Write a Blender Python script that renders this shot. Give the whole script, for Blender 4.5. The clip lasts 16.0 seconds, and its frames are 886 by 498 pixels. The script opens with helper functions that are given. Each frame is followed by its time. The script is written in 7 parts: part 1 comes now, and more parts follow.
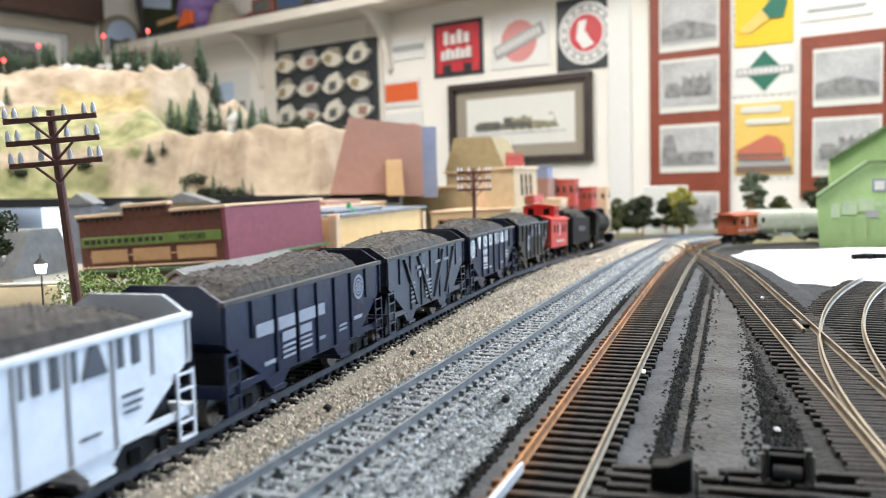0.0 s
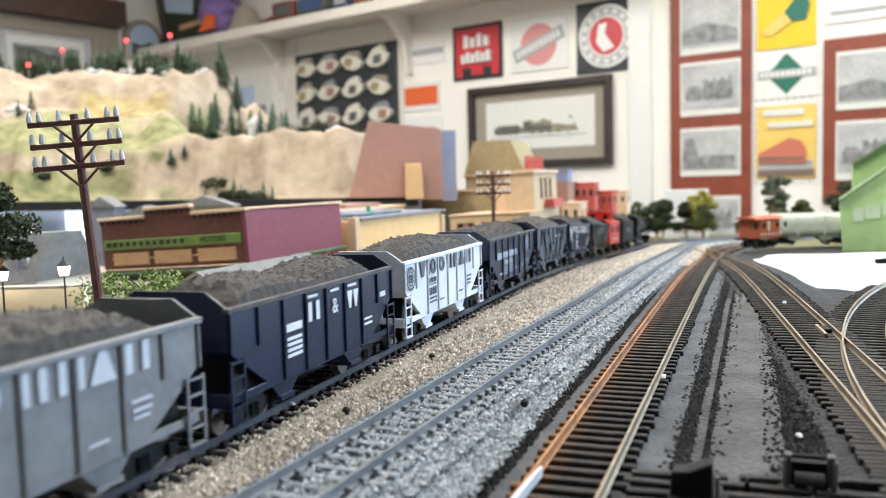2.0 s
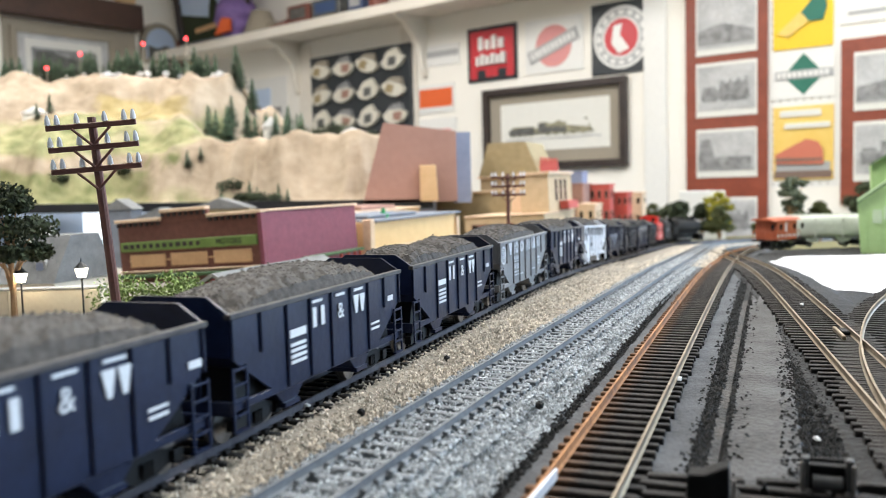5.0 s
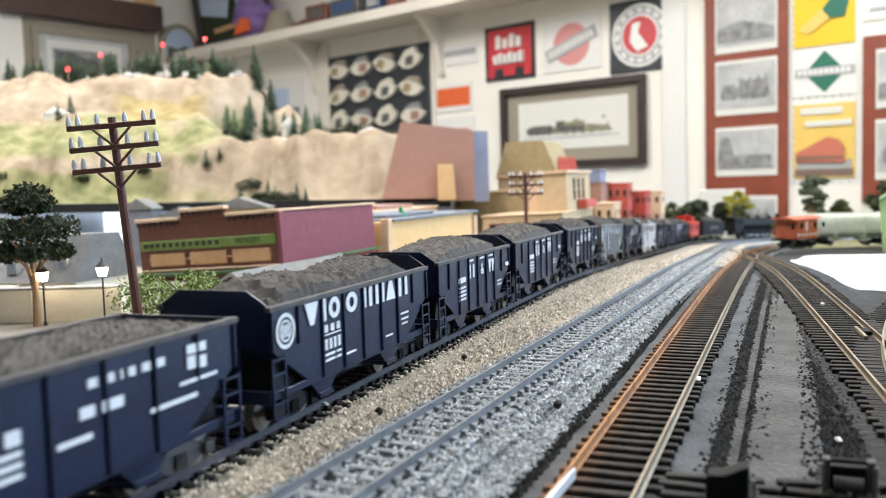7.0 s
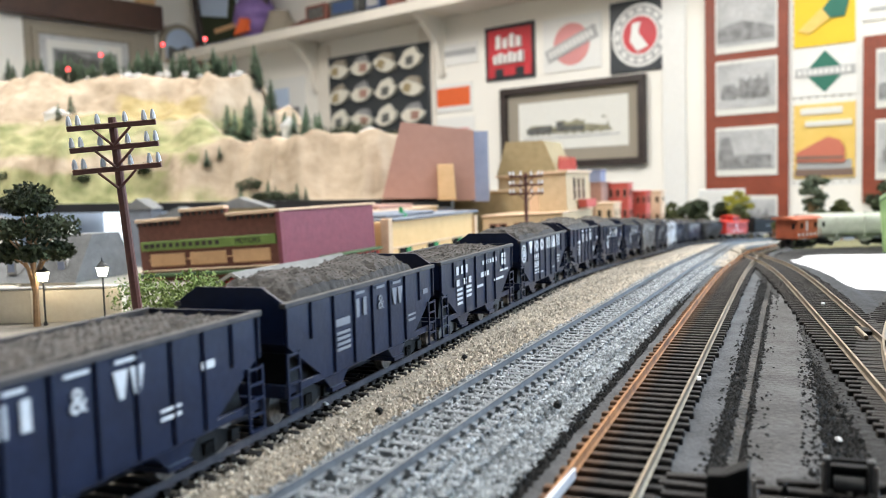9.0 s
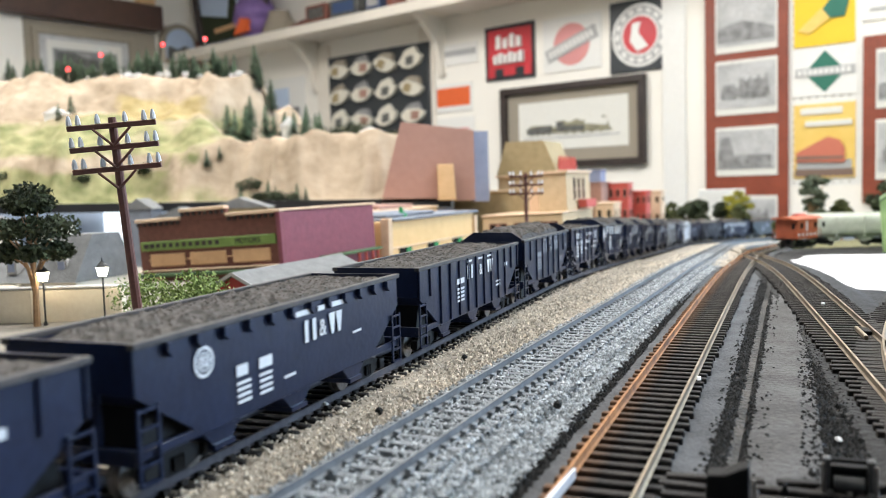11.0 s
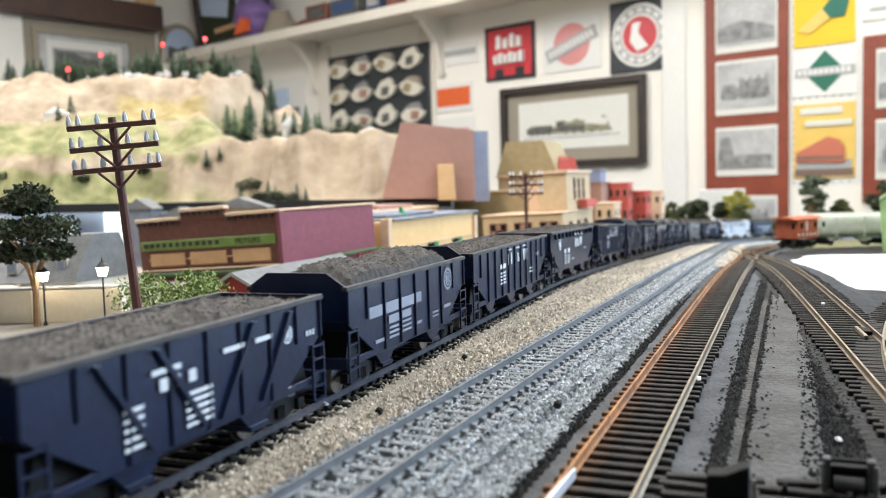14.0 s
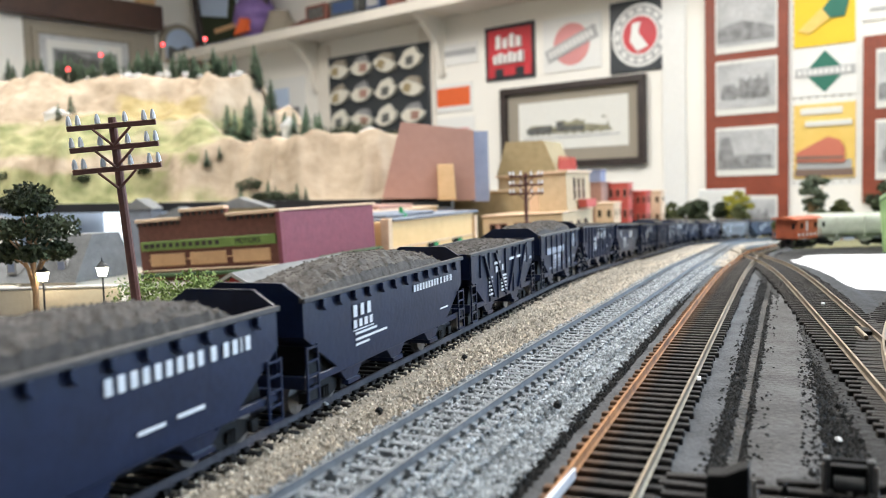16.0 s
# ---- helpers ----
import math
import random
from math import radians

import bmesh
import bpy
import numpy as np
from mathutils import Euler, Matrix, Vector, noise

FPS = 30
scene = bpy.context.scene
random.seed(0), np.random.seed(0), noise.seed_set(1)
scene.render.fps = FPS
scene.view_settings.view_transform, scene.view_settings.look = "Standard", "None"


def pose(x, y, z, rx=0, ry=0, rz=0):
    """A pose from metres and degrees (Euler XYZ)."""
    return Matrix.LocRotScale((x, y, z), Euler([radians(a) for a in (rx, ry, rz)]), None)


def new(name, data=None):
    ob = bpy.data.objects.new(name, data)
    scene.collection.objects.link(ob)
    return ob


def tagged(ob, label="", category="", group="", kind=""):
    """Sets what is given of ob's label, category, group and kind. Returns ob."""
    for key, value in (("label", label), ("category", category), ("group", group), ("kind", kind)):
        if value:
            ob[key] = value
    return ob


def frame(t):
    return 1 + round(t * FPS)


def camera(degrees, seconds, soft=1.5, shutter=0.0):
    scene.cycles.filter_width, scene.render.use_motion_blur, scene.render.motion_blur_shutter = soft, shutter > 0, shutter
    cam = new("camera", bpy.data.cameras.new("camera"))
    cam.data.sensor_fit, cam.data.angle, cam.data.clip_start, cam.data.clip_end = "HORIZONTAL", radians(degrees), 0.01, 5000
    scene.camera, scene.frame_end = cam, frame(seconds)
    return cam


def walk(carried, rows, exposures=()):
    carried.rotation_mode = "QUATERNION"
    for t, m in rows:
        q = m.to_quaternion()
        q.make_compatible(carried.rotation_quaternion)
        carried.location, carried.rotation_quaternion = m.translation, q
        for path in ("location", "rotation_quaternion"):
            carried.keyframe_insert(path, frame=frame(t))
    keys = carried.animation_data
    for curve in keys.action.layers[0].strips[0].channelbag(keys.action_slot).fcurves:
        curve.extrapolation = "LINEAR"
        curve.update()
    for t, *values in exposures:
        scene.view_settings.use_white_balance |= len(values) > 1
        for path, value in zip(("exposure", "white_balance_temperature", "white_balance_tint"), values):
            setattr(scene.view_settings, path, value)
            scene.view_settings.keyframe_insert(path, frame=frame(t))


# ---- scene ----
cam = camera(55.2, 16.0, soft=0.75, shutter=0.25)
cam.data.dof.use_dof = True          # a small phone lens focused on the train
cam.data.dof.focus_distance = 0.35
cam.data.dof.aperture_fstop = 16.5
EYE = (0.0, 0.0, 0.0675)
TURNS = [(0, 85.316, 1.522, -3.616), (0.5, 85.388, 1.465, -2.237), (1, 85.479, 1.5, -2.252), (1.5, 85.546, 1.49, -2.37),
         (2, 85.58, 1.475, -2.318), (2.5, 85.621, 1.475, -2.241), (3, 85.673, 1.475, -2.159), (3.5, 85.715, 1.495, -2.123),
         (4, 85.745, 1.51, -2.104), (6.3, 85.704, 1.66, -0.165), (6.5, 85.704, 1.67, -0.151), (8.5, 85.698, 1.695, -0.128), (16, 85.698, 1.695, -0.128)]
walk(cam, [(t, pose(*EYE, rx, ry, rz)) for t, rx, ry, rz in TURNS])

# ---- light: the room's ceiling tubes and a little daylight ----
world = bpy.data.worlds.new("room_world")
scene.world = world
world.use_nodes = True
wbg = world.node_tree.nodes["Background"]
wbg.inputs[0].default_value = (0.85, 0.92, 1.0, 1)
wbg.inputs[1].default_value = 0.25
scene.view_settings.exposure = 0.0
CEIL = 1.42
FLOOR = -1.15
LIGHTS = [(-0.7, 0.9, 29), (0.75, 0.5, 20), (-0.9, 2.5, 40), (0.75, 1.9, 23), (-1.9, 1.4, 11)]


# ---- materials ----
def mat(name, c1, c2=None, rough=0.6, metal=0.0, scale=60.0, bump=0.15, fine=6.0, emit=None, contrast=0.5, island=0.0, objvar=0.0, spec=0.5):
    m = bpy.data.materials.new(name)
    m.use_nodes = True
    nt = m.node_tree
    N, L = nt.nodes, nt.links
    b = N["Principled BSDF"]
    b.inputs["Roughness"].default_value = rough
    b.inputs["Metallic"].default_value = metal
    b.inputs["Specular IOR Level"].default_value = spec
    c2 = c2 or tuple(min(1, v * 0.72) for v in c1)
    tc = N.new("ShaderNodeTexCoord")
    n1 = N.new("ShaderNodeTexNoise")
    n1.inputs["Scale"].default_value, n1.inputs["Detail"].default_value = scale, 5
    n2 = N.new("ShaderNodeTexNoise")
    n2.inputs["Scale"].default_value, n2.inputs["Detail"].default_value = scale * fine, 4
    L.new(tc.outputs["Object"], n1.inputs["Vector"])
    L.new(tc.outputs["Object"], n2.inputs["Vector"])
    add = N.new("ShaderNodeMath")
    add.operation = "MULTIPLY_ADD"
    add.inputs[1].default_value = 0.6
    L.new(n1.outputs["Fac"], add.inputs[0])
    half = N.new("ShaderNodeMath")
    half.operation = "MULTIPLY"
    half.inputs[1].default_value = 0.4
    L.new(n2.outputs["Fac"], half.inputs[0])
    L.new(half.outputs[0], add.inputs[2])
    ramp = N.new("ShaderNodeValToRGB")
    ramp.color_ramp.elements[0].position = 0.5 - 0.25 * (1.2 - contrast)
    ramp.color_ramp.elements[1].position = 0.5 + 0.25 * (1.2 - contrast)
    ramp.color_ramp.elements[0].color, ramp.color_ramp.elements[1].color = (*c2, 1), (*c1, 1)
    L.new(add.outputs[0], ramp.inputs[0])
    out = ramp.outputs[0]
    for amount, kind, sock in ((island, "ShaderNodeNewGeometry", "Random Per Island"), (objvar, "ShaderNodeObjectInfo", "Random")):
        if amount:
            gi = N.new(kind)
            mr = N.new("ShaderNodeMapRange")
            mr.inputs["To Min"].default_value, mr.inputs["To Max"].default_value = 1 - amount, 1 + amount
            L.new(gi.outputs[sock], mr.inputs["Value"])
            mx = N.new("ShaderNodeVectorMath")
            mx.operation = "SCALE"
            L.new(out, mx.inputs[0])
            L.new(mr.outputs[0], mx.inputs["Scale"])
            out = mx.outputs[0]
    L.new(out, b.inputs["Base Color"])
    if bump:
        bp = N.new("ShaderNodeBump")
        bp.inputs["Strength"].default_value = bump
        bp.inputs["Distance"].default_value = 0.3 / scale
        L.new(add.outputs[0], bp.inputs["Height"])
        L.new(bp.outputs[0], b.inputs["Normal"])
    if emit:
        b.inputs["Emission Color"].default_value = (*emit[:3], 1)
        b.inputs["Emission Strength"].default_value = emit[3]
    return m


def plain(name, c, rough=0.5, metal=0.0, emit=None):
    return mat(name, c, tuple(v * 0.85 for v in c), rough, metal, 200.0, 0.05, 4.0, emit)


M = {
    "grime": mat("grime_board", (0.026, 0.026, 0.027), (0.007, 0.007, 0.007), 0.9, scale=45, bump=0.5, fine=7, contrast=0.6),
    "tan_ballast": mat("tan_ballast", (0.74, 0.66, 0.55), (0.36, 0.315, 0.25), 0.9, scale=300, bump=0.6, island=0.45),
    "grey_ballast": mat("grey_ballast", (0.52, 0.55, 0.57), (0.19, 0.205, 0.215), 0.8, scale=300, bump=0.6, island=0.5),
    "tan_bed": mat("tan_bed", (0.46, 0.40, 0.325), (0.25, 0.215, 0.17), 0.95, scale=260, bump=0.8),
    "grey_bed": mat("grey_bed", (0.22, 0.24, 0.255), (0.1, 0.11, 0.12), 0.9, scale=260, bump=0.8),
    "putty": mat("grey_putty_board", (0.06, 0.06, 0.063), (0.009, 0.009, 0.0095), 0.55, scale=45, bump=0.3, fine=14, contrast=0.8, spec=0.35),
    "pave": mat("pale_street", (0.3, 0.27, 0.23), (0.19, 0.17, 0.14), 0.9, scale=60, bump=0.3),
    "olive_turf": mat("olive_turf", (0.2, 0.17, 0.07), (0.09, 0.09, 0.035), 0.95, scale=90, bump=0.8),
    "snow_trim": mat("white_glaze", (0.8, 0.8, 0.8), (0.7, 0.7, 0.7), 0.6, scale=60, bump=0.2),
    "roadbed": mat("roadbed_foam", (0.1, 0.105, 0.113), (0.03, 0.031, 0.034), 0.9, scale=70, bump=0.4, fine=10),
    "black_dirt": mat("black_dirt", (0.022, 0.021, 0.02), (0.006, 0.006, 0.006), 0.8, scale=200, bump=0.8, island=0.5, spec=0.3),
    "rail_dark": mat("rail_weathered", (0.17, 0.165, 0.185), (0.09, 0.085, 0.1), 0.45, 0.5, scale=90, bump=0.1),
    "rail_grey": mat("rail_grey", (0.2, 0.21, 0.22), (0.1, 0.105, 0.115), 0.6, 0.2, scale=90, bump=0.1),
    "rail_brass": mat("rail_brass", (0.4, 0.335, 0.25), (0.2, 0.155, 0.105), 0.35, 0.7, scale=90, bump=0.1),
    "rail_rust": mat("rail_rust", (0.46, 0.2, 0.06), (0.13, 0.055, 0.024), 0.75, scale=70, bump=0.3),
    "tie_dark": mat("tie_dark", (0.03, 0.025, 0.0215), (0.006, 0.0052, 0.0048), 0.7, scale=150, bump=0.5, objvar=0.5, spec=0.3),
    "tie_grey": mat("tie_grey", (0.27, 0.285, 0.3), (0.12, 0.13, 0.14), 0.85, scale=150, bump=0.4, objvar=0.25),
    "black_car": mat("black_car_paint", (0.004, 0.0045, 0.007), (0.002, 0.0022, 0.0035), 0.28, scale=70, bump=0.06, spec=0.5),
    # black cars; the blue daylight on their sides is put into the paint colour
    "blue_sheen_car": mat("black_paint_blue_sheen", (0.0105, 0.0185, 0.053), (0.0055, 0.0095, 0.028), 0.28, scale=70, bump=0.06, spec=0.38),
    "slate_car": mat("slate_car_paint", (0.035, 0.039, 0.058), (0.016, 0.018, 0.028), 0.45, scale=70, bump=0.08),
    "grey_car": mat("grey_car_paint", (0.2, 0.2, 0.205), (0.12, 0.12, 0.125), 0.5, scale=60, bump=0.06),
    "white_car": mat("white_car_paint", (0.74, 0.77, 0.83), (0.6, 0.63, 0.69), 0.45, scale=60, bump=0.05),
    "iron": mat("black_iron", (0.005, 0.005, 0.0055), (0.002, 0.002, 0.0022), 0.6, scale=120, bump=0.15, spec=0.2),
    "truck_grey": mat("oily_truck", (0.06, 0.058, 0.056), (0.02, 0.02, 0.02), 0.5, scale=150, bump=0.2),
    "wheel": mat("wheel_steel", (0.35, 0.34, 0.33), (0.12, 0.115, 0.11), 0.3, 0.8, scale=200, bump=0.05),
    "coal": mat("coal", (0.085, 0.07, 0.058), (0.014, 0.012, 0.0105), 0.75, scale=350, bump=0.9, island=0.5),
    "coal_grey": mat("coal_dusty", (0.15, 0.132, 0.115), (0.04, 0.035, 0.031), 0.85, scale=350, bump=0.9, island=0.4),
    "dusty_edge": mat("dusty_edge_paint", (0.075, 0.066, 0.062), (0.028, 0.026, 0.028), 0.7, scale=160, bump=0.2),
    "letter_white": plain("white_lettering", (0.7, 0.72, 0.75), 0.5),
    "letter_mid": plain("worn_lettering", (0.27, 0.29, 0.35), 0.6),
    "letter_dim": plain("faded_lettering", (0.22, 0.23, 0.26), 0.6),
    "letter_dark": plain("dark_lettering", (0.05, 0.055, 0.07), 0.5),
    "letter_pale": plain("pale_lettering", (0.5, 0.53, 0.58), 0.5),
    "red_caboose": mat("red_paint", (0.62, 0.035, 0.02), (0.42, 0.02, 0.015), 0.4, scale=60, bump=0.05),
    "pole": mat("brown_plastic", (0.16, 0.06, 0.045), (0.09, 0.035, 0.028), 0.45, scale=120, bump=0.1),
    "insulator": mat("white_glass", (0.8, 0.82, 0.86), (0.6, 0.63, 0.7), 0.2, scale=200, bump=0.02),
    "brick": mat("brown_brick", (0.2, 0.075, 0.05), (0.12, 0.045, 0.032), 0.7, scale=180, bump=0.4),
    "purple": mat("maroon_brick", (0.25, 0.065, 0.095), (0.18, 0.045, 0.068), 0.65, scale=150, bump=0.3),
    "cream": mat("cream_trim", (0.78, 0.58, 0.4), (0.62, 0.44, 0.29), 0.55, scale=90, bump=0.1),
    "signgreen": mat("sign_green", (0.2, 0.3, 0.07), (0.13, 0.21, 0.045), 0.6, scale=90, bump=0.1),
    "tanwin": mat("tan_panel", (0.68, 0.42, 0.22), (0.55, 0.32, 0.16), 0.6, scale=80, bump=0.1),
    "dkgreen": mat("dark_green_trim", (0.08, 0.16, 0.06), (0.05, 0.1, 0.04), 0.5, scale=90, bump=0.1),
    "yellow": mat("yellow_plastic", (0.86, 0.6, 0.3), (0.74, 0.49, 0.22), 0.5, scale=50, bump=0.08),
    "slate": mat("slate_roof", (0.2, 0.225, 0.27), (0.12, 0.135, 0.165), 0.6, scale=90, bump=0.2),
    "door_green": mat("green_door", (0.02, 0.32, 0.1), (0.014, 0.2, 0.06), 0.5, scale=90, bump=0.1),
    "dark_hole": mat("dark_interior", (0.008, 0.007, 0.006), (0.004, 0.003, 0.003), 0.8, scale=90, bump=0.05, spec=0.2),
    "beige": mat("beige_stucco", (0.6, 0.45, 0.28), (0.48, 0.35, 0.21), 0.75, scale=80, bump=0.15),
    "olive": mat("olive_roof", (0.37, 0.29, 0.16), (0.27, 0.21, 0.11), 0.75, scale=90, bump=0.2),
    "winbrown": mat("brown_window", (0.16, 0.06, 0.035), (0.09, 0.035, 0.022), 0.5, scale=90, bump=0.1),
    "redbrick": mat("red_brick", (0.58, 0.1, 0.075), (0.42, 0.07, 0.055), 0.65, scale=150, bump=0.2),
    "mauve": mat("mauve_brick", (0.36, 0.2, 0.155), (0.28, 0.155, 0.12), 0.7, scale=150, bump=0.2),
    "pinkwall": mat("pink_foamboard", (0.4, 0.235, 0.195), (0.34, 0.195, 0.16), 0.8, scale=14, bump=0.1),
    "bluewall": mat("blue_grey_board", (0.26, 0.3, 0.42), (0.2, 0.235, 0.34), 0.7, scale=20, bump=0.05),
    "woodpanel": mat("pale_wood", (0.74, 0.5, 0.28), (0.62, 0.4, 0.2), 0.6, scale=40, bump=0.1),
    "fascia": mat("black_fascia", (0.012, 0.013, 0.016), (0.007, 0.007, 0.009), 0.5, scale=20, bump=0.05),
    "conifer": mat("conifer_green", (0.085, 0.13, 0.07), (0.035, 0.06, 0.035), 0.9, scale=250, bump=0.5, island=0.5),
    "leaf_dark": mat("dark_foliage", (0.055, 0.07, 0.03), (0.02, 0.028, 0.013), 0.9, scale=250, bump=0.5, island=0.5),
    "leaf_mid": mat("mid_foliage", (0.13, 0.14, 0.05), (0.06, 0.07, 0.025), 0.9, scale=250, bump=0.5, island=0.5),
    "leaf_sage": mat("sage_foliage", (0.19, 0.22, 0.15), (0.09, 0.11, 0.075), 0.9, scale=250, bump=0.5, island=0.4),
    "leaf_yellow": mat("yellow_foliage", (0.4, 0.36, 0.03), (0.2, 0.18, 0.02), 0.9, scale=250, bump=0.5, island=0.5),
    "leaf_bright": mat("bright_foliage", (0.3, 0.38, 0.13), (0.13, 0.19, 0.05), 0.9, scale=250, bump=0.5, island=0.5),
    "trunk": mat("tan_trunk", (0.45, 0.27, 0.14), (0.3, 0.17, 0.085), 0.7, scale=150, bump=0.3),
    "house_grey": mat("grey_house", (0.42, 0.42, 0.41), (0.32, 0.32, 0.32), 0.7, scale=80, bump=0.2),
    "roof_grey": mat("grey_roof", (0.2, 0.205, 0.205), (0.12, 0.123, 0.125), 0.8, scale=120, bump=0.4),
    "cream_wall": mat("cream_wall", (0.84, 0.77, 0.64), (0.74, 0.66, 0.53), 0.7, scale=60, bump=0.1),
    "shed_red": mat("red_shed", (0.4, 0.03, 0.025), (0.27, 0.02, 0.018), 0.6, scale=90, bump=0.15),
    "lamp_glow": mat("lamp_glow", (0.9, 0.85, 0.7), None, 0.4, emit=(1.0, 0.86, 0.6, 24.0)),
    "lamp_black": plain("lamp_black", (0.02, 0.02, 0.02)),
    "red_glow": mat("red_glow", (0.8, 0.05, 0.05), None, 0.4, emit=(1.0, 0.05, 0.06, 5.0)),
    "plaster": mat("white_plaster", (0.86, 0.86, 0.87), (0.74, 0.74, 0.76), 0.7, scale=30, bump=0.4),
    "orange_car": mat("orange_car", (0.5, 0.12, 0.045), (0.3, 0.065, 0.028), 0.55, scale=70, bump=0.08),
    "palecar": mat("pale_grey_car", (0.6, 0.62, 0.55), (0.42, 0.45, 0.38), 0.75, scale=50, bump=0.05),
    "palegreen": mat("pale_green_boards", (0.42, 0.6, 0.27), (0.34, 0.5, 0.21), 0.65, scale=50, bump=0.1),
    "greenroof": mat("green_roof", (0.17, 0.26, 0.12), (0.1, 0.16, 0.07), 0.7, scale=90, bump=0.2),
    "wallpaint": mat("cream_wall_paint", (0.83, 0.8, 0.735), (0.79, 0.755, 0.69), 0.7, scale=4, bump=0.03, fine=20),
    "shelfpaint": mat("shelf_paint", (0.76, 0.71, 0.63), (0.68, 0.63, 0.55), 0.6, scale=8, bump=0.03),
    "ceilpaint": mat("ceiling_paint", (0.8, 0.78, 0.74), (0.74, 0.72, 0.68), 0.8, scale=5, bump=0.05),
    "floorpaint": mat("concrete_floor", (0.3, 0.29, 0.28), (0.2, 0.195, 0.19), 0.7, scale=6, bump=0.1),
    "brownwood": mat("dark_brown_wood", (0.09, 0.045, 0.03), (0.05, 0.025, 0.018), 0.5, scale=12, bump=0.2),
    "redwood": mat("red_stained_wood", (0.27, 0.06, 0.03), (0.17, 0.035, 0.018), 0.42, scale=12, bump=0.15),
    "frame_dark": mat("dark_frame", (0.04, 0.026, 0.022), (0.02, 0.014, 0.012), 0.4, scale=20, bump=0.1),
    "mount": plain("taupe_mount", (0.32, 0.28, 0.22), 0.8),
    "photo_white": plain("photo_white", (0.72, 0.71, 0.66), 0.5),
    "photo_pale": mat("photo_pale_grey", (0.56, 0.56, 0.56), (0.3, 0.3, 0.3), 0.4, scale=16, bump=0.0),
    "photo_grey": mat("photo_grey", (0.36, 0.36, 0.36), (0.11, 0.11, 0.11), 0.4, scale=40, bump=0.0),
    "photo_dark": mat("photo_dark", (0.16, 0.16, 0.15), (0.035, 0.035, 0.035), 0.4, scale=60, bump=0.0),
    "print_olive": mat("print_olive", (0.38, 0.35, 0.23), (0.1, 0.1, 0.07), 0.5, scale=60, bump=0.0),
    "sign_red": mat("sign_red", (0.55, 0.035, 0.045), (0.45, 0.03, 0.04), 0.4, scale=10, bump=0.02),
    "sign_white": plain("sign_white", (0.78, 0.77, 0.74), 0.4),
    "sign_black": plain("sign_black", (0.025, 0.03, 0.035), 0.35),
    "sign_grey": plain("sign_grey", (0.4, 0.4, 0.4), 0.5),
    "sign_pink": plain("sign_pink", (0.68, 0.28, 0.27), 0.5),
    "sign_orange": plain("sign_orange", (0.75, 0.13, 0.03), 0.5),
    "sign_yellow": plain("sign_yellow", (0.83, 0.55, 0.02), 0.5),
    "sign_green": plain("sign_teal", (0.015, 0.15, 0.1), 0.5),
    "poster_yellow": mat("poster_yellow", (0.78, 0.55, 0.16), (0.7, 0.47, 0.1), 0.5, scale=12, bump=0.0),
    "poster_red": plain("poster_red", (0.55, 0.16, 0.1), 0.5),
    "poster_brown": plain("poster_brown", (0.2, 0.13, 0.1), 0.5),
    "purple_cloth": mat("purple_cloth", (0.27, 0.17, 0.42), (0.15, 0.09, 0.26), 0.7, scale=20, bump=0.3),
    "blue_tin": plain("blue_tin", (0.05, 0.09, 0.2), 0.4),
    "rust_tin": plain("rust_tin", (0.2, 0.06, 0.04), 0.5),
    "bone": plain("plate_white", (0.7, 0.66, 0.56), 0.3),
    "bluewash": mat("pale_blue_backdrop", (0.5, 0.6, 0.76), (0.42, 0.52, 0.68), 0.8, scale=5, bump=0.0),
    "glow_white": mat("glowing_white", (0.9, 0.93, 1.0), None, 0.4, emit=(0.85, 0.93, 1.0, 1.3)),
    "tube": mat("ceiling_tube", (0.9, 0.9, 0.9), None, 0.4, emit=(1.0, 0.97, 0.92, 6.0)),
}


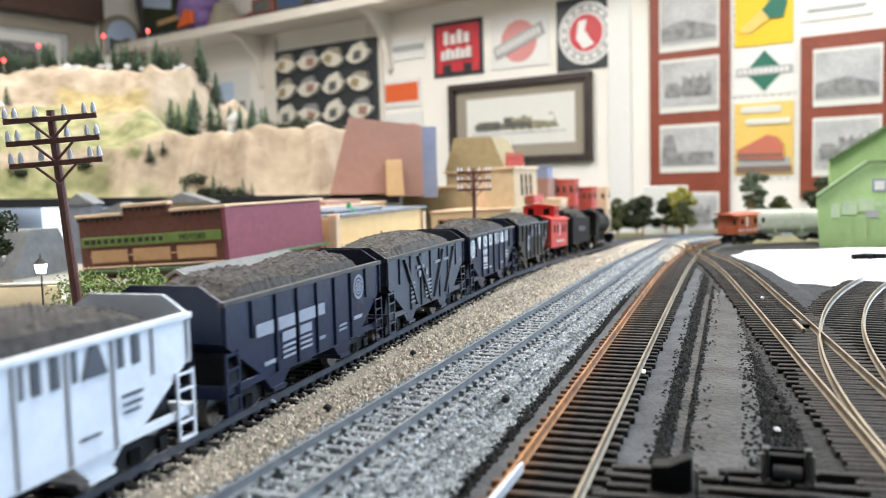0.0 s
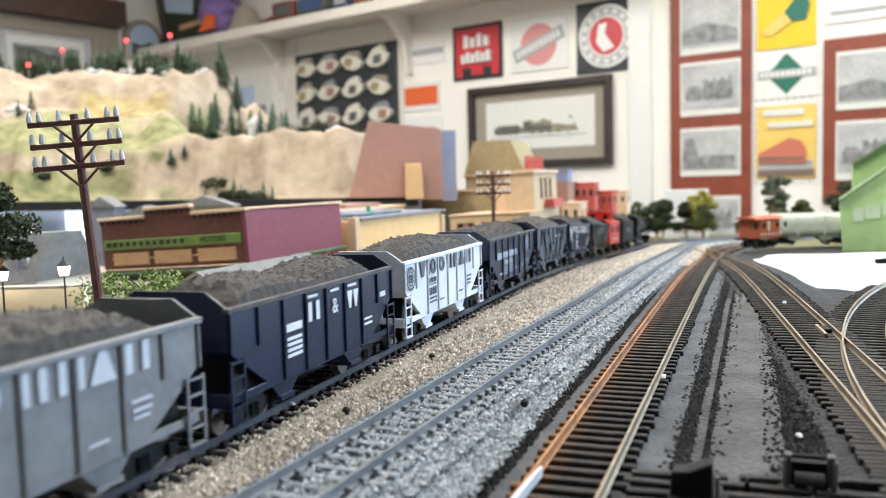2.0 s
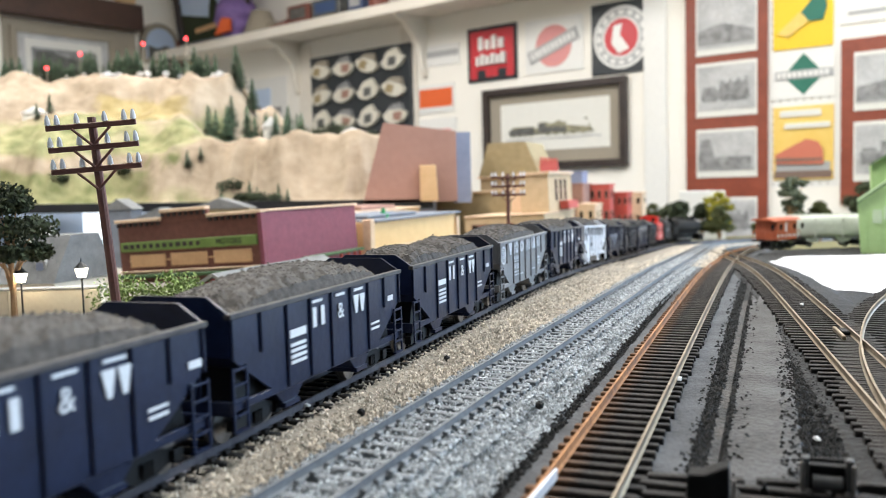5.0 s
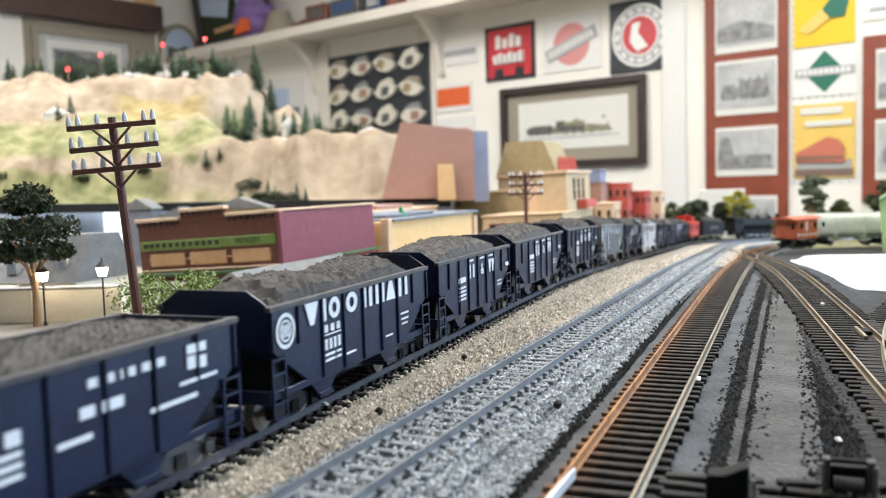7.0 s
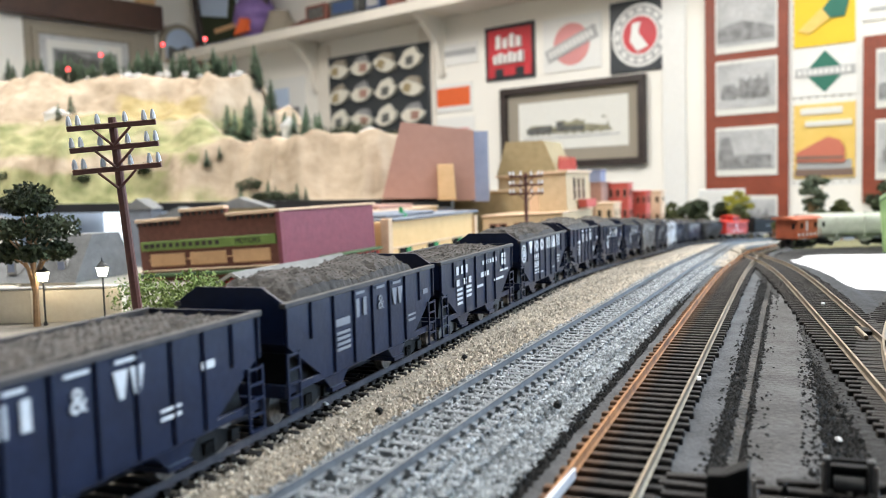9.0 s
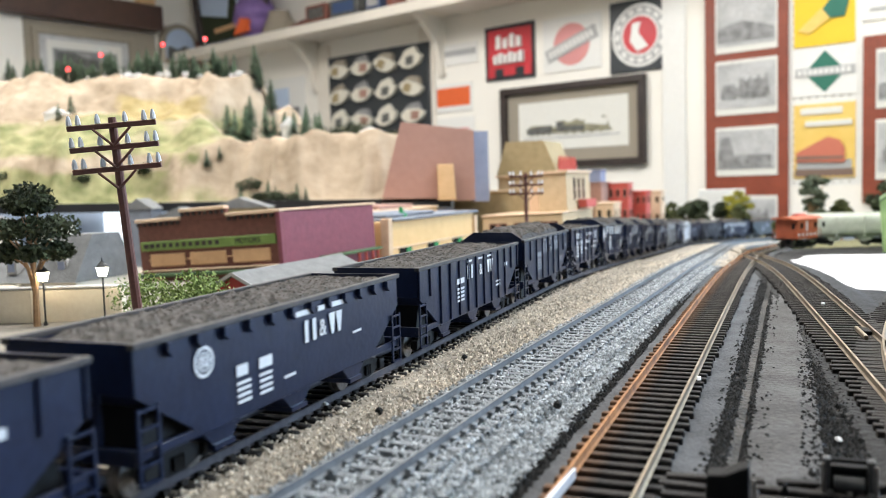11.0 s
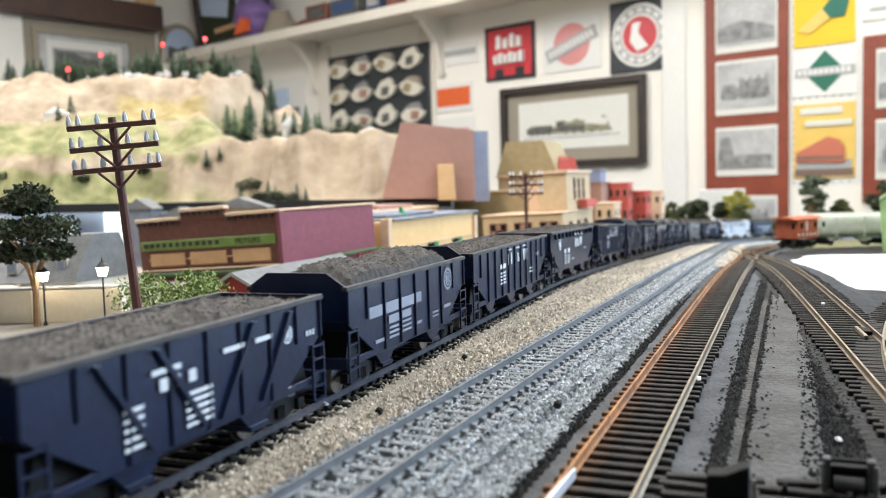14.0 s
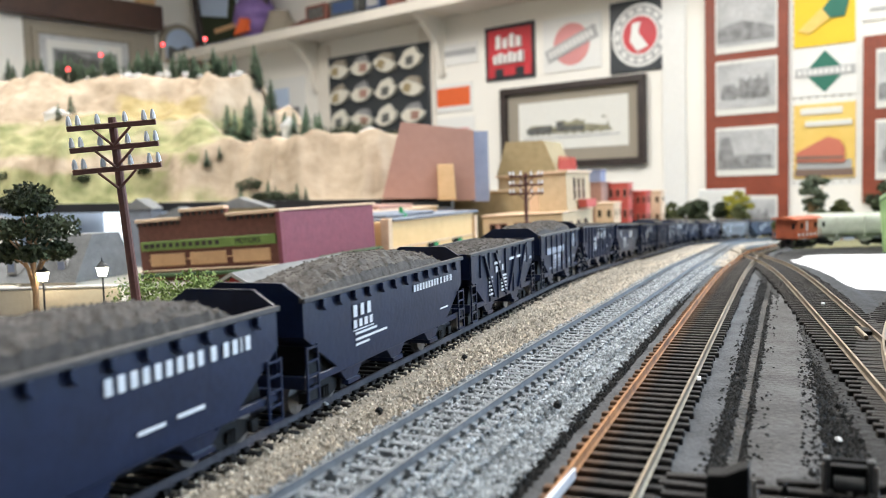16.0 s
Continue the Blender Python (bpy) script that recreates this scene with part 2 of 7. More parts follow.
def hill_material():
    """Tan plaster rock; olive turf on the lower western slopes and a straw patch on the top, with ragged borders."""
    m = mat("hill_scenery", (0.46, 0.372, 0.278), (0.26, 0.2, 0.14), 0.95, scale=9, bump=0.35, fine=5, contrast=0.6, spec=0.1)
    nt = m.node_tree
    N, L = nt.nodes, nt.links
    b = N["Principled BSDF"]
    rock = b.inputs["Base Color"].links[0].from_socket
    tc = N.new("ShaderNodeTexCoord")
    where = N.new("ShaderNodeSeparateXYZ")
    L.new(tc.outputs["Object"], where.inputs[0])

    def blur(scale, amount):
        n = N.new("ShaderNodeTexNoise")
        n.inputs["Scale"].default_value, n.inputs["Detail"].default_value = scale, 6
        L.new(tc.outputs["Object"], n.inputs["Vector"])
        r = N.new("ShaderNodeMapRange")
        r.inputs["To Min"].default_value, r.inputs["To Max"].default_value = -amount, amount
        L.new(n.outputs["Fac"], r.inputs["Value"])
        return r.outputs[0]

    def edge(sock, wob, lo, hi):
        a = N.new("ShaderNodeMath")
        a.operation = "ADD"
        L.new(sock, a.inputs[0])
        L.new(wob, a.inputs[1])
        r = N.new("ShaderNodeMapRange")
        r.interpolation_type = "SMOOTHSTEP"
        r.inputs["From Min"].default_value, r.inputs["From Max"].default_value = lo, hi
        L.new(a.outputs[0], r.inputs["Value"])
        return r.outputs[0]

    def times(a, c):
        q = N.new("ShaderNodeMath")
        q.operation = "MULTIPLY"
        L.new(a, q.inputs[0])
        L.new(c, q.inputs[1])
        return q.outputs[0]

    def over(under, colour_sock, mask):
        mix = N.new("ShaderNodeMix")
        mix.data_type = "RGBA"
        L.new(mask, mix.inputs["Factor"])
        L.new(under, mix.inputs["A"])
        L.new(colour_sock, mix.inputs["B"])
        return mix.outputs["Result"]

    def turf(c0, c1, scale):
        n = N.new("ShaderNodeTexNoise")
        n.inputs["Scale"].default_value, n.inputs["Detail"].default_value = scale, 6
        L.new(tc.outputs["Object"], n.inputs["Vector"])
        g = N.new("ShaderNodeValToRGB")
        g.color_ramp.elements[0].color, g.color_ramp.elements[1].color = (*c0, 1), (*c1, 1)
        g.color_ramp.elements[0].position, g.color_ramp.elements[1].position = 0.36, 0.64
        L.new(n.outputs["Fac"], g.inputs[0])
        return g.outputs[0]

    wide, fine = blur(5.0, 0.55), blur(7.0, 0.09)
    x, z = where.outputs["X"], where.outputs["Z"]
    low = times(edge(x, wide, -0.36, -0.5), edge(z, fine, 0.225, 0.195))
    path = N.new("ShaderNodeMath")
    path.operation = "MAXIMUM"
    L.new(edge(z, blur(4.0, 0.05), 0.118, 0.106), path.inputs[0])
    L.new(edge(z, blur(4.0, 0.05), 0.132, 0.146), path.inputs[1])
    col = over(rock, turf((0.15, 0.16, 0.07), (0.33, 0.31, 0.165), 28), times(low, path.outputs[0]))
    top = times(times(edge(x, blur(8.0, 0.25), -0.72, -0.66), edge(x, blur(8.0, 0.25), -0.46, -0.53)), times(edge(z, blur(9.0, 0.07), 0.205, 0.225), edge(z, blur(9.0, 0.07), 0.262, 0.245)))
    col = over(col, turf((0.26, 0.2, 0.085), (0.38, 0.3, 0.155), 30), top)
    spots = times(edge(x, wide, -0.5, -0.42), edge(blur(6.5, 0.5), blur(15.0, 0.2), 0.13, 0.22))
    col = over(col, turf((0.13, 0.14, 0.06), (0.29, 0.26, 0.14), 28), spots)
    L.new(col, b.inputs["Base Color"])
    return m


def rusty_tie():
    """Dark ties stained orange by the rusty rail that they carry."""
    m = mat("tie_rust_stained", (0.03, 0.025, 0.0215), (0.006, 0.0052, 0.0048), 0.7, scale=150, bump=0.5, objvar=0.5, spec=0.3)
    N, L = m.node_tree.nodes, m.node_tree.links
    b = N["Principled BSDF"]
    base = b.inputs["Base Color"].links[0].from_socket
    tc = N.new("ShaderNodeTexCoord")
    sep = N.new("ShaderNodeSeparateXYZ")
    L.new(tc.outputs["Object"], sep.inputs[0])
    near = N.new("ShaderNodeMapRange")
    near.inputs["From Min"].default_value, near.inputs["From Max"].default_value = 0.002, 0.0090
    near.inputs["To Max"].default_value = 0.5
    L.new(sep.outputs["Y"], near.inputs["Value"])
    n = N.new("ShaderNodeTexNoise")
    n.inputs["Scale"].default_value = 350
    L.new(tc.outputs["Object"], n.inputs["Vector"])
    k = N.new("ShaderNodeMath")
    k.operation = "MULTIPLY"
    L.new(near.outputs[0], k.inputs[0])
    L.new(n.outputs["Fac"], k.inputs[1])
    inside = N.new("ShaderNodeMath")
    inside.operation = "LESS_THAN"
    inside.inputs[1].default_value = 0.02
    L.new(sep.outputs["Y"], inside.inputs[0])
    k2 = N.new("ShaderNodeMath")
    k2.operation = "MULTIPLY"
    L.new(k.outputs[0], k2.inputs[0])
    L.new(inside.outputs[0], k2.inputs[1])
    mix = N.new("ShaderNodeMix")
    mix.data_type = "RGBA"
    mix.inputs["B"].default_value = (0.42, 0.17, 0.045, 1)
    L.new(k2.outputs[0], mix.inputs["Factor"])
    L.new(base, mix.inputs["A"])
    L.new(mix.outputs["Result"], b.inputs["Base Color"])
    return m


M["tie_rusty"] = rusty_tie()
M["hill"] = hill_material()


# ---- mesh helpers ----
def box(bm, x0, x1, y0, y1, z0, z1, m=None):
    vs = [bm.verts.new((x, y, z)) for z in (z0, z1) for y in (y0, y1) for x in (x0, x1)]
    if m:
        for v in vs:
            v.co = m @ v.co
    for f in ((0, 2, 3, 1), (4, 5, 7, 6), (0, 1, 5, 4), (2, 6, 7, 3), (0, 4, 6, 2), (1, 3, 7, 5)):
        bm.faces.new([vs[i] for i in f])
    return vs


def rod(bm, p0, p1, r0, r1=None, seg=8):
    p0, p1 = Vector(p0), Vector(p1)
    r1 = r0 if r1 is None else r1
    q = (p1 - p0).to_track_quat("Z", "Y")
    rings = []
    for p, r in ((p0, r0), (p1, r1)):
        rings.append([bm.verts.new(p + q @ Vector((r * math.cos(6.2832 * i / seg), r * math.sin(6.2832 * i / seg), 0))) for i in range(seg)])
    for i in range(seg):
        j = (i + 1) % seg
        bm.faces.new((rings[0][i], rings[0][j], rings[1][j], rings[1][i]))
    bm.faces.new(rings[0][::-1])
    bm.faces.new(rings[1])


def prism(bm, poly, a, b, axis="y", m=None):
    """A polygon of 2D points pulled from a to b along an axis."""
    def at(u, v, w):
        return {"x": (w, u, v), "y": (u, w, v), "z": (u, v, w)}[axis]
    lo = [bm.verts.new(at(u, v, a)) for u, v in poly]
    hi = [bm.verts.new(at(u, v, b)) for u, v in poly]
    if m:
        for v in lo + hi:
            v.co = m @ v.co
    n = len(poly)
    bm.faces.new(lo)
    bm.faces.new(hi[::-1])
    for i in range(n):
        j = (i + 1) % n
        bm.faces.new((lo[i], hi[i], hi[j], lo[j]))
    bmesh.ops.recalc_face_normals(bm, faces=bm.faces)


def finish(bm, name, material, bevel=0.0, smooth=False):
    if bevel:
        bmesh.ops.bevel(bm, geom=list(bm.edges), offset=bevel, segments=1, affect="EDGES", clamp_overlap=True)
    me = bpy.data.meshes.new(name)
    bm.to_mesh(me)
    bm.free()
    me.materials.append(material)
    if smooth:
        me.polygons.foreach_set("use_smooth", [True] * len(me.polygons))
    return me


def mesh(build, name, material, bevel=0.0, smooth=False):
    bm = bmesh.new()
    build(bm)
    return finish(bm, name, material, bevel, smooth)


def part(name, me, parent, label="", at=None):
    ob = new(name, me)
    ob.parent = parent
    if at is not None:
        ob.matrix_basis = at
    if label:
        tagged(ob, label)
    return ob


def thing(name, label, category, at, group="", kind="", me=None):
    ob = new(name, me)
    ob.matrix_basis = at
    return tagged(ob, label, category, group, kind)


CACHE = {}


def shared(key, build, name, material, bevel=0.0, smooth=False):
    k = (key, material.name)
    if k not in CACHE:
        CACHE[k] = mesh(build, name, material, bevel, smooth)
    return CACHE[k]


def text_mesh(body, size, material, depth=0.0002):
    cu = bpy.data.curves.new("writing", "FONT")
    cu.body, cu.size, cu.extrude, cu.align_x = body, size, depth, "CENTER"
    ob = bpy.data.objects.new("writing", cu)
    scene.collection.objects.link(ob)
    me = bpy.data.meshes.new_from_object(ob.evaluated_get(bpy.context.evaluated_depsgraph_get()))
    bpy.data.objects.remove(ob)
    me.materials.clear()
    me.materials.append(material)
    return me


# ---- the lie of the land ----
def zg(y):
    """Height of the layout's surface: level, then a slow fall away from the camera."""
    k = 0.05
    q = (y - 0.62) / k
    return -0.055 * k * (math.log1p(math.exp(q)) if q < 30 else q)


class Path:
    """A track's centre line: straight and curved stretches, in the plan."""
    def __init__(self, x, y, heading, back, stretches, lift=0.0, step=0.004):
        hd = radians(heading)
        self.pts, self.s0, self.step, self.lift = [], -back, step, lift
        px, py = x - back * math.sin(hd), y - back * math.cos(hd)
        for length, radius in [(back, 0)] + stretches:
            for _ in range(round(length / step)):
                self.pts.append((px, py, hd))
                if radius:
                    hd += step / radius
                px, py = px + step * math.sin(hd), py + step * math.cos(hd)

    def at(self, s):
        q = max(0, min(len(self.pts) - 1.001, (s - self.s0) / self.step))
        i = int(q)
        a, b, w = self.pts[i], self.pts[i + 1], q - i
        x, y, hd = (a[k] * (1 - w) + b[k] * w for k in range(3))
        return Vector((x, y, zg(y) + self.lift)), hd

    def side(self, s, off, dz=0.0):
        p, hd = self.at(s)
        return p + Vector((math.cos(hd) * off, -math.sin(hd) * off, dz))

    def seat(self, s):
        p, hd = self.at(s)
        q, _ = self.at(s + 0.01)
        pitch = math.atan2(q.z - p.z, 0.01)
        return Matrix.Translation(p) @ Matrix.Rotation(math.pi / 2 - hd, 4, "Z") @ Matrix.Rotation(-pitch, 4, "Y")


TRACK_A = Path(-0.0667, 0.2230, 20.87, 2.45, [(1.36, 0), (1.1, 0.72), (1.0, 0)])
TRACK_B = Path(0.0077, 0.2562, 24.6, 1.4, [(0.2, 0), (0.42, -6.5), (0.42, 0), (0.12, 3.0), (0.75, 0.66), (0.5, 0)], lift=0.003)
TRACK_C = Path(0.0415, 0.2056, 22.4, 0.35, [(0.75, 0), (0.5, 3.0), (0.3, 1.2)])
TRACK_D = Path(0.1450, 0.2590, 16.8, 0.3, [(0.25, 0), (0.6, -11.5), (0.2, 1.5)])


# ---- room ----
W0, WD = Vector((1.07, 3.0, 0)), Vector((-0.766, 0.643, 0)).normalized()
WN = Vector((WD.y, -WD.x, 0))          # points away from the room
WALL = Matrix((( -WD.x, WN.x, 0, W0.x), (-WD.y, WN.y, 0, W0.y), (0, 0, 1, 0), (0, 0, 0, 1)))   # x to the right, y into the wall, z up
CORNER = -3.12
WIN = (1.55, 3.05, -0.35, 1.15)      # window in the picture wall: x0, x1, z0, z1
DAY = 130


def wall_at(s, z, proud=0.0, ry=0.0):
    """A pose on the picture wall: s metres left of its origin, at height z, its face proud of the wall."""
    return WALL @ pose(-s, -proud, z, 0, ry, 0)


def room():
    t = 0.12
    right, back, low, high = 3.4, -6.6, FLOOR, CEIL
    def slab(name, x0, x1, y0, y1, z0, z1, material, label):
        return thing(name, label, "wall" if "wall" in name else name, WALL, kind="structure",
                     me=mesh(lambda bm: box(bm, x0, x1, y0, y1, z0, z1), name, material))
    a, b, c, d = WIN
    def north(bm):
        box(bm, CORNER - t, a, 0, t, low, high)
        box(bm, b, right + t, 0, t, low, high)
        box(bm, a, b, 0, t, low, c)
        box(bm, a, b, 0, t, d, high)
    thing("wall_north", "cream painted wall hung with signs and photographs", "wall", WALL, kind="structure", me=mesh(north, "wall_north", M["wallpaint"]))
    win = thing("window_1", "tall white-framed window letting in cool daylight", "window", WALL, kind="structure")
    for x0, x1, z0, z1 in ((a, b, c, c + 0.05), (a, b, d - 0.05, d), (a, a + 0.05, c, d), (b - 0.05, b, c, d), ((a + b) / 2 - 0.02, (a + b) / 2 + 0.02, c, d)):
        part("window_frame", mesh(lambda bm: box(bm, x0, x1, 0.03, 0.08, z0, z1), "window_frame", M["sign_white"], 0.003), win)
    day = bpy.data.lights.new("daylight", "AREA")
    day.shape, day.size, day.size_y, day.color, day.energy = "RECTANGLE", b - a - 0.1, d - c - 0.1, (0.5, 0.72, 1.0), DAY
    new("daylight", day).matrix_basis = WALL @ pose((a + b) / 2, 0.1, (c + d) / 2, -90, 0, 0)
    slab("wall_west", CORNER - t, CORNER, back, 0, low, high, M["wallpaint"], "cream painted side wall with a dark beam")
    slab("wall_east", right, right + t, back, 0, low, high, M["wallpaint"], "plain cream painted wall")
    slab("wall_south", CORNER - t, right + t, back - t, back, low, high, M["wallpaint"], "plain cream painted wall")
    slab("ceiling", CORNER - t, right + t, back - t, t, high, high + 0.1, M["ceilpaint"], "pale painted ceiling with tube lights")
    slab("floor", CORNER - t, right + t, back - t, t, low - 0.1, low, M["floorpaint"], "grey concrete floor")
    lamp = bpy.data.lights.new("tube_light", "AREA")
    lamp.shape, lamp.size, lamp.size_y, lamp.color = "RECTANGLE", 1.2, 0.3, (1.0, 0.985, 0.96)
    for x, y, e in LIGHTS:
        la = lamp.copy()
        la.energy = e
        ob = new("tube_light", la)
        ob.matrix_basis = pose(x, y, CEIL - 0.09, 0, 0, 20)
        f = thing("ceiling_light", "white tube light fixture under the ceiling", "ceiling light", pose(x, y, CEIL, 0, 0, 20), group="ceiling lights")
        part("housing", shared("housing", lambda bm: box(bm, -0.62, 0.62, -0.16, 0.16, -0.05, -0.002), "housing", M["shelfpaint"], 0.006), f)
        part("tube", shared("tube", lambda bm: (rod(bm, (-0.58, -0.07, -0.065), (0.58, -0.07, -0.065), 0.013), rod(bm, (-0.58, 0.07, -0.065), (0.58, 0.07, -0.065), 0.013)), "tube", M["tube"]), f)


room()


# ---- the layout's surface ----
def ground():
    bm = bmesh.new()
    xs = [-1.9 + 0.05 * i for i in range(83)]
    ys = [-2.5 + 0.05 * i for i in range(100)]
    grid = [[bm.verts.new((x, y, zg(y) - 0.0065 + 0.0006 * noise.noise(Vector((x * 30, y * 30, 0))))) for x in xs] for y in ys]
    keep = lambda x, y: (Vector((x, y, 0)) - W0).dot(WN) < -0.02 and x - 0.3 * y > -1.9 and (Vector((x, y, 0)) - W0).dot(WD) > -3.2
    for j in range(len(ys) - 1):
        for i in range(len(xs) - 1):
            if keep(xs[i + 1], ys[j + 1]):
                bm.faces.new((grid[j][i], grid[j][i + 1], grid[j + 1][i + 1], grid[j + 1][i]))
    for v in [v for v in bm.verts if not v.link_faces]:
        bm.verts.remove(v)
    return thing("ground", "dark grey painted layout board, gritty and stained", "ground", pose(0, 0, 0), kind="structure", me=finish(bm, "ground", M["grime"], smooth=True))


ground()


def strip(bm, path, s0, s1, offs, step=0.02):
    """A ribbon along a path; offs: (offset to the right, height) across it."""
    rows = []
    n = max(2, round((s1 - s0) / step))
    for i in range(n + 1):
        s = s0 + (s1 - s0) * i / n
        rows.append([bm.verts.new(path.side(s, o, z)) for o, z in offs])
    for a, b in zip(rows, rows[1:]):
        for k in range(len(offs) - 1):
            bm.faces.new((a[k], b[k], b[k + 1], a[k + 1]))
    bmesh.ops.recalc_face_normals(bm, faces=bm.faces)


def bed(name, path, s0, s1, offs, material, label):
    bm = bmesh.new()
    strip(bm, path, s0, s1, offs)
    return thing(name, label, "ballast", pose(0, 0, 0), kind="structure", me=finish(bm, name, material))


HEAD = 0.0026      # rail height over the tie


def rails_and_ties(path, s0, s1, near, far, tie_mat, rail_mats, label, tie_w=0.030, spacing=0.0066, jitter=0.0, plates=()):
    track = thing("railway_track", label, "railway track", pose(0, 0, 0), kind="structure")
    for side, rm in zip((-1, 1), rail_mats):
        def rail(bm, side=side):
            o = side * 0.0086
            strip(bm, path, s0, s1, [(o - 0.0009, -HEAD), (o - 0.0003, -HEAD + 0.0005), (o - 0.0003, -0.0008), (o - 0.0004, 0), (o + 0.0004, 0),
                                     (o + 0.0003, -0.0008), (o + 0.0003, -HEAD + 0.0005), (o + 0.0009, -HEAD)], 0.012)
        part("rail", mesh(rail, "rail", rm), track)
    plate = shared("tie_plate", lambda bm: box(bm, -0.0013, 0.0013, -0.0008, 0.0008, -0.0004, 0.0009), "tie_plate", tie_mat, 0.0002)
    rnd = random.Random(len(label))
    me = shared("tie%.4f" % tie_w, lambda bm: box(bm, -0.00135, 0.00135, -tie_w / 2, tie_w / 2, -0.0022, 0), "tie", tie_mat, 0.00025)
    rest = bmesh.new()
    n = int((s1 - s0) / spacing)
    for i in range(n):
        s = s0 + (i + 0.5) * spacing
        p, hd = path.at(s)
        m = path.seat(s) @ pose(0, rnd.uniform(-jitter, jitter), -HEAD, 0, 0, rnd.uniform(-1, 1) * jitter * 1500)
        if near <= s <= far:
            part("tie", me, track, at=m)
            if s < 0.42:
                for o in plates:
                    part("tie_plate", plate, track, at=path.seat(s) @ pose(0, o, -HEAD))
        else:
            box(rest, -0.00135, 0.00135, -tie_w / 2, tie_w / 2, -0.0022, 0, m)
    if rest.verts:
        tagged(part("tie_rest", finish(rest, "tie_rest", tie_mat), track), kind="stuff")
    return track


bed("ballast_bed", TRACK_A, -2.4, 2.6, [(-0.05, -0.0064), (-0.03, -0.0048), (-0.012, -0.0036), (0.012, -0.0036), (0.026, -0.0046), (0.042, -0.0052), (0.062, -0.0056), (0.075, -0.0063)], M["tan_bed"], "tan gravel bed under the main line")
bed("ballast_bed", TRACK_B, -1.3, 2.0, [(-0.018, -0.0058), (-0.014, -0.0042), (0.016, -0.0042), (0.022, -0.0066), (0.024, -0.0092)], M["grey_bed"], "grey gravel bed under the second line")
bed("roadbed", TRACK_C, -0.3, 1.2, [(-0.0185, -0.0064), (-0.0175, -0.0044), (0.0205, -0.0044), (0.0215, -0.0064)], M["roadbed"], "grey foam roadbed under the siding")
bed("cinder_strip", TRACK_C, -0.3, 1.2, [(-0.0122, -0.0045), (-0.0115, -0.0041), (0.0115, -0.0041), (0.0122, -0.0045)], M["black_dirt"], "black cinders under the siding's ties")
bed("roadbed", TRACK_D, -0.28, 1.0, [(-0.024, -0.0064), (-0.02, -0.0044), (0.028, -0.0044), (0.034, -0.0064)], M["grime"], "dark grey foam roadbed under the yard track")
rails_and_ties(TRACK_A, -2.4, 3.2, -0.06, 0.75, M["tie_dark"], (M["rail_dark"], M["rail_dark"]), "weathered main line track with black ties in tan ballast", plates=(-0.0103,))
rails_and_ties(TRACK_B, -1.3, 2.0, -0.08, 0.75, M["tie_grey"], (M["rail_grey"], M["rail_grey"]), "grey painted track sunk in grey ballast", plates=(-0.0099, -0.0072, 0.0072))
rails_and_ties(TRACK_C, -0.3, 1.25, -0.05, 0.75, M["tie_rusty"], (M["rail_rust"], M["rail_brass"]), "siding track with a rusty rail and black ties", tie_w=0.0256, jitter=0.0006)
rails_and_ties(TRACK_D, -0.28, 1.0, -0.1, 0.6, M["tie_dark"], (M["rail_brass"], M["rail_brass"]), "yard track with brass rails and black ties", tie_w=0.034, jitter=0.0008)


# ---- rolling stock ----
def coal_mesh(length, style, seed):
    rnd = random.Random(seed)
    bm = bmesh.new()
    nx, ny = int(length / 0.0022), 14
    wy = 0.0152
    rows = []
    for i in range(nx + 1):
        row = []
        for j in range(ny + 1):
            u, v = i / nx, j / ny * 2 - 1
            edge = (1 - v * v) ** 0.5 * min(1, 7 * u, 7 * (1 - u))
            if style == "twin":
                hgt = 0.0075 * edge * (0.42 + 0.58 * math.sin(math.pi * ((2 * u) % 1.0)) ** 0.8)
            elif style == "hump":
                hgt = 0.0085 * edge * math.sin(math.pi * u) ** 0.6
            else:
                hgt = 0.0022 * edge
            p = Vector((u * length * 400 + seed * 13, v * 6, 0))
            hgt -= 0.0035 * (1 - min(1, 9 * u, 9 * (1 - u))) * (style != "flat")
            hgt += 0.0011 * noise.noise(p) + 0.0010 * noise.noise(p * 2.7) - 0.0016 + 0.0012 * (abs(v) < 0.9)
            row.append(bm.verts.new(((u - 0.5) * length, v * wy, hgt)))
        rows.append(row)
    for a, b in zip(rows, rows[1:]):
        for k in range(ny):
            bm.faces.new((a[k], b[k], b[k + 1], a[k + 1]))
    for _ in range(1300):        # loose lumps
        i, j = rnd.randrange(1, nx), rnd.randrange(1, ny)
        c = rows[i][j].co
        r = rnd.uniform(0.0003, 0.0008)
        vs = [bm.verts.new(c + Vector(d) * r * rnd.uniform(0.6, 1.2)) for d in ((1, 0, 0), (-0.5, 0.9, 0), (-0.5, -0.9, 0), (0.1, 0, 0.8))]
        for f in ((0, 1, 3), (1, 2, 3), (2, 0, 3)):
            bm.faces.new([vs[q] for q in f])
    return bm


TOP, SILL, HALF = 0.0358, 0.0125, 0.0176


def up(z):
    """Lettering heights are given for a side 22 mm tall."""
    return SILL + (z - SILL) * (TOP - SILL) / 0.022


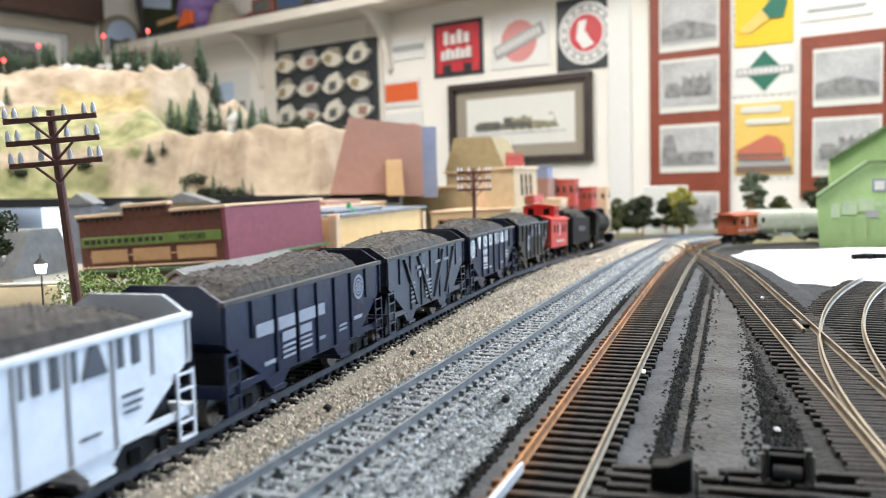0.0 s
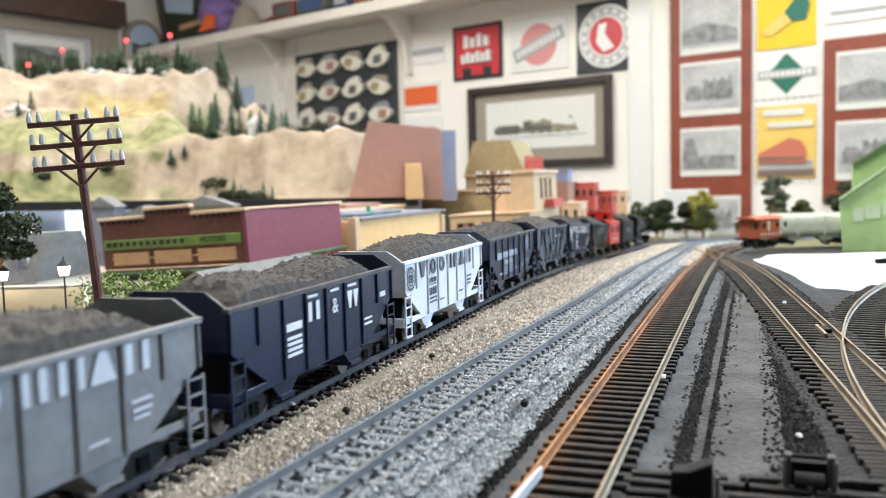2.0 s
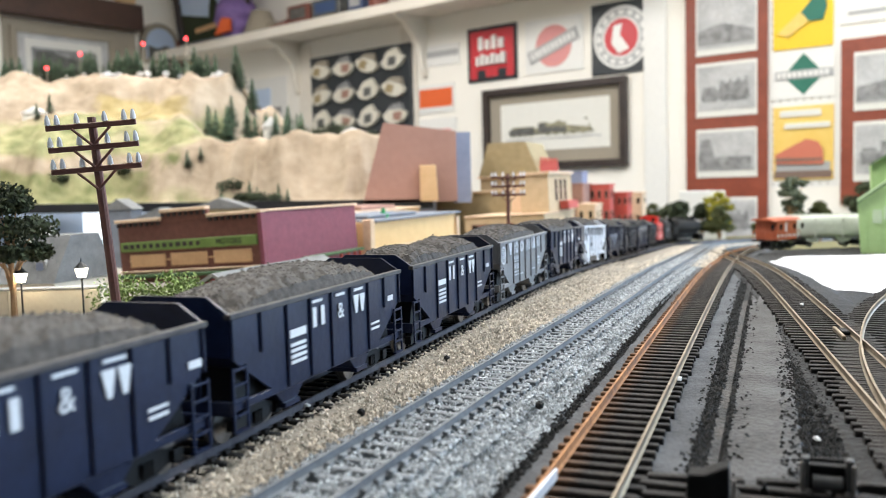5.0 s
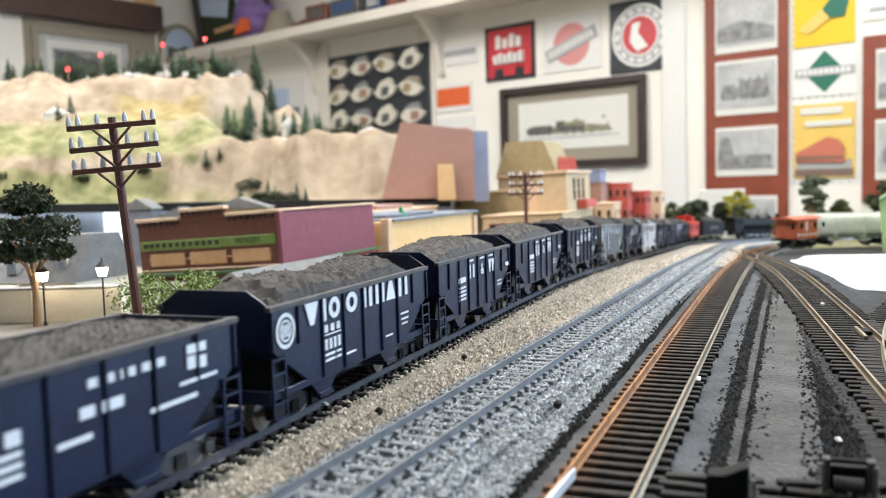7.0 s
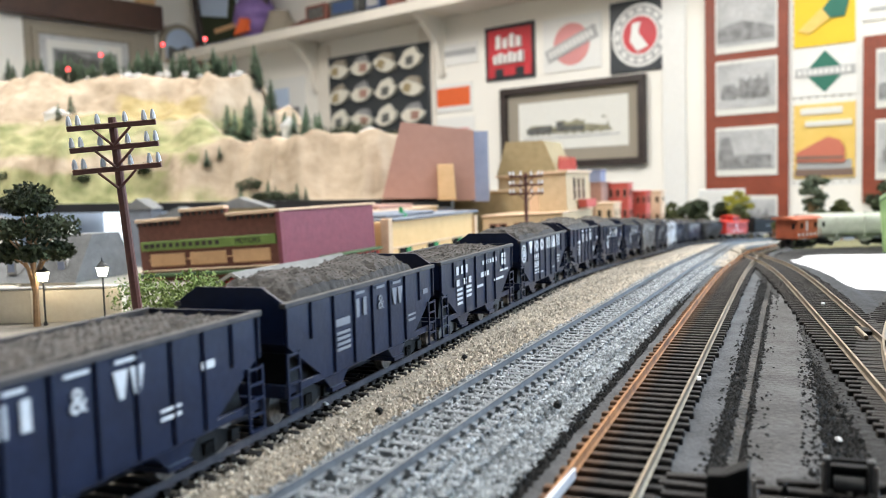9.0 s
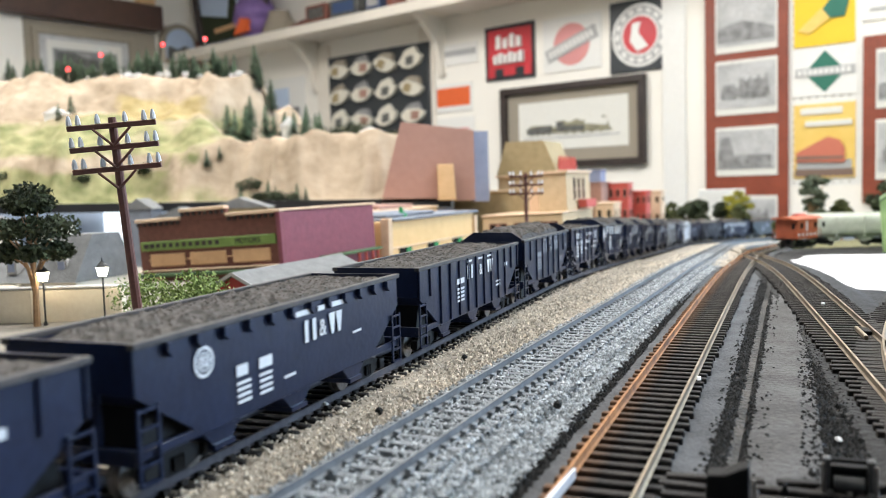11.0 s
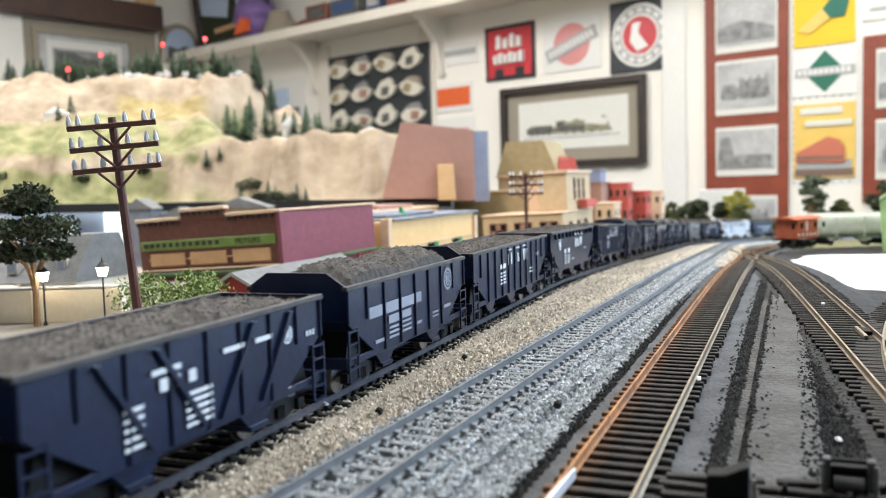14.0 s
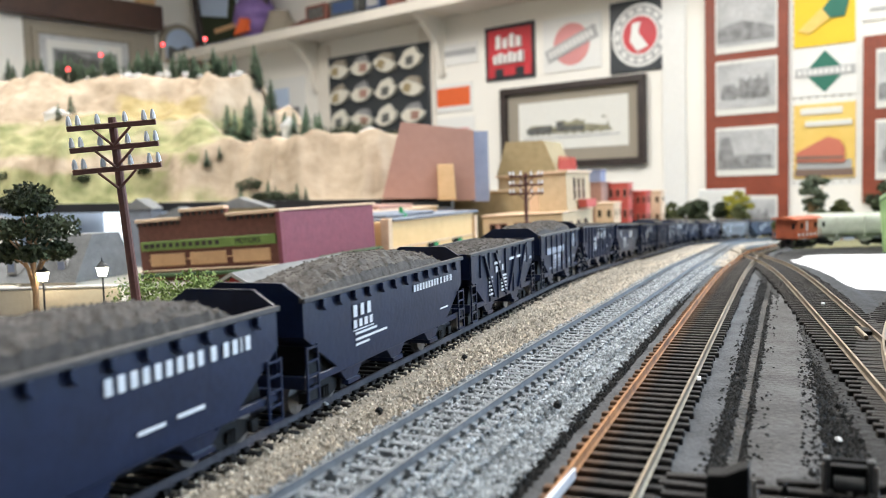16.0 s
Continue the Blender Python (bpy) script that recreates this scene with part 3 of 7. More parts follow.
def truck(car, x, grey=False):
    m = M["truck_grey"] if grey else M["iron"]
    tr = part("truck", shared("bolster", lambda bm: box(bm, -0.003, 0.003, -0.012, 0.012, 0.0045, 0.0095), "truck", m, 0.0006), car, at=pose(x, 0, 0))
    def frame_side(bm):
        prism(bm, [(-0.0118, 0.0062), (-0.0118, 0.0046), (-0.0085, 0.0040), (-0.003, 0.0022), (0.003, 0.0022), (0.0085, 0.0040), (0.0118, 0.0046), (0.0118, 0.0062), (0.004, 0.0085), (-0.004, 0.0085)], -0.0008, 0.0008)
        for k in (-0.0015, 0, 0.0015):
            rod(bm, (k, -0.0014, 0.0032), (k, -0.0014, 0.0066), 0.0005, seg=6)
        for k in (-0.0105, 0.0105):
            box(bm, k - 0.0017, k + 0.0017, -0.0018, 0.001, 0.0036, 0.0068)
    fs = shared("sideframe", frame_side, "side_frame", m)
    part("side_frame", fs, tr, at=pose(0, -0.0125, 0))
    part("side_frame", fs, tr, at=pose(0, 0.0125, 0, 0, 0, 180))
    def wheelset(bm):
        rod(bm, (0, -0.0115, 0), (0, 0.0115, 0), 0.0009, seg=8)
        for s in (-1, 1):
            rod(bm, (0, s * 0.0074, 0), (0, s * 0.0096, 0), 0.0048, seg=18)
            rod(bm, (0, s * 0.0068, 0), (0, s * 0.0074, 0), 0.0054, seg=18)
    ws = shared("wheelset", wheelset, "wheelset", M["wheel"])
    for k in (-0.0105, 0.0105):
        part("wheelset", ws, tr, at=pose(k, 0, 0.0048))


def bars(car, rows, y, material, name="lettering_bar"):
    """Plain bars for lettering on the near side: (x0, x1, z0, z1) each."""
    for x0, x1, z0, z1 in rows:
        z0, z1 = up(z0), up(z1)
        w, t = round(x1 - x0, 5), round(z1 - z0, 5)
        me = shared(("bar", w, t), lambda bm: box(bm, 0, w, -0.00012, 0.0001, 0, t), name, material)
        part(name, me, car, at=pose(x0, y, z0))


def letters(x0, x1, z0, z1, widths, gap=0.3):
    """Upright blocks, one a letter, over the length x0 to x1."""
    total = sum(widths) + gap * (len(widths) - 1)
    k, x, out = (x1 - x0) / total, x0, []
    for w in widths:
        if w > 0:
            out.append((x + 0.12 * w * k, x + (0.8 if w > 0.6 else 0.7) * w * k, z0, z1))
        x += (abs(w) + gap) * k
    return out


def shapes(car, rows, z0, z1, y, material):
    """Plain painted shapes in place of large lettering: (kind, x0, x1) each."""
    z0, z1 = up(z0), up(z1)
    t = z1 - z0
    for kind, x0, x1 in rows:
        w = x1 - x0
        polys = {"bar": [[(0, 0), (w, 0), (w, t), (0, t)]],
                 "wedge": [[(0.36 * w, 0), (0.64 * w, 0), (w, t), (0, t)]],
                 "peak": [[(0, 0), (w, 0), (0.66 * w, t), (0.34 * w, t)]],
                 "posts": [[(0, 0), (0.3 * w, 0), (0.3 * w, t), (0, t)], [(0.7 * w, 0), (w, 0), (w, t), (0.7 * w, t)]],
                 "twin": [[(0.17 * w, 0), (0.32 * w, 0), (0.46 * w, t), (0, t)], [(0.68 * w, 0), (0.83 * w, 0), (w, t), (0.54 * w, t)]],
                 "ring": [[(w * (0.5 + 0.5 * math.cos(a)), t * (0.5 + 0.5 * math.sin(a))), (w * (0.5 + 0.5 * math.cos(b)), t * (0.5 + 0.5 * math.sin(b))),
                           (w * (0.5 + 0.22 * math.cos(b)), t * (0.5 + 0.26 * math.sin(b))), (w * (0.5 + 0.22 * math.cos(a)), t * (0.5 + 0.26 * math.sin(a)))]
                          for a, b in ((0.5236 * q, 0.5236 * (q + 1)) for q in range(12))]}[kind]
        if kind == "ring":
            def ring(bm):
                for p in polys:
                    prism(bm, p, -0.00012, 0.0001)
                bmesh.ops.remove_doubles(bm, verts=bm.verts, dist=0.00001)
            part("painted_ring", shared((kind, round(w, 5), round(t, 5)), ring, "painted_ring", material), car, at=pose(x0, y, z0))
            continue
        for k, p in enumerate(polys):
            part("painted_shape", shared((kind, k, round(w, 5), round(t, 5)), lambda bm: prism(bm, p, -0.00012, 0.0001), "painted_shape", material), car, at=pose(x0, y, z0))


def hopper(length, paint, letter="none", style="ribs", coal="twin", seed=1, ribs=8, dusty=False, grey_truck=False, label="", ink="letter_white"):
    car = thing("hopper_car", label, "hopper car", pose(0, 0, -5), group="cars of the coal train")
    P = M[paint]
    edge_paint = P if paint in ("white_car", "grey_car") else M["dusty_edge"]
    hl = length / 2
    ix, slope = hl - 0.0005, 0.021
    flat_top = coal == "flat"
    K = (length, flat_top)
    side = shared(("side", K), lambda bm: prism(bm, [(-ix, TOP), (ix, TOP), (ix, TOP - 0.011), (ix - slope, SILL - 0.001), (-ix + slope, SILL - 0.001), (-ix, TOP - 0.011)], 0, 0.0009), "side_sheet", P)
    chord = shared(("chord", K), lambda bm: box(bm, -hl, hl, -0.0010, 0.001, TOP - 0.0010, TOP + 0.0005), "top_chord", edge_paint, 0.0002)
    sill = shared(("sill", K), lambda bm: box(bm, -hl, hl, 0.0001, 0.0013, SILL - 0.0022, SILL), "side_sill", P, 0.0002)
    for s in (-1, 1):
        at = pose(0, s * HALF, 0, 0, 0, 0 if s < 0 else 180)
        part("side_sheet", side, car, at=at)
        part("top_chord", chord, car, at=at)
        part("side_sill", sill, car, at=at)
    peak = 0.0004 if flat_top else 0.0048
    end = shared(("end", K), lambda bm: prism(bm, [(-HALF, TOP - 0.011), (HALF, TOP - 0.011), (HALF, TOP + 0.0004), (HALF * 0.62, TOP + peak), (-HALF * 0.62, TOP + peak), (-HALF, TOP + 0.0004)], ix - 0.0009, ix, axis="x"), "end_sheet", P)
    slope_me = shared(("slope", K), lambda bm: prism(bm, [(ix - 0.0002, TOP - 0.011), (ix - 0.0012, TOP - 0.010), (ix - slope - 0.006, SILL - 0.001), (ix - slope - 0.006, SILL - 0.003)], -HALF + 0.001, HALF - 0.001), "slope_sheet", P)
    end_sill = shared(("end_sill", K), lambda bm: box(bm, ix - 0.0012, ix + 0.0004, -HALF, HALF, SILL - 0.003, SILL + 0.0008), "end_sill", P, 0.0002)
    post = shared(("end_post", K), lambda bm: box(bm, ix - 0.001, ix - 0.0001, -0.0009, 0.0009, SILL, TOP - 0.011), "end_post", P)
    for turn in (0, 180):
        at = pose(0, 0, 0, 0, 0, turn)
        part("end_sheet", end, car, at=at)
        part("slope_sheet", slope_me, car, at=at)
        part("end_sill", end_sill, car, at=at)
        for y in (-0.007, 0.007):
            part("end_post", post, car, at=at @ pose(0, y, 0))
    # black wedge added to give the shade under each slope sheet
    under = shared(("under", K), lambda bm: prism(bm, [(ix - 0.004, SILL - 0.0025), (ix - slope - 0.004, SILL - 0.0025), (ix - 0.0075, TOP - 0.0145)], -0.0145, 0.0145), "underframe", M["iron"])
    for turn in (0, 180):
        part("underframe", under, car, at=pose(0, 0, 0, 0, 0, turn))
    part("center_sill", shared(("center", K), lambda bm: box(bm, -hl + 0.002, hl - 0.002, -0.0025, 0.0025, SILL - 0.004, SILL - 0.0001), "center_sill", P), car)
    def bay(bm):
        prism(bm, [(-0.011, SILL), (0.011, SILL), (0.003, 0.0052), (-0.003, 0.0052)], -HALF + 0.0018, HALF - 0.0018)
        box(bm, -0.0042, 0.0042, -HALF + 0.001, HALF - 0.001, 0.0046, 0.006)
    bm_bay = shared(("bay",), bay, "hopper_bay", P)
    span = hl - slope - 0.012
    for x in ((-span, span) if length < 0.125 else (-span, 0, span)):
        part("hopper_bay", bm_bay, car, at=pose(x, 0, 0))
    if style in ("ribs", "braced"):
        rib = shared("rib", lambda bm: box(bm, -0.0005, 0.0005, -0.0008, 0, SILL - 0.0015, TOP - 0.001), "rib", P, 0.00025)
        short = shared("short_rib", lambda bm: box(bm, -0.0005, 0.0005, -0.0008, 0, TOP - 0.012, TOP - 0.001), "rib", P, 0.00025)
        for i in range(ribs + 1):
            x = -ix + 0.0009 + (2 * ix - 0.0018) * i / ribs
            me = rib if abs(x) < ix - slope else short
            part("rib", me, car, at=pose(x, -HALF, 0))
            part("rib", me, car, at=pose(x, HALF, 0, 0, 0, 180))
    if style == "braced":
        def brace(bm):
            prism(bm, [(-0.0085, TOP - 0.002), (-0.0068, TOP - 0.002), (0.0085, SILL), (0.0068, SILL)], -0.0012, 0)
        br = shared("brace", brace, "brace", P)
        flip = shared("brace_b", lambda bm: prism(bm, [(0.0085, TOP - 0.002), (0.0068, TOP - 0.002), (-0.0085, SILL), (-0.0068, SILL)], -0.0012, 0), "brace", P)
        for k, x in enumerate((-0.028, -0.01, 0.012, 0.03)):
            part("brace", br if k < 2 else flip, car, at=pose(x, -HALF, 0))
    if style == "offset":
        notch = shared("notch", lambda bm: prism(bm, [(-0.0008, TOP - 0.001), (0.0008, TOP - 0.001), (0.0008, TOP - 0.0045), (-0.0008, TOP - 0.003)], -0.0016, 0), "gusset", P)
        for i in range(1, 13):
            x = -ix + 2 * ix * i / 13
            part("gusset", notch, car, at=pose(x, -HALF, 0))
            part("gusset", notch, car, at=pose(x, HALF, 0, 0, 0, 180))
    stile = shared("stile", lambda bm: box(bm, -0.0004, 0.0004, -0.0006, 0, 0.0055, 0.0222), "stile", P)
    rung = shared("rung", lambda bm: box(bm, -0.0028, 0.0028, -0.0006, 0, -0.0003, 0.0003), "rung", P)
    step = shared("step", lambda bm: box(bm, -0.0034, 0.0034, -0.0008, 0.0006, 0.005, 0.0056), "ladder", P)

    def ladder(at):
        la = part("ladder", step, car, at=at)
        for x in (-0.0032, 0.0032):
            part("stile", stile, la, at=pose(x, 0, 0))
        for z in (0.0095, 0.0135, 0.0175, 0.0215):
            part("rung", rung, la, at=pose(0, 0, z))
    for s in (-1, 1):
        ladder(pose(s * (hl - 0.0038), -HALF - 0.0003, 0))
        ladder(pose(s * (hl - 0.0038), HALF + 0.0003, 0, 0, 0, 180))
        part("coupler", shared("coupler", lambda bm: (box(bm, -0.001, 0.0065, -0.0011, 0.0011, 0.0078, 0.0102), box(bm, 0.0045, 0.0085, -0.0019, 0.0017, 0.0072, 0.0108)), "coupler", M["iron"], 0.0003), car,
             at=pose(s * hl, 0, 0, 0, 0, 0 if s > 0 else 180))
        truck(car, s * (hl - 0.0185), grey_truck)
    if grey_truck is not None:
        rod_me = shared("brake_wheel", lambda bm: (rod(bm, (0, 0, 0), (0.0016, 0, 0), 0.0026, seg=14), rod(bm, (0.0008, 0, -0.012), (0.0008, 0, 0), 0.0004, seg=6)), "brake_wheel", M["iron"])
        part("brake_wheel", rod_me, car, at=pose(-hl - 0.0018, 0.0075, 0.030))
    k = ("load", length, coal, seed)
    cm = M["coal_grey"] if dusty else M["coal"]
    if k not in CACHE:
        CACHE[k] = finish(coal_mesh(length - 0.004, coal, seed), "coal_load", cm)
    part("coal_load", CACHE[k], car, "grey-brown heaped coal load", at=pose(0, 0, TOP - 0.0006))
    y, I = -HALF - 0.0004, M[ink]
    if letter == "nw":
        bars(car, [(-0.0125, -0.006, 0.0318, 0.0326), (0.003, 0.0095, 0.0318, 0.0326), (0.0165, 0.0235, 0.0318, 0.0326)], y, I)
        shapes(car, [("posts", -0.0125, -0.0050), ("twin", 0.0158, 0.0250)], 0.0248, 0.0305, y, I)
        part("ampersand", CACHE.setdefault(("amp", ink), text_mesh("&", 0.0072, I)), car, at=pose(0.0063, y, up(0.0250), 90, 0, 0))
        bars(car, [(-0.0265, -0.0170, 0.0240, 0.0262)] + [(-0.0262, -0.0172, 0.0215 - 0.0016 * q, 0.0224 - 0.0016 * q) for q in range(4)] + [(0.0295, 0.0365, 0.0172, 0.0180), (0.0295, 0.0365, 0.0190, 0.0197), (0.0445, 0.0495, 0.0250, 0.0268)], y, I, "marking_bar")
    elif letter == "virg":
        shapes(car, [("wedge", -0.0380, -0.0302), ("bar", -0.0272, -0.0255), ("ring", -0.0238, -0.0166), ("ring", -0.0125, -0.0045), ("bar", 0.0004, 0.0021), ("posts", 0.0044, 0.0116),
                     ("bar", 0.0148, 0.0165), ("peak", 0.0180, 0.0258), ("posts", 0.0288, 0.0368)], 0.0270, 0.0333, y, I)
        bars(car, letters(-0.0272, -0.0163, 0.0236, 0.0257, [1, 1, 1], 0.25) + [(-0.0272, -0.0163, 0.0227, 0.0230)] + letters(-0.0270, -0.0165, 0.0185, 0.0216, [1, 1, 1, 1], 0.2)
             + [(-0.0268, -0.0208, 0.0168, 0.0175), (-0.0196, -0.0165, 0.0168, 0.0175), (-0.0268, -0.0208, 0.0152, 0.0159), (-0.0196, -0.0165, 0.0152, 0.0159), (-0.0135, -0.0065, 0.0148, 0.0154),
                (0.0300, 0.0372, 0.0205, 0.0212), (0.0305, 0.0368, 0.0186, 0.0193), (0.0305, 0.0360, 0.0170, 0.0176), (0.0165, 0.0225, 0.0150, 0.0156)], y, I, "marking_bar")
        emblem(car, -0.0488, 0.0278, 0.0050, y, I)
    elif letter == "emblem":
        bars(car, [(-0.0400, -0.0298, 0.0228, 0.0264), (-0.0268, -0.0160, 0.0228, 0.0264), (-0.0130, -0.0015, 0.0228, 0.0264), (0.0008, 0.0058, 0.0228, 0.0264)], y, M["letter_mid"])
        bars(car, [(-0.0245, -0.0160, 0.0190, 0.0218), (-0.0128, -0.0045, 0.0192, 0.0218)] + [(-0.0245, -0.0162, 0.0172 - 0.0016 * q, 0.0180 - 0.0016 * q) for q in range(3)] + [(-0.0128, -0.0045, 0.0176 - 0.0016 * q, 0.0183 - 0.0016 * q) for q in range(3)]
             + [(0.0010, 0.0055, 0.0150, 0.0160), (0.0170, 0.0235, 0.0165, 0.0172), (0.0170, 0.0235, 0.0150, 0.0157), (0.0300, 0.0375, 0.0168, 0.0180), (-0.0360, -0.0290, 0.0142, 0.0153)], y, M["letter_mid"], "marking_bar")
        emblem(car, 0.0352, 0.0278, 0.0046, y, M["letter_mid"])
    elif letter == "nwbig":
        shapes(car, [("posts", 0.002, 0.0085), ("twin", 0.0165, 0.0250)], 0.0228, 0.0288, y, I)
        bars(car, [(-0.003, 0.0065, 0.0304, 0.0318), (0.010, 0.014, 0.0304, 0.0318), (0.018, 0.027, 0.0304, 0.0318)], y, I)
        part("ampersand", CACHE.setdefault(("ampb", ink), text_mesh("&", 0.0072, I)), car, at=pose(0.0125, y, up(0.0232), 90, 0, 0))
        bars(car, letters(-0.033, -0.014, 0.0205, 0.0232, [0.8, 1.0], 0.3) + [(-0.032, -0.026, 0.0185 - 0.0015 * q, 0.0192 - 0.0015 * q) for q in range(4)] + [(-0.022, -0.016, 0.0185 - 0.0015 * q, 0.0192 - 0.0015 * q) for q in range(4)] + [(0.032, 0.038, 0.0205, 0.0212), (-0.010, -0.004, 0.0155, 0.0162)], y, I, "marking_bar")
        emblem(car, -0.045, 0.0268, 0.0038, y, I)
    elif letter == "co":
        bars(car, letters(-0.034, -0.018, 0.0278, 0.0312, [1, 0.8, 1], 0.5) + letters(0.002, 0.026, 0.0288, 0.0306, [1, 1, 0.3, 0.8, 1, 1], 0.25) + letters(-0.034, -0.015, 0.0232, 0.0258, [1, -0.2, 1, 1], 0.3), y, I)
        bars(car, [(-0.033, -0.026, 0.0212 - 0.0019 * q, 0.0222 - 0.0019 * q) for q in range(4)] + [(-0.021, -0.014, 0.0212 - 0.0019 * q, 0.0222 - 0.0019 * q) for q in range(3)] + [(-0.006, 0.003, 0.0195, 0.0206), (0.020, 0.036, 0.0198, 0.0208), (0.006, 0.012, 0.0235, 0.0257), (0.0, 0.004, 0.0235, 0.0257)], y, I, "marking_bar")
        bars(car, [(0.033, 0.040, 0.0295, 0.0315), (0.033, 0.036, 0.0262, 0.0290), (0.037, 0.040, 0.0258, 0.0285), (0.030, 0.044, 0.0232, 0.0240)], y, I, "emblem")
    elif letter == "coff":
        bars(car, letters(-0.0375, -0.0235, 0.0252, 0.0288, [1, 0.9, 1], 0.4) + letters(-0.0375, -0.0225, 0.0218, 0.0242, [1, 1, 1, 1], 0.2) + letters(0.013, 0.053, 0.0268, 0.0292, [1, 1, 1, 1, 1, 1, 1, 1, 1, -0.2, 1, -0.2, 1, 1, 0.4, 1], 0.22), y, I)
        bars(car, [(-0.036, -0.020, 0.0196, 0.0203), (-0.036, -0.012, 0.0178, 0.0185), (-0.036, -0.026, 0.0162, 0.0169), (-0.0375, -0.0225, 0.0209, 0.0212), (0.040, 0.049, 0.0168, 0.0174)], y, I, "marking_bar")
    elif letter == "cofar":
        bars(car, letters(0.003, 0.053, 0.0262, 0.0296, [1, 1, 1, 1, 1, 1, 1, 1, 1, -0.2, 1, -0.2, 1, 1, 0.4, 1], 0.22), y, I)
        bars(car, [(0.025, 0.035, 0.0165, 0.0174), (0.012, 0.021, 0.0162, 0.0170)], y, I, "marking_bar")
    elif letter == "braced":
        bars(car, letters(-0.018, -0.004, 0.0235, 0.0262, [1, 0.5, 1], 0.5) + [(-0.029, -0.023, 0.0215 - 0.0019 * q, 0.0224 - 0.0019 * q) for q in range(5)] + [(-0.009, 0.001, 0.0205 - 0.0017 * q, 0.0214 - 0.0017 * q) for q in range(5)] + [(0.006, 0.015, 0.0272, 0.0284), (0.020, 0.028, 0.0272, 0.0284), (-0.020, -0.010, 0.0272, 0.0284)], y - 0.0002, I, "marking_bar")
        emblem(car, 0.0355, 0.0268, 0.0026, y - 0.0002, I)
        bars(car, letters(0.046, 0.051, 0.0245, 0.026, [1, 1, 1], 0.3), y, I)
    return car


def emblem(car, x, z, r, y, ink):
    """A round painted emblem: a ring with a plain shape in it."""
    z = up(z)
    def build(bm):
        n = 28
        for r0, r1 in ((r * 0.78, r), (r * 0.5, r * 0.62)):
            a = [bm.verts.new((x + r0 * math.cos(6.2832 * i / n), y - 0.00012, z + r0 * math.sin(6.2832 * i / n))) for i in range(n)]
            b = [bm.verts.new((x + r1 * math.cos(6.2832 * i / n), y - 0.00012, z + r1 * math.sin(6.2832 * i / n))) for i in range(n)]
            for i in range(n):
                j = (i + 1) % n
                bm.faces.new((a[i], b[i], b[j], a[j]))
        for k in (-1, 0, 1):
            box(bm, x + k * r * 0.28 - r * 0.09, x + k * r * 0.28 + r * 0.09, y - 0.00014, y, z - r * 0.35, z + r * 0.35)
    part("emblem", mesh(build, "emblem", ink), car)


def caboose(paint, label, cupola=True, length=0.105, kind_group="cars of the coal train"):
    car = thing("caboose", label, "caboose", pose(0, 0, -5), group=kind_group)
    hl, P = length / 2, M[paint]
    part("body", mesh(lambda bm: box(bm, -hl + 0.009, hl - 0.009, -0.0165, 0.0165, 0.0125, 0.037), "body", P, 0.0006), car)
    part("roof", mesh(lambda bm: prism(bm, [(-0.0178, 0.037), (0.0178, 0.037), (0.012, 0.0396), (0, 0.0405), (-0.012, 0.0396)], -hl, hl, axis="x"), "roof", P), car)
    if cupola:
        cu = part("cupola", mesh(lambda bm: box(bm, -0.014, 0.014, -0.014, 0.014, 0.0385, 0.0485), "cupola", P, 0.0006), car)
        part("cupola_roof", mesh(lambda bm: prism(bm, [(-0.0155, 0.0485), (0.0155, 0.0485), (0, 0.0508)], -0.0155, 0.0155, axis="x"), "cupola_roof", P), cu)
        for x in (-0.008, 0.008):
            part("window", mesh(lambda bm, x=x: box(bm, x - 0.0025, x + 0.0025, -0.0143, -0.0138, 0.0412, 0.0465), "window", M["dark_hole"]), cu)
        for y in (-0.007, 0.007):
            part("window", mesh(lambda bm, y=y: box(bm, -0.0143, -0.0138, y - 0.0025, y + 0.0025, 0.0412, 0.0465), "window", M["dark_hole"]), cu)
    for x in (-0.028, -0.012, 0.014, 0.03):
        part("window", mesh(lambda bm, x=x: box(bm, x - 0.0026, x + 0.0026, -0.0168, -0.0163, 0.0255, 0.0325), "window", M["dark_hole"]), car)
    bars(car, letters(-0.005, 0.0, 0.022, 0.033, [1]) + letters(-0.02, 0.024, 0.0165, 0.019, [1, 1, 1, 1, 1, 1], 0.4), -0.0167, M["letter_white"])
    for s in (-1, 1):
        part("platform", mesh(lambda bm, s=s: box(bm, min(s * hl, s * (hl - 0.01)), max(s * hl, s * (hl - 0.01)), -0.015, 0.015, 0.0105, 0.0125), "platform", M["iron"]), car)
        def rail(bm, s=s):
            for y in (-0.014, -0.005, 0.005, 0.014):
                rod(bm, (s * (hl - 0.001), y, 0.0125), (s * (hl - 0.001), y, 0.0235), 0.0004, seg=6)
            rod(bm, (s * (hl - 0.001), -0.014, 0.0235), (s * (hl - 0.001), 0.014, 0.0235), 0.0005, seg=6)
        part("railing", mesh(rail, "railing", P), car)
        truck(car, s * (hl - 0.022))
    return car


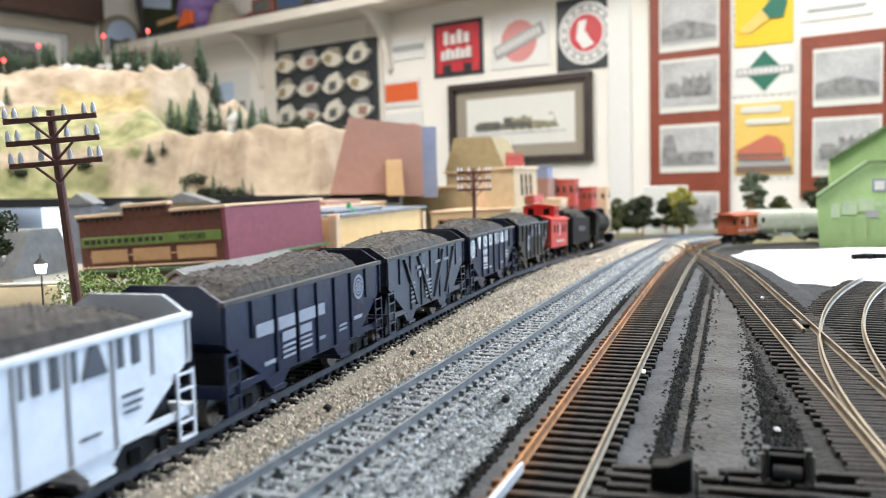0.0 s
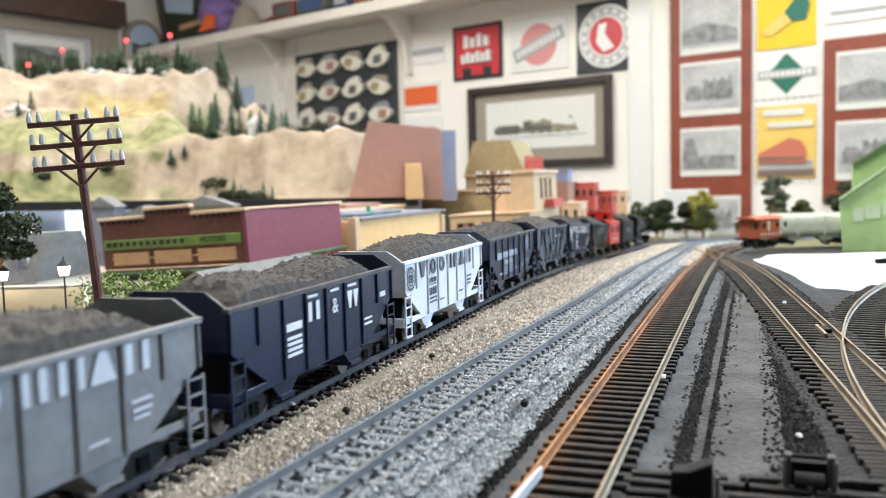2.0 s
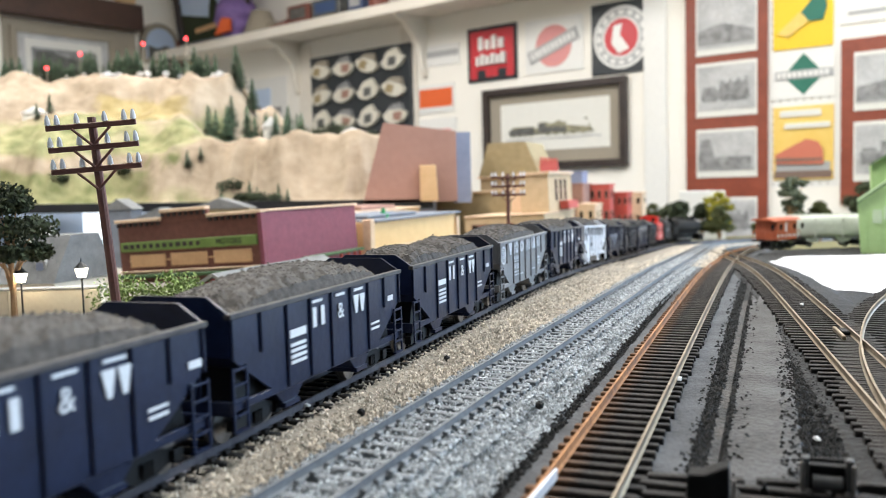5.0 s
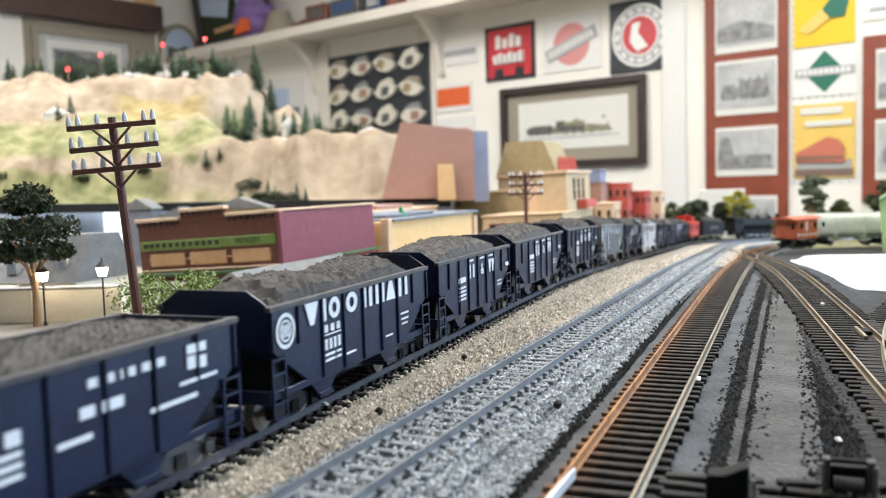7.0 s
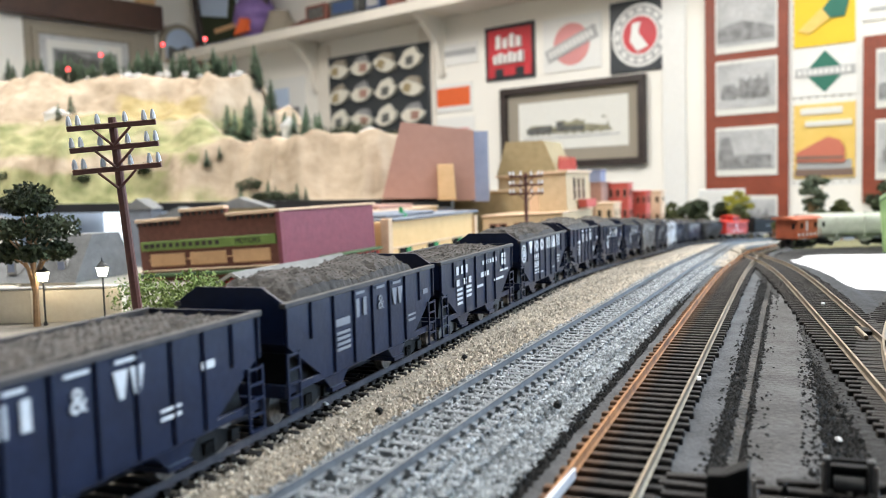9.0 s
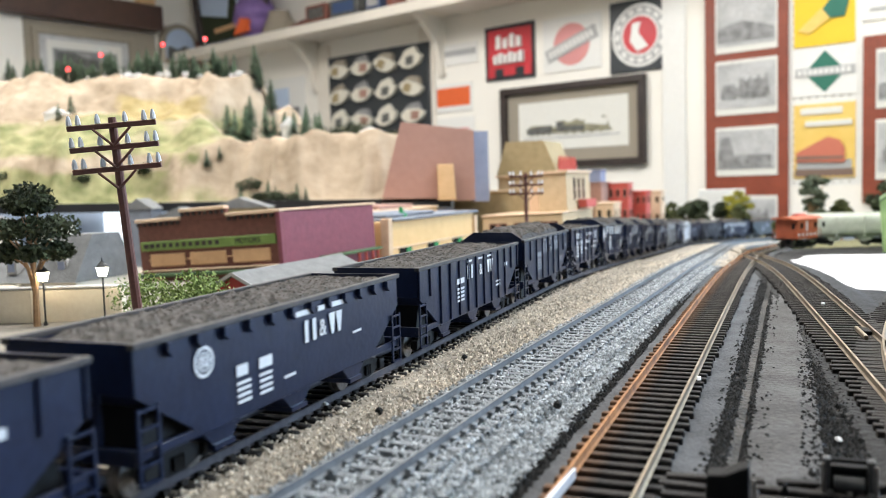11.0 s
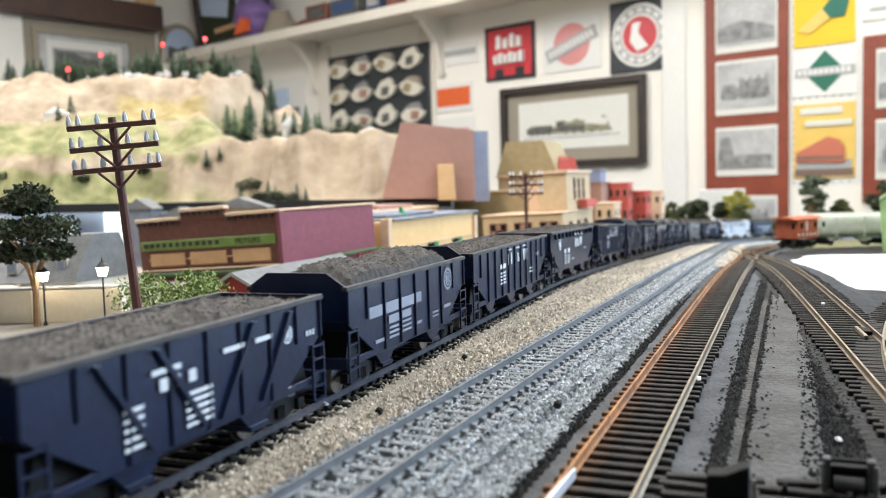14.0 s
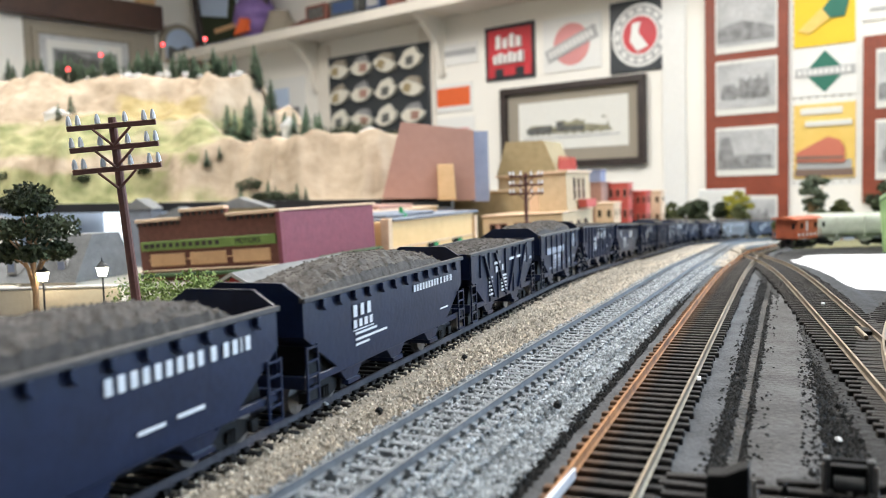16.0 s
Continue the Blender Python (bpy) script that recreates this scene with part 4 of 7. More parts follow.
def tender():
    car = thing("tender", "black steam locomotive tender heaped with coal", "tender", pose(0, 0, -5), group="cars of the coal train")
    part("tank", mesh(lambda bm: box(bm, -0.06, 0.06, -0.017, 0.017, 0.012, 0.040), "tank", M["iron"], 0.0012), car)
    part("coal_load", finish(coal_mesh(0.075, "hump", 91), "coal_load", M["coal"]), car, at=pose(0.018, 0, 0.040))
    part("deck", mesh(lambda bm: (box(bm, -0.058, -0.022, -0.014, 0.014, 0.040, 0.0425), rod(bm, (-0.045, 0, 0.042), (-0.045, 0, 0.0455), 0.006, seg=14)), "deck", M["iron"]), car)
    bars(car, letters(-0.022, 0.02, 0.024, 0.029, [1, 1, 1, 1, 1], 0.5), -0.0172, M["letter_dim"])
    for s in (-1, 1):
        truck(car, s * 0.038)
    return car


def locomotive():
    car = thing("steam_locomotive", "black steam locomotive leading the coal train", "locomotive", pose(0, 0, -5), group="cars of the coal train")
    I = M["iron"]
    def boiler(bm):
        rod(bm, (-0.055, 0, 0.032), (0.085, 0, 0.032), 0.0135, 0.0125, seg=24)
        rod(bm, (0.085, 0, 0.032), (0.105, 0, 0.032), 0.0132, seg=24)
    part("boiler", mesh(boiler, "boiler", I), car)
    def cab(bm):
        box(bm, -0.085, -0.055, -0.0175, 0.0175, 0.017, 0.044)
        prism(bm, [(-0.0185, 0.044), (0.0185, 0.044), (0.012, 0.0475), (-0.012, 0.0475)], -0.091, -0.052, axis="x")
    part("cab", mesh(cab, "cab", I, 0.0004), car)
    part("cab_window", mesh(lambda bm: box(bm, -0.078, -0.062, -0.0178, -0.0172, 0.032, 0.041), "cab_window", M["dark_hole"]), car)
    part("smokestack", mesh(lambda bm: rod(bm, (0.094, 0, 0.043), (0.094, 0, 0.052), 0.0042, 0.005, seg=16), "smokestack", I), car)
    for x in (0.06, 0.02, -0.02):
        part("dome", mesh(lambda bm, x=x: (rod(bm, (x, 0, 0.043), (x, 0, 0.048), 0.006, 0.0052, seg=16), rod(bm, (x, 0, 0.048), (x, 0, 0.0505), 0.0052, 0.002, seg=16)), "dome", I), car)
    part("running_board", mesh(lambda bm: box(bm, -0.06, 0.115, -0.0175, 0.0175, 0.0195, 0.0207), "running_board", I), car)
    part("cylinder", mesh(lambda bm: rod(bm, (0.075, -0.0145, 0.0125), (0.1, -0.0145, 0.0125), 0.0055, seg=16), "cylinder", I), car)
    part("pilot", mesh(lambda bm: prism(bm, [(0.105, 0.004), (0.128, 0.004), (0.112, 0.0165), (0.105, 0.0165)], -0.014, 0.014), "pilot", I), car)
    wheel = shared("driver", lambda bm: (rod(bm, (0, -0.0096, 0), (0, -0.0074, 0), 0.0092, seg=24), rod(bm, (0, 0.0074, 0), (0, 0.0096, 0), 0.0092, seg=24), rod(bm, (0, -0.01, 0), (0, 0.01, 0), 0.0018, seg=8)), "driving_wheel", I)
    for x in (-0.035, -0.0145, 0.006, 0.0265, 0.047):
        part("driving_wheel", wheel, car, at=pose(x, 0, 0.0092))
    part("side_rod", mesh(lambda bm: box(bm, -0.037, 0.049, -0.0128, -0.0118, 0.0072, 0.0088), "side_rod", M["wheel"]), car)
    part("frame", mesh(lambda bm: box(bm, -0.08, 0.105, -0.0055, 0.0055, 0.0085, 0.021), "frame", I), car)
    return car


SPEED = 0.1240
# cars front to back: place of the middle along the track at the start, and the car
TRAIN = [
    (0.90, locomotive()), (0.70, tender()),
    (0.565, caboose("red_caboose", "bright red wooden caboose with a cupola")),
    (0.4405, hopper(0.114, "black_car", "nw", "ribs", "hump", 3, label="black ribbed coal hopper heaped with coal", ink="letter_dim")),
    (0.3145, hopper(0.113, "blue_sheen_car", "virg", "ribs", "hump", 4, label="blue-sheened black coal hopper with white lettering, heaped with coal")),
    (0.1905, hopper(0.114, "slate_car", "braced", "braced", "hump", 5, dusty=True, label="slate grey coal hopper with diagonal braces", ink="letter_dim")),
    (0.0690, hopper(0.115, "blue_sheen_car", "emblem", "ribs", "twin", 6, label="blue-sheened black coal hopper with a round white emblem")),
    (-0.0598, hopper(0.114, "white_car", "virg", "ribs", "hump", 7, label="white coal hopper with dark blue lettering", ink="letter_dark")),
    (-0.1861, hopper(0.115, "blue_sheen_car", "nw", "ribs", "twin", 8, label="blue-sheened black coal hopper with large white initials")),
    (-0.3120, hopper(0.114, "grey_car", "virg", "ribs", "hump", 9, label="grey coal hopper with pale lettering and dark coal", ink="letter_pale")),
    (-0.4388, hopper(0.114, "blue_sheen_car", "nw", "ribs", "twin", 10, label="blue-sheened black coal hopper with large white initials")),
    (-0.5650, hopper(0.114, "blue_sheen_car", "nw", "ribs", "hump", 11, dusty=True, label="blue-sheened black coal hopper with large white initials")),
    (-0.6835, hopper(0.104, "blue_sheen_car", "nw", "ribs", "hump", 12, dusty=True, label="short blue-sheened black coal hopper with white initials")),
    (-0.8030, hopper(0.114, "blue_sheen_car", "virg", "ribs", "twin", 13, label="blue-sheened black coal hopper with white lettering and round emblem")),
    (-0.9275, hopper(0.106, "blue_sheen_car", "co", "ribs", "flat", 14, grey_truck=True, label="blue-sheened black coal hopper with many white markings and grey trucks", ribs=7)),
    (-1.0440, hopper(0.113, "blue_sheen_car", "nw", "ribs", "twin", 15, label="blue-sheened black coal hopper with worn, dim initials", ink="letter_dim")),
    (-1.1820, hopper(0.140, "blue_sheen_car", "nw", "ribs", "flat", 16, ribs=12, label="long blue-sheened black coal hopper with white initials, level load")),
    (-1.3395, hopper(0.138, "blue_sheen_car", "nwbig", "offset", "flat", 17, label="long smooth-sided blue-sheened black hopper with bold white initials")),
    (-1.4900, hopper(0.140, "blue_sheen_car", "nw", "ribs", "flat", 18, ribs=12, label="long blue-sheened black coal hopper with white initials, level load")),
    (-1.6270, hopper(0.113, "blue_sheen_car", "emblem", "ribs", "twin", 19, label="blue-sheened black coal hopper with a round white emblem")),
    (-1.7550, hopper(0.112, "blue_sheen_car", "braced", "braced", "flat", 20, label="blue-sheened black coal hopper with diagonal braces and white markings")),
    (-1.8895, hopper(0.137, "blue_sheen_car", "coff", "offset", "hump", 21, label="long smooth-sided blue-sheened black hopper heaped with grey coal", dusty=True)),
    (-2.0400, hopper(0.138, "blue_sheen_car", "cofar", "offset", "hump", 22, label="long smooth-sided blue-sheened black hopper with white lettering")),
]


def motions():
    for s0, car in TRAIN:
        rows = []
        for k in range(65):
            t = k * 0.25
            s = s0 + SPEED * t
            a, b = TRACK_A.side(s - 0.038, 0), TRACK_A.side(s + 0.038, 0)
            d = b - a
            m = Matrix.Translation((a + b) / 2) @ Matrix.Rotation(math.atan2(d.y, d.x), 4, "Z") @ Matrix.Rotation(-math.atan2(d.z, d.xy.length), 4, "Y")
            if k % 2 == 0 or s > 0.2:
                rows.append((t, m))
        walk(car, rows)
        for ob in car.children_recursive:
            radius = {"wheelset": 0.0048, "driving_wheel": 0.0092}.get(ob.name.split(".")[0])
            if radius:
                rest = ob.matrix_basis.translation.copy()
                roll = math.degrees(SPEED / radius)
                walk(ob, [(k / FPS, pose(*rest, 0, (roll * k / FPS) % 360, 0)) for k in range(16 * FPS + 1)])


# ---- upper deck and hill ----
def hill_height(x, y):
    """Scenery height over the upper deck at x, y in the deck's own plan."""
    def bump(cx, cy, rx, ry, h, p=2.0):
        q = ((x - cx) / rx) ** 2 + ((y - cy) / ry) ** 2
        return h * math.exp(-q ** (p / 2))
    def step(v):
        v = max(0.0, min(1.0, v))
        return v * v * (3 - 2 * v)
    q = Vector((x * 6, y * 6, 0.3))
    wob = 0.5 * noise.noise(Vector((x * 4.5, 2.0, 7))) + 0.3 * noise.noise(Vector((x * 13, y * 5, 2)))
    gully = abs(noise.noise(Vector((x * 10, y * 2.5, 9)))) + 0.5 * abs(noise.noise(Vector((x * 23, y * 6, 4))))
    front = step((y - 1.368 - 0.05 * wob - 0.075 * gully) / 0.085)
    high = 1 - step((x + 0.47 + 0.1 * noise.noise(Vector((y * 6, 1, 5)))) / 0.09)
    h = (0.112 - 0.035 * high * (0.5 + wob)) * front
    h += high * (0.075 * step((y - 1.44 - 0.06 * wob) / 0.2) + 0.11 * step((y - 1.68 + 0.09 * wob) / 0.17))
    h -= high * 0.05 * step((-0.85 - x) / 0.4)
    h -= 0.02 * step((y - 1.95) / 0.3)
    h += front * (0.016 * noise.noise(q) + 0.016 * noise.noise(q * 2.6) + 0.009 * noise.noise(q * 6.3))
    rock = high * step((x + 0.66) / 0.15)
    h -= front * (0.03 * rock * abs(noise.noise(Vector((x * 17, y * 9, 1)))) + 0.014 * gully * front)
    return max(h, 0.0)


DECK = 0.048
def hill():
    bm = bmesh.new()
    nx, ny = 330, 230
    rows = []
    for j in range(ny + 1):
        y = 1.36 + 1.3 * j / ny
        rows.append([])
        for i in range(nx + 1):
            x = -1.9 + 1.98 * i / nx + (0.0 if y < 1.5 else 0)
            rows[-1].append(bm.verts.new((x, y, DECK + hill_height(x, y))))
    for a, b in zip(rows, rows[1:]):
        for k in range(nx):
            bm.faces.new((a[k], a[k + 1], b[k + 1], b[k]))
    thing("hill", "tan rocky hillside scenery with grassy patches", "hill", pose(0, 0, 0), kind="structure", me=finish(bm, "hill", M["hill"], smooth=True))


hill()
thing("upper_deck", "black fascia of the raised deck carrying the hill", "shelf", pose(-0.9, 1.33, DECK + 0.004, 0, 0.8, 0), kind="structure",
      me=mesh(lambda bm: box(bm, -1.0, 0.915, 0, 0.02, -0.006, 0.008), "upper_deck", M["fascia"]))

thing("end_panel", "flat pinkish panel closing the hill's end", "panel", pose(0, 0, 0),
      me=mesh(lambda bm: prism(bm, [(-0.095, DECK - 0.005), (0.053, DECK - 0.005), (0.053, 0.152), (-0.06, 0.168)], 1.33, 1.355), "end_panel", M["pinkwall"]))
thing("side_panel", "blue-grey board beside the pink panel", "panel", pose(0.0535, 1.342, 0.04, 0, 0, 14),
      me=mesh(lambda bm: box(bm, 0, 0.0235, 0, 0.02, 0, 0.111), "side_panel", M["bluewall"]))
thing("wood_panel", "small pale wooden panel leaning on the pink wall", "panel", pose(-0.005, 1.315, DECK - 0.004),
      me=mesh(lambda bm: prism(bm, [(0, 0), (0.028, 0), (0.025, 0.056), (0, 0.056)], 0, 0.012), "wood_panel", M["woodpanel"], 0.0008))


# ---- town ----
def street(x, y, dz=0.0, tilt=0.0, heading=22.7):
    """x along the street towards the far end, y to its left; the origin on the ground."""
    return pose(x, y, zg(y) - 0.006 + dz, tilt, 0, 90 - heading)


def block(parent, name, x0, x1, y0, y1, z0, z1, material, bevel=0.0006, label=""):
    return part(name, mesh(lambda bm: box(bm, x0, x1, y0, y1, z0, z1), name, material, bevel), parent, label)


def motors():
    h = thing("storefront", "brown brick storefront with green sign and maroon side wall", "building", street(-0.1422, 0.75, 0.0055, -3.0))
    top = 0.057
    W = 0.16
    block(h, "side_wall", 0.003, 0.18, -0.001, W, 0, top, M["purple"], label="maroon brick side wall")
    block(h, "front_wall", 0, 0.004, -0.002, W, 0, top - 0.002, M["brick"], label="brown brick front")
    block(h, "coping", 0.0, 0.182, -0.003, 0.001, top, top + 0.0022, M["cream"])
    block(h, "roof", 0.004, 0.18, 0.001, W, top - 0.003, top - 0.0005, M["roof_grey"])
    # cornice, higher in the middle
    for y0, y1, dz in ((-0.003, 0.056, 0), (0.056, 0.108, 0.007), (0.108, W + 0.001, 0)):
        if dz:
            block(h, "parapet", -0.0005, 0.004, y0, y1, top - 0.003, top + dz, M["brick"])
        block(h, "cornice", -0.003, 0.005, y0, y1, top + dz - 0.001, top + dz + 0.0022, M["cream"])
        n = int((y1 - y0) / 0.0062)
        den = shared("dentil", lambda bm: box(bm, -0.0022, 0, -0.0014, 0.0014, -0.0035, 0), "bracket", M["frame_dark"])
        for i in range(n):
            part("bracket", den, h, at=pose(0, y0 + (i + 0.5) * (y1 - y0) / n, top + dz - 0.0014))
    sign = block(h, "sign_band", -0.002, 0.0, 0.004, W - 0.003, 0.0285, 0.0375, M["signgreen"], label="green sign band with dark lettering")
    bm = bmesh.new()
    for k, w in enumerate([1.3, 1.1, 0.9, 0.9, 0.9, 0.9, 1, 0.9, 1.1, 1, 0.9, 0.9]):
        y = W - 0.007 - k * 0.0076
        box(bm, -0.0023, -0.0019, y - 0.0046 * w, y, 0.0312, 0.0352)
    part("sign_bars", finish(bm, "sign_bars", M["frame_dark"]), sign)
    part("sign_writing", text_mesh("MOTORS", 0.0068, M["frame_dark"]), sign, at=pose(-0.0022, 0.034, 0.0308, 90, 0, -90))
    for y in (0.032, 0.08, 0.127):
        w = block(h, "panel_window", -0.0012, 0.001, y - 0.0205, y + 0.0205, 0.0135, 0.0255, M["tanwin"])
    block(h, "panel_rail", -0.0009, 0.001, 0.01, W - 0.01, 0.019, 0.0202, M["tanwin"])
    block(h, "band", -0.0022, 0.001, -0.001, W, 0.0085, 0.0102, M["cream"])
    block(h, "awning", -0.006, 0.0, 0.0, W, 0.0035, 0.007, M["dkgreen"])
    block(h, "side_awning", 0.06, 0.182, -0.008, -0.001, 0.0085, 0.0115, M["dkgreen"])
    for x in (0.13, 0.145, 0.16, 0.172):
        block(h, "side_post", x, x + 0.0025, -0.0075, -0.005, -0.012, 0.0085, M["redbrick"])
    for y in (0.012, 0.055, 0.098, 0.14):
        block(h, "pilaster", -0.002, 0.001, y - 0.003, y + 0.003, -0.014, 0.004, M["tanwin"])
    block(h, "base", 0.001, 0.178, 0.0, W - 0.001, -0.02, 0.001, M["brick"])
    block(h, "corner_trim", -0.003, 0.002, -0.003, 0.0015, -0.014, top, M["purple"])


motors()


def window_in(h, x, y, z, w, t, frame_mat, pane_mat, cols=2, rows_=2, name="window"):
    """A window on a street-side wall (its face at y): frame, bars, pane."""
    win = block(h, name, x - w / 2, x + w / 2, y - 0.0008, y + 0.001, z, z + t, frame_mat, 0.0003)
    pw, ph = w / cols, t / rows_
    for i in range(cols):
        for j in range(rows_):
            part("pane", mesh(lambda bm: box(bm, x - w / 2 + pw * (i + 0.12), x - w / 2 + pw * (i + 0.88), y - 0.0011, y - 0.0006, z + ph * (j + 0.12), z + ph * (j + 0.88)), "pane", pane_mat), win)
    return win


def yellow_house():
    h = thing("yellow_building", "yellow one-storey building with green doors and slate roof", "building", street(-0.0605, 0.925))
    L, top = 0.268, 0.052
    block(h, "wall", 0, L, 0, 0.12, -0.01, top, M["yellow"])
    block(h, "corner_pier", -0.004, 0.006, -0.004, 0.006, -0.01, top + 0.004, M["cream"])
    block(h, "corner_pier", L - 0.004, L + 0.006, -0.004, 0.006, -0.01, top - 0.004, M["cream"])
    block(h, "roof_slab", 0.006, L + 0.006, -0.006, 0.11, top, top + 0.0028, M["slate"])
    block(h, "hip_roof", 0.03, 0.17, 0.015, 0.08, top + 0.0028, top + 0.0075, M["slate"], 0.002)
    block(h, "string_course", 0.006, L - 0.004, -0.0015, 0.001, 0.021, 0.023, M["cream"])
    for x, m in ((0.045, "door_green"), (0.125, "dark_hole"), (0.205, "door_green")):
        d = block(h, "door", x - 0.016, x + 0.016, -0.0008, 0.001, -0.008, 0.021, M["dark_hole"])
        part("leaf", mesh(lambda bm: box(bm, x + 0.002, x + 0.0155, -0.0016, -0.0009, -0.008, 0.0205), "leaf", M[m if m != "dark_hole" else "door_green"]), d)
    v = thing("roof_ventilator", "small green cupola vent on the flat roof", "vent", street(-0.030, 1.0, 0.052))
    part("vent_body", mesh(lambda bm: (rod(bm, (0.0, 0.02, 0.0), (0.0, 0.02, 0.0115), 0.008, 0.006, 12), rod(bm, (0, 0.02, 0.0115), (0, 0.02, 0.018), 0.003, 0.002, 10)), "vent_body", M["door_green"]), v)
    b = thing("back_building", "long cream building with a flat roof behind the yellow one", "building", street(-0.10, 1.09))
    block(b, "wall", 0, 0.24, 0, 0.12, -0.01, 0.066, M["yellow"])
    block(b, "coping", -0.002, 0.242, -0.002, 0.122, 0.066, 0.069, M["cream"])
    block(b, "blind_wall", 0.05, 0.16, 0.004, 0.1, 0.069, 0.0745, M["mauve"])


yellow_house()


def corner_house(name, label, x, y, w, d, top, material, storeys=0, cols=0, trim="cream"):
    """A house on the street: its near corner at x, y, its front w wide across the street's line, d deep along it."""
    h = thing(name, label, "building", street(x, y))
    block(h, "wall", 0, d, 0, w, -0.01, top, M[material])
    block(h, "coping", -0.002, d + 0.002, -0.002, w + 0.002, top, top + 0.0025, M[trim])
    for j in range(storeys):
        for i in range(cols):
            z = top * (j + 0.35) / storeys
            yy = w * (i + 0.5) / cols
            win = block(h, "window", -0.0008, 0.001, yy - w / cols * 0.24, yy + w / cols * 0.24, z, z + top / storeys * 0.42, M["cream"] if material != "redbrick" else M["mauve"], 0.0002)
            part("pane", mesh(lambda bm: box(bm, -0.0012, -0.0006, yy - w / cols * 0.17, yy + w / cols * 0.17, z + 0.002, z + top / storeys * 0.42 - 0.002), "pane", M["dark_hole"]), win)
            xx = d * (i + 0.5) / cols
            win = block(h, "window", xx - d / cols * 0.16, xx + d / cols * 0.16, -0.0008, 0.001, z, z + top / storeys * 0.42, M["cream"] if material != "redbrick" else M["mauve"], 0.0002)
            part("pane", mesh(lambda bm: box(bm, xx - d / cols * 0.11, xx + d / cols * 0.11, -0.0012, -0.0006, z + 0.002, z + top / storeys * 0.42 - 0.002), "pane", M["dark_hole"]), win)
    return h


def beige_block():
    h = thing("beige_building", "beige stucco building with brown windows and set-back upper floor", "building", street(0.18, 1.25, 0.0, -2.0))
    W, L, top = 0.126, 0.2, 0.062
    block(h, "wall", 0, L, 0, W, -0.012, top, M["beige"])
    block(h, "coping", -0.002, L + 0.002, -0.002, W + 0.002, top, top + 0.002, M["cream"])
    for y in (0.022, 0.062, 0.101):
        w = block(h, "window", -0.0015, 0.001, y - 0.014, y + 0.014, 0.017, 0.051, M["winbrown"], 0.0004)
        for i in range(3):
            for j in range(3):
                part("pane", mesh(lambda bm: box(bm, -0.0022, -0.0013, y - 0.0118 + i * 0.0084, y - 0.0052 + i * 0.0084, 0.0195 + j * 0.0105, 0.028 + j * 0.0105), "pane", M["dark_hole"] if (i + j) % 3 else M["mauve"]), w)
    for x in (0.045, 0.095, 0.145):
        window_in(h, x, 0, 0.014, 0.02, 0.034, M["winbrown"], M["dark_hole"], 1, 2)
    up = block(h, "upper_floor", 0.037, 0.195, 0.0015, 0.046, top + 0.002, top + 0.060, M["beige"])
    part("upper_coping", mesh(lambda bm: box(bm, 0.034, 0.198, -0.002, 0.049, top + 0.060, top + 0.064), "upper_coping", M["cream"]), up)
    for x in (0.085, 0.115, 0.145):
        window_in(h, x, 0.0015, top + 0.018, 0.013, 0.034, M["winbrown"], M["dark_hole"], 1, 2)
    block(h, "stair_head", 0.05, 0.12, 0.047, 0.066, top + 0.002, top + 0.044, M["cream"])
    block(h, "red_awning", 0.10, 0.17, -0.014, 0.0, top + 0.004, top + 0.017, M["redbrick"])
    m = thing("mansard_building", "building with an olive mansard roof and red cresting", "building", street(0.205, 1.5))
    block(m, "wall", 0, 0.16, 0, 0.11, -0.01, 0.132, M["beige"])
    block(m, "ledge", -0.004, 0.164, -0.004, 0.114, 0.132, 0.136, M["cream"])
    part("mansard_roof", mesh(lambda bm: prism(bm, [(-0.002, 0.136), (0.112, 0.136), (0.094, 0.196), (0.024, 0.196)], 0, 0.12, axis="x"), "mansard_roof", M["olive"]), m)
    for i in range(6):
        part("cresting", mesh(lambda bm, i=i: rod(bm, (0.02 + i * 0.022, 0.0, 0.136), (0.02 + i * 0.022, 0.0, 0.168), 0.005, 0.002, 8), "cresting", M["redbrick"]), m)
    long = thing("long_building", "long low beige building behind the street", "building", street(0.185, 1.4, 0.0, -1.5))
    # a beige wall in shadow: the olive tone puts that shade into its colour
    block(long, "wall", 0, 0.07, 0, 0.2, -0.01, 0.104, M["olive"])
    block(long, "coping", -0.003, 0.073, -0.003, 0.203, 0.104, 0.108, M["beige"])
    corner_house("tan_building", "narrow tan building with small windows", 0.3245, 1.6, 0.036, 0.07, 0.083, "cream", 2, 2)
    corner_house("mauve_building", "mauve brick building behind the tan one", 0.315, 1.67, 0.05, 0.08, 0.126, "mauve", 0, 0, "mauve")
    corner_house("red_brick_building", "red brick building three storeys high", 0.3785, 1.72, 0.042, 0.05, 0.126, "redbrick", 3, 3, "redbrick")
    corner_house("red_brick_building", "red brick building three storeys high", 0.4247, 1.76, 0.034, 0.06, 0.110, "redbrick", 3, 3, "redbrick")
    corner_house("cream_building", "small cream building beyond the red ones", 0.4786, 1.85, 0.034, 0.06, 0.113, "cream", 3, 2)
    corner_house("glass_block", "pale blue-grey block behind the mauve building", 0.335, 1.78, 0.05, 0.05, 0.158, "bluewall", 0, 0, "bluewall")


beige_block()


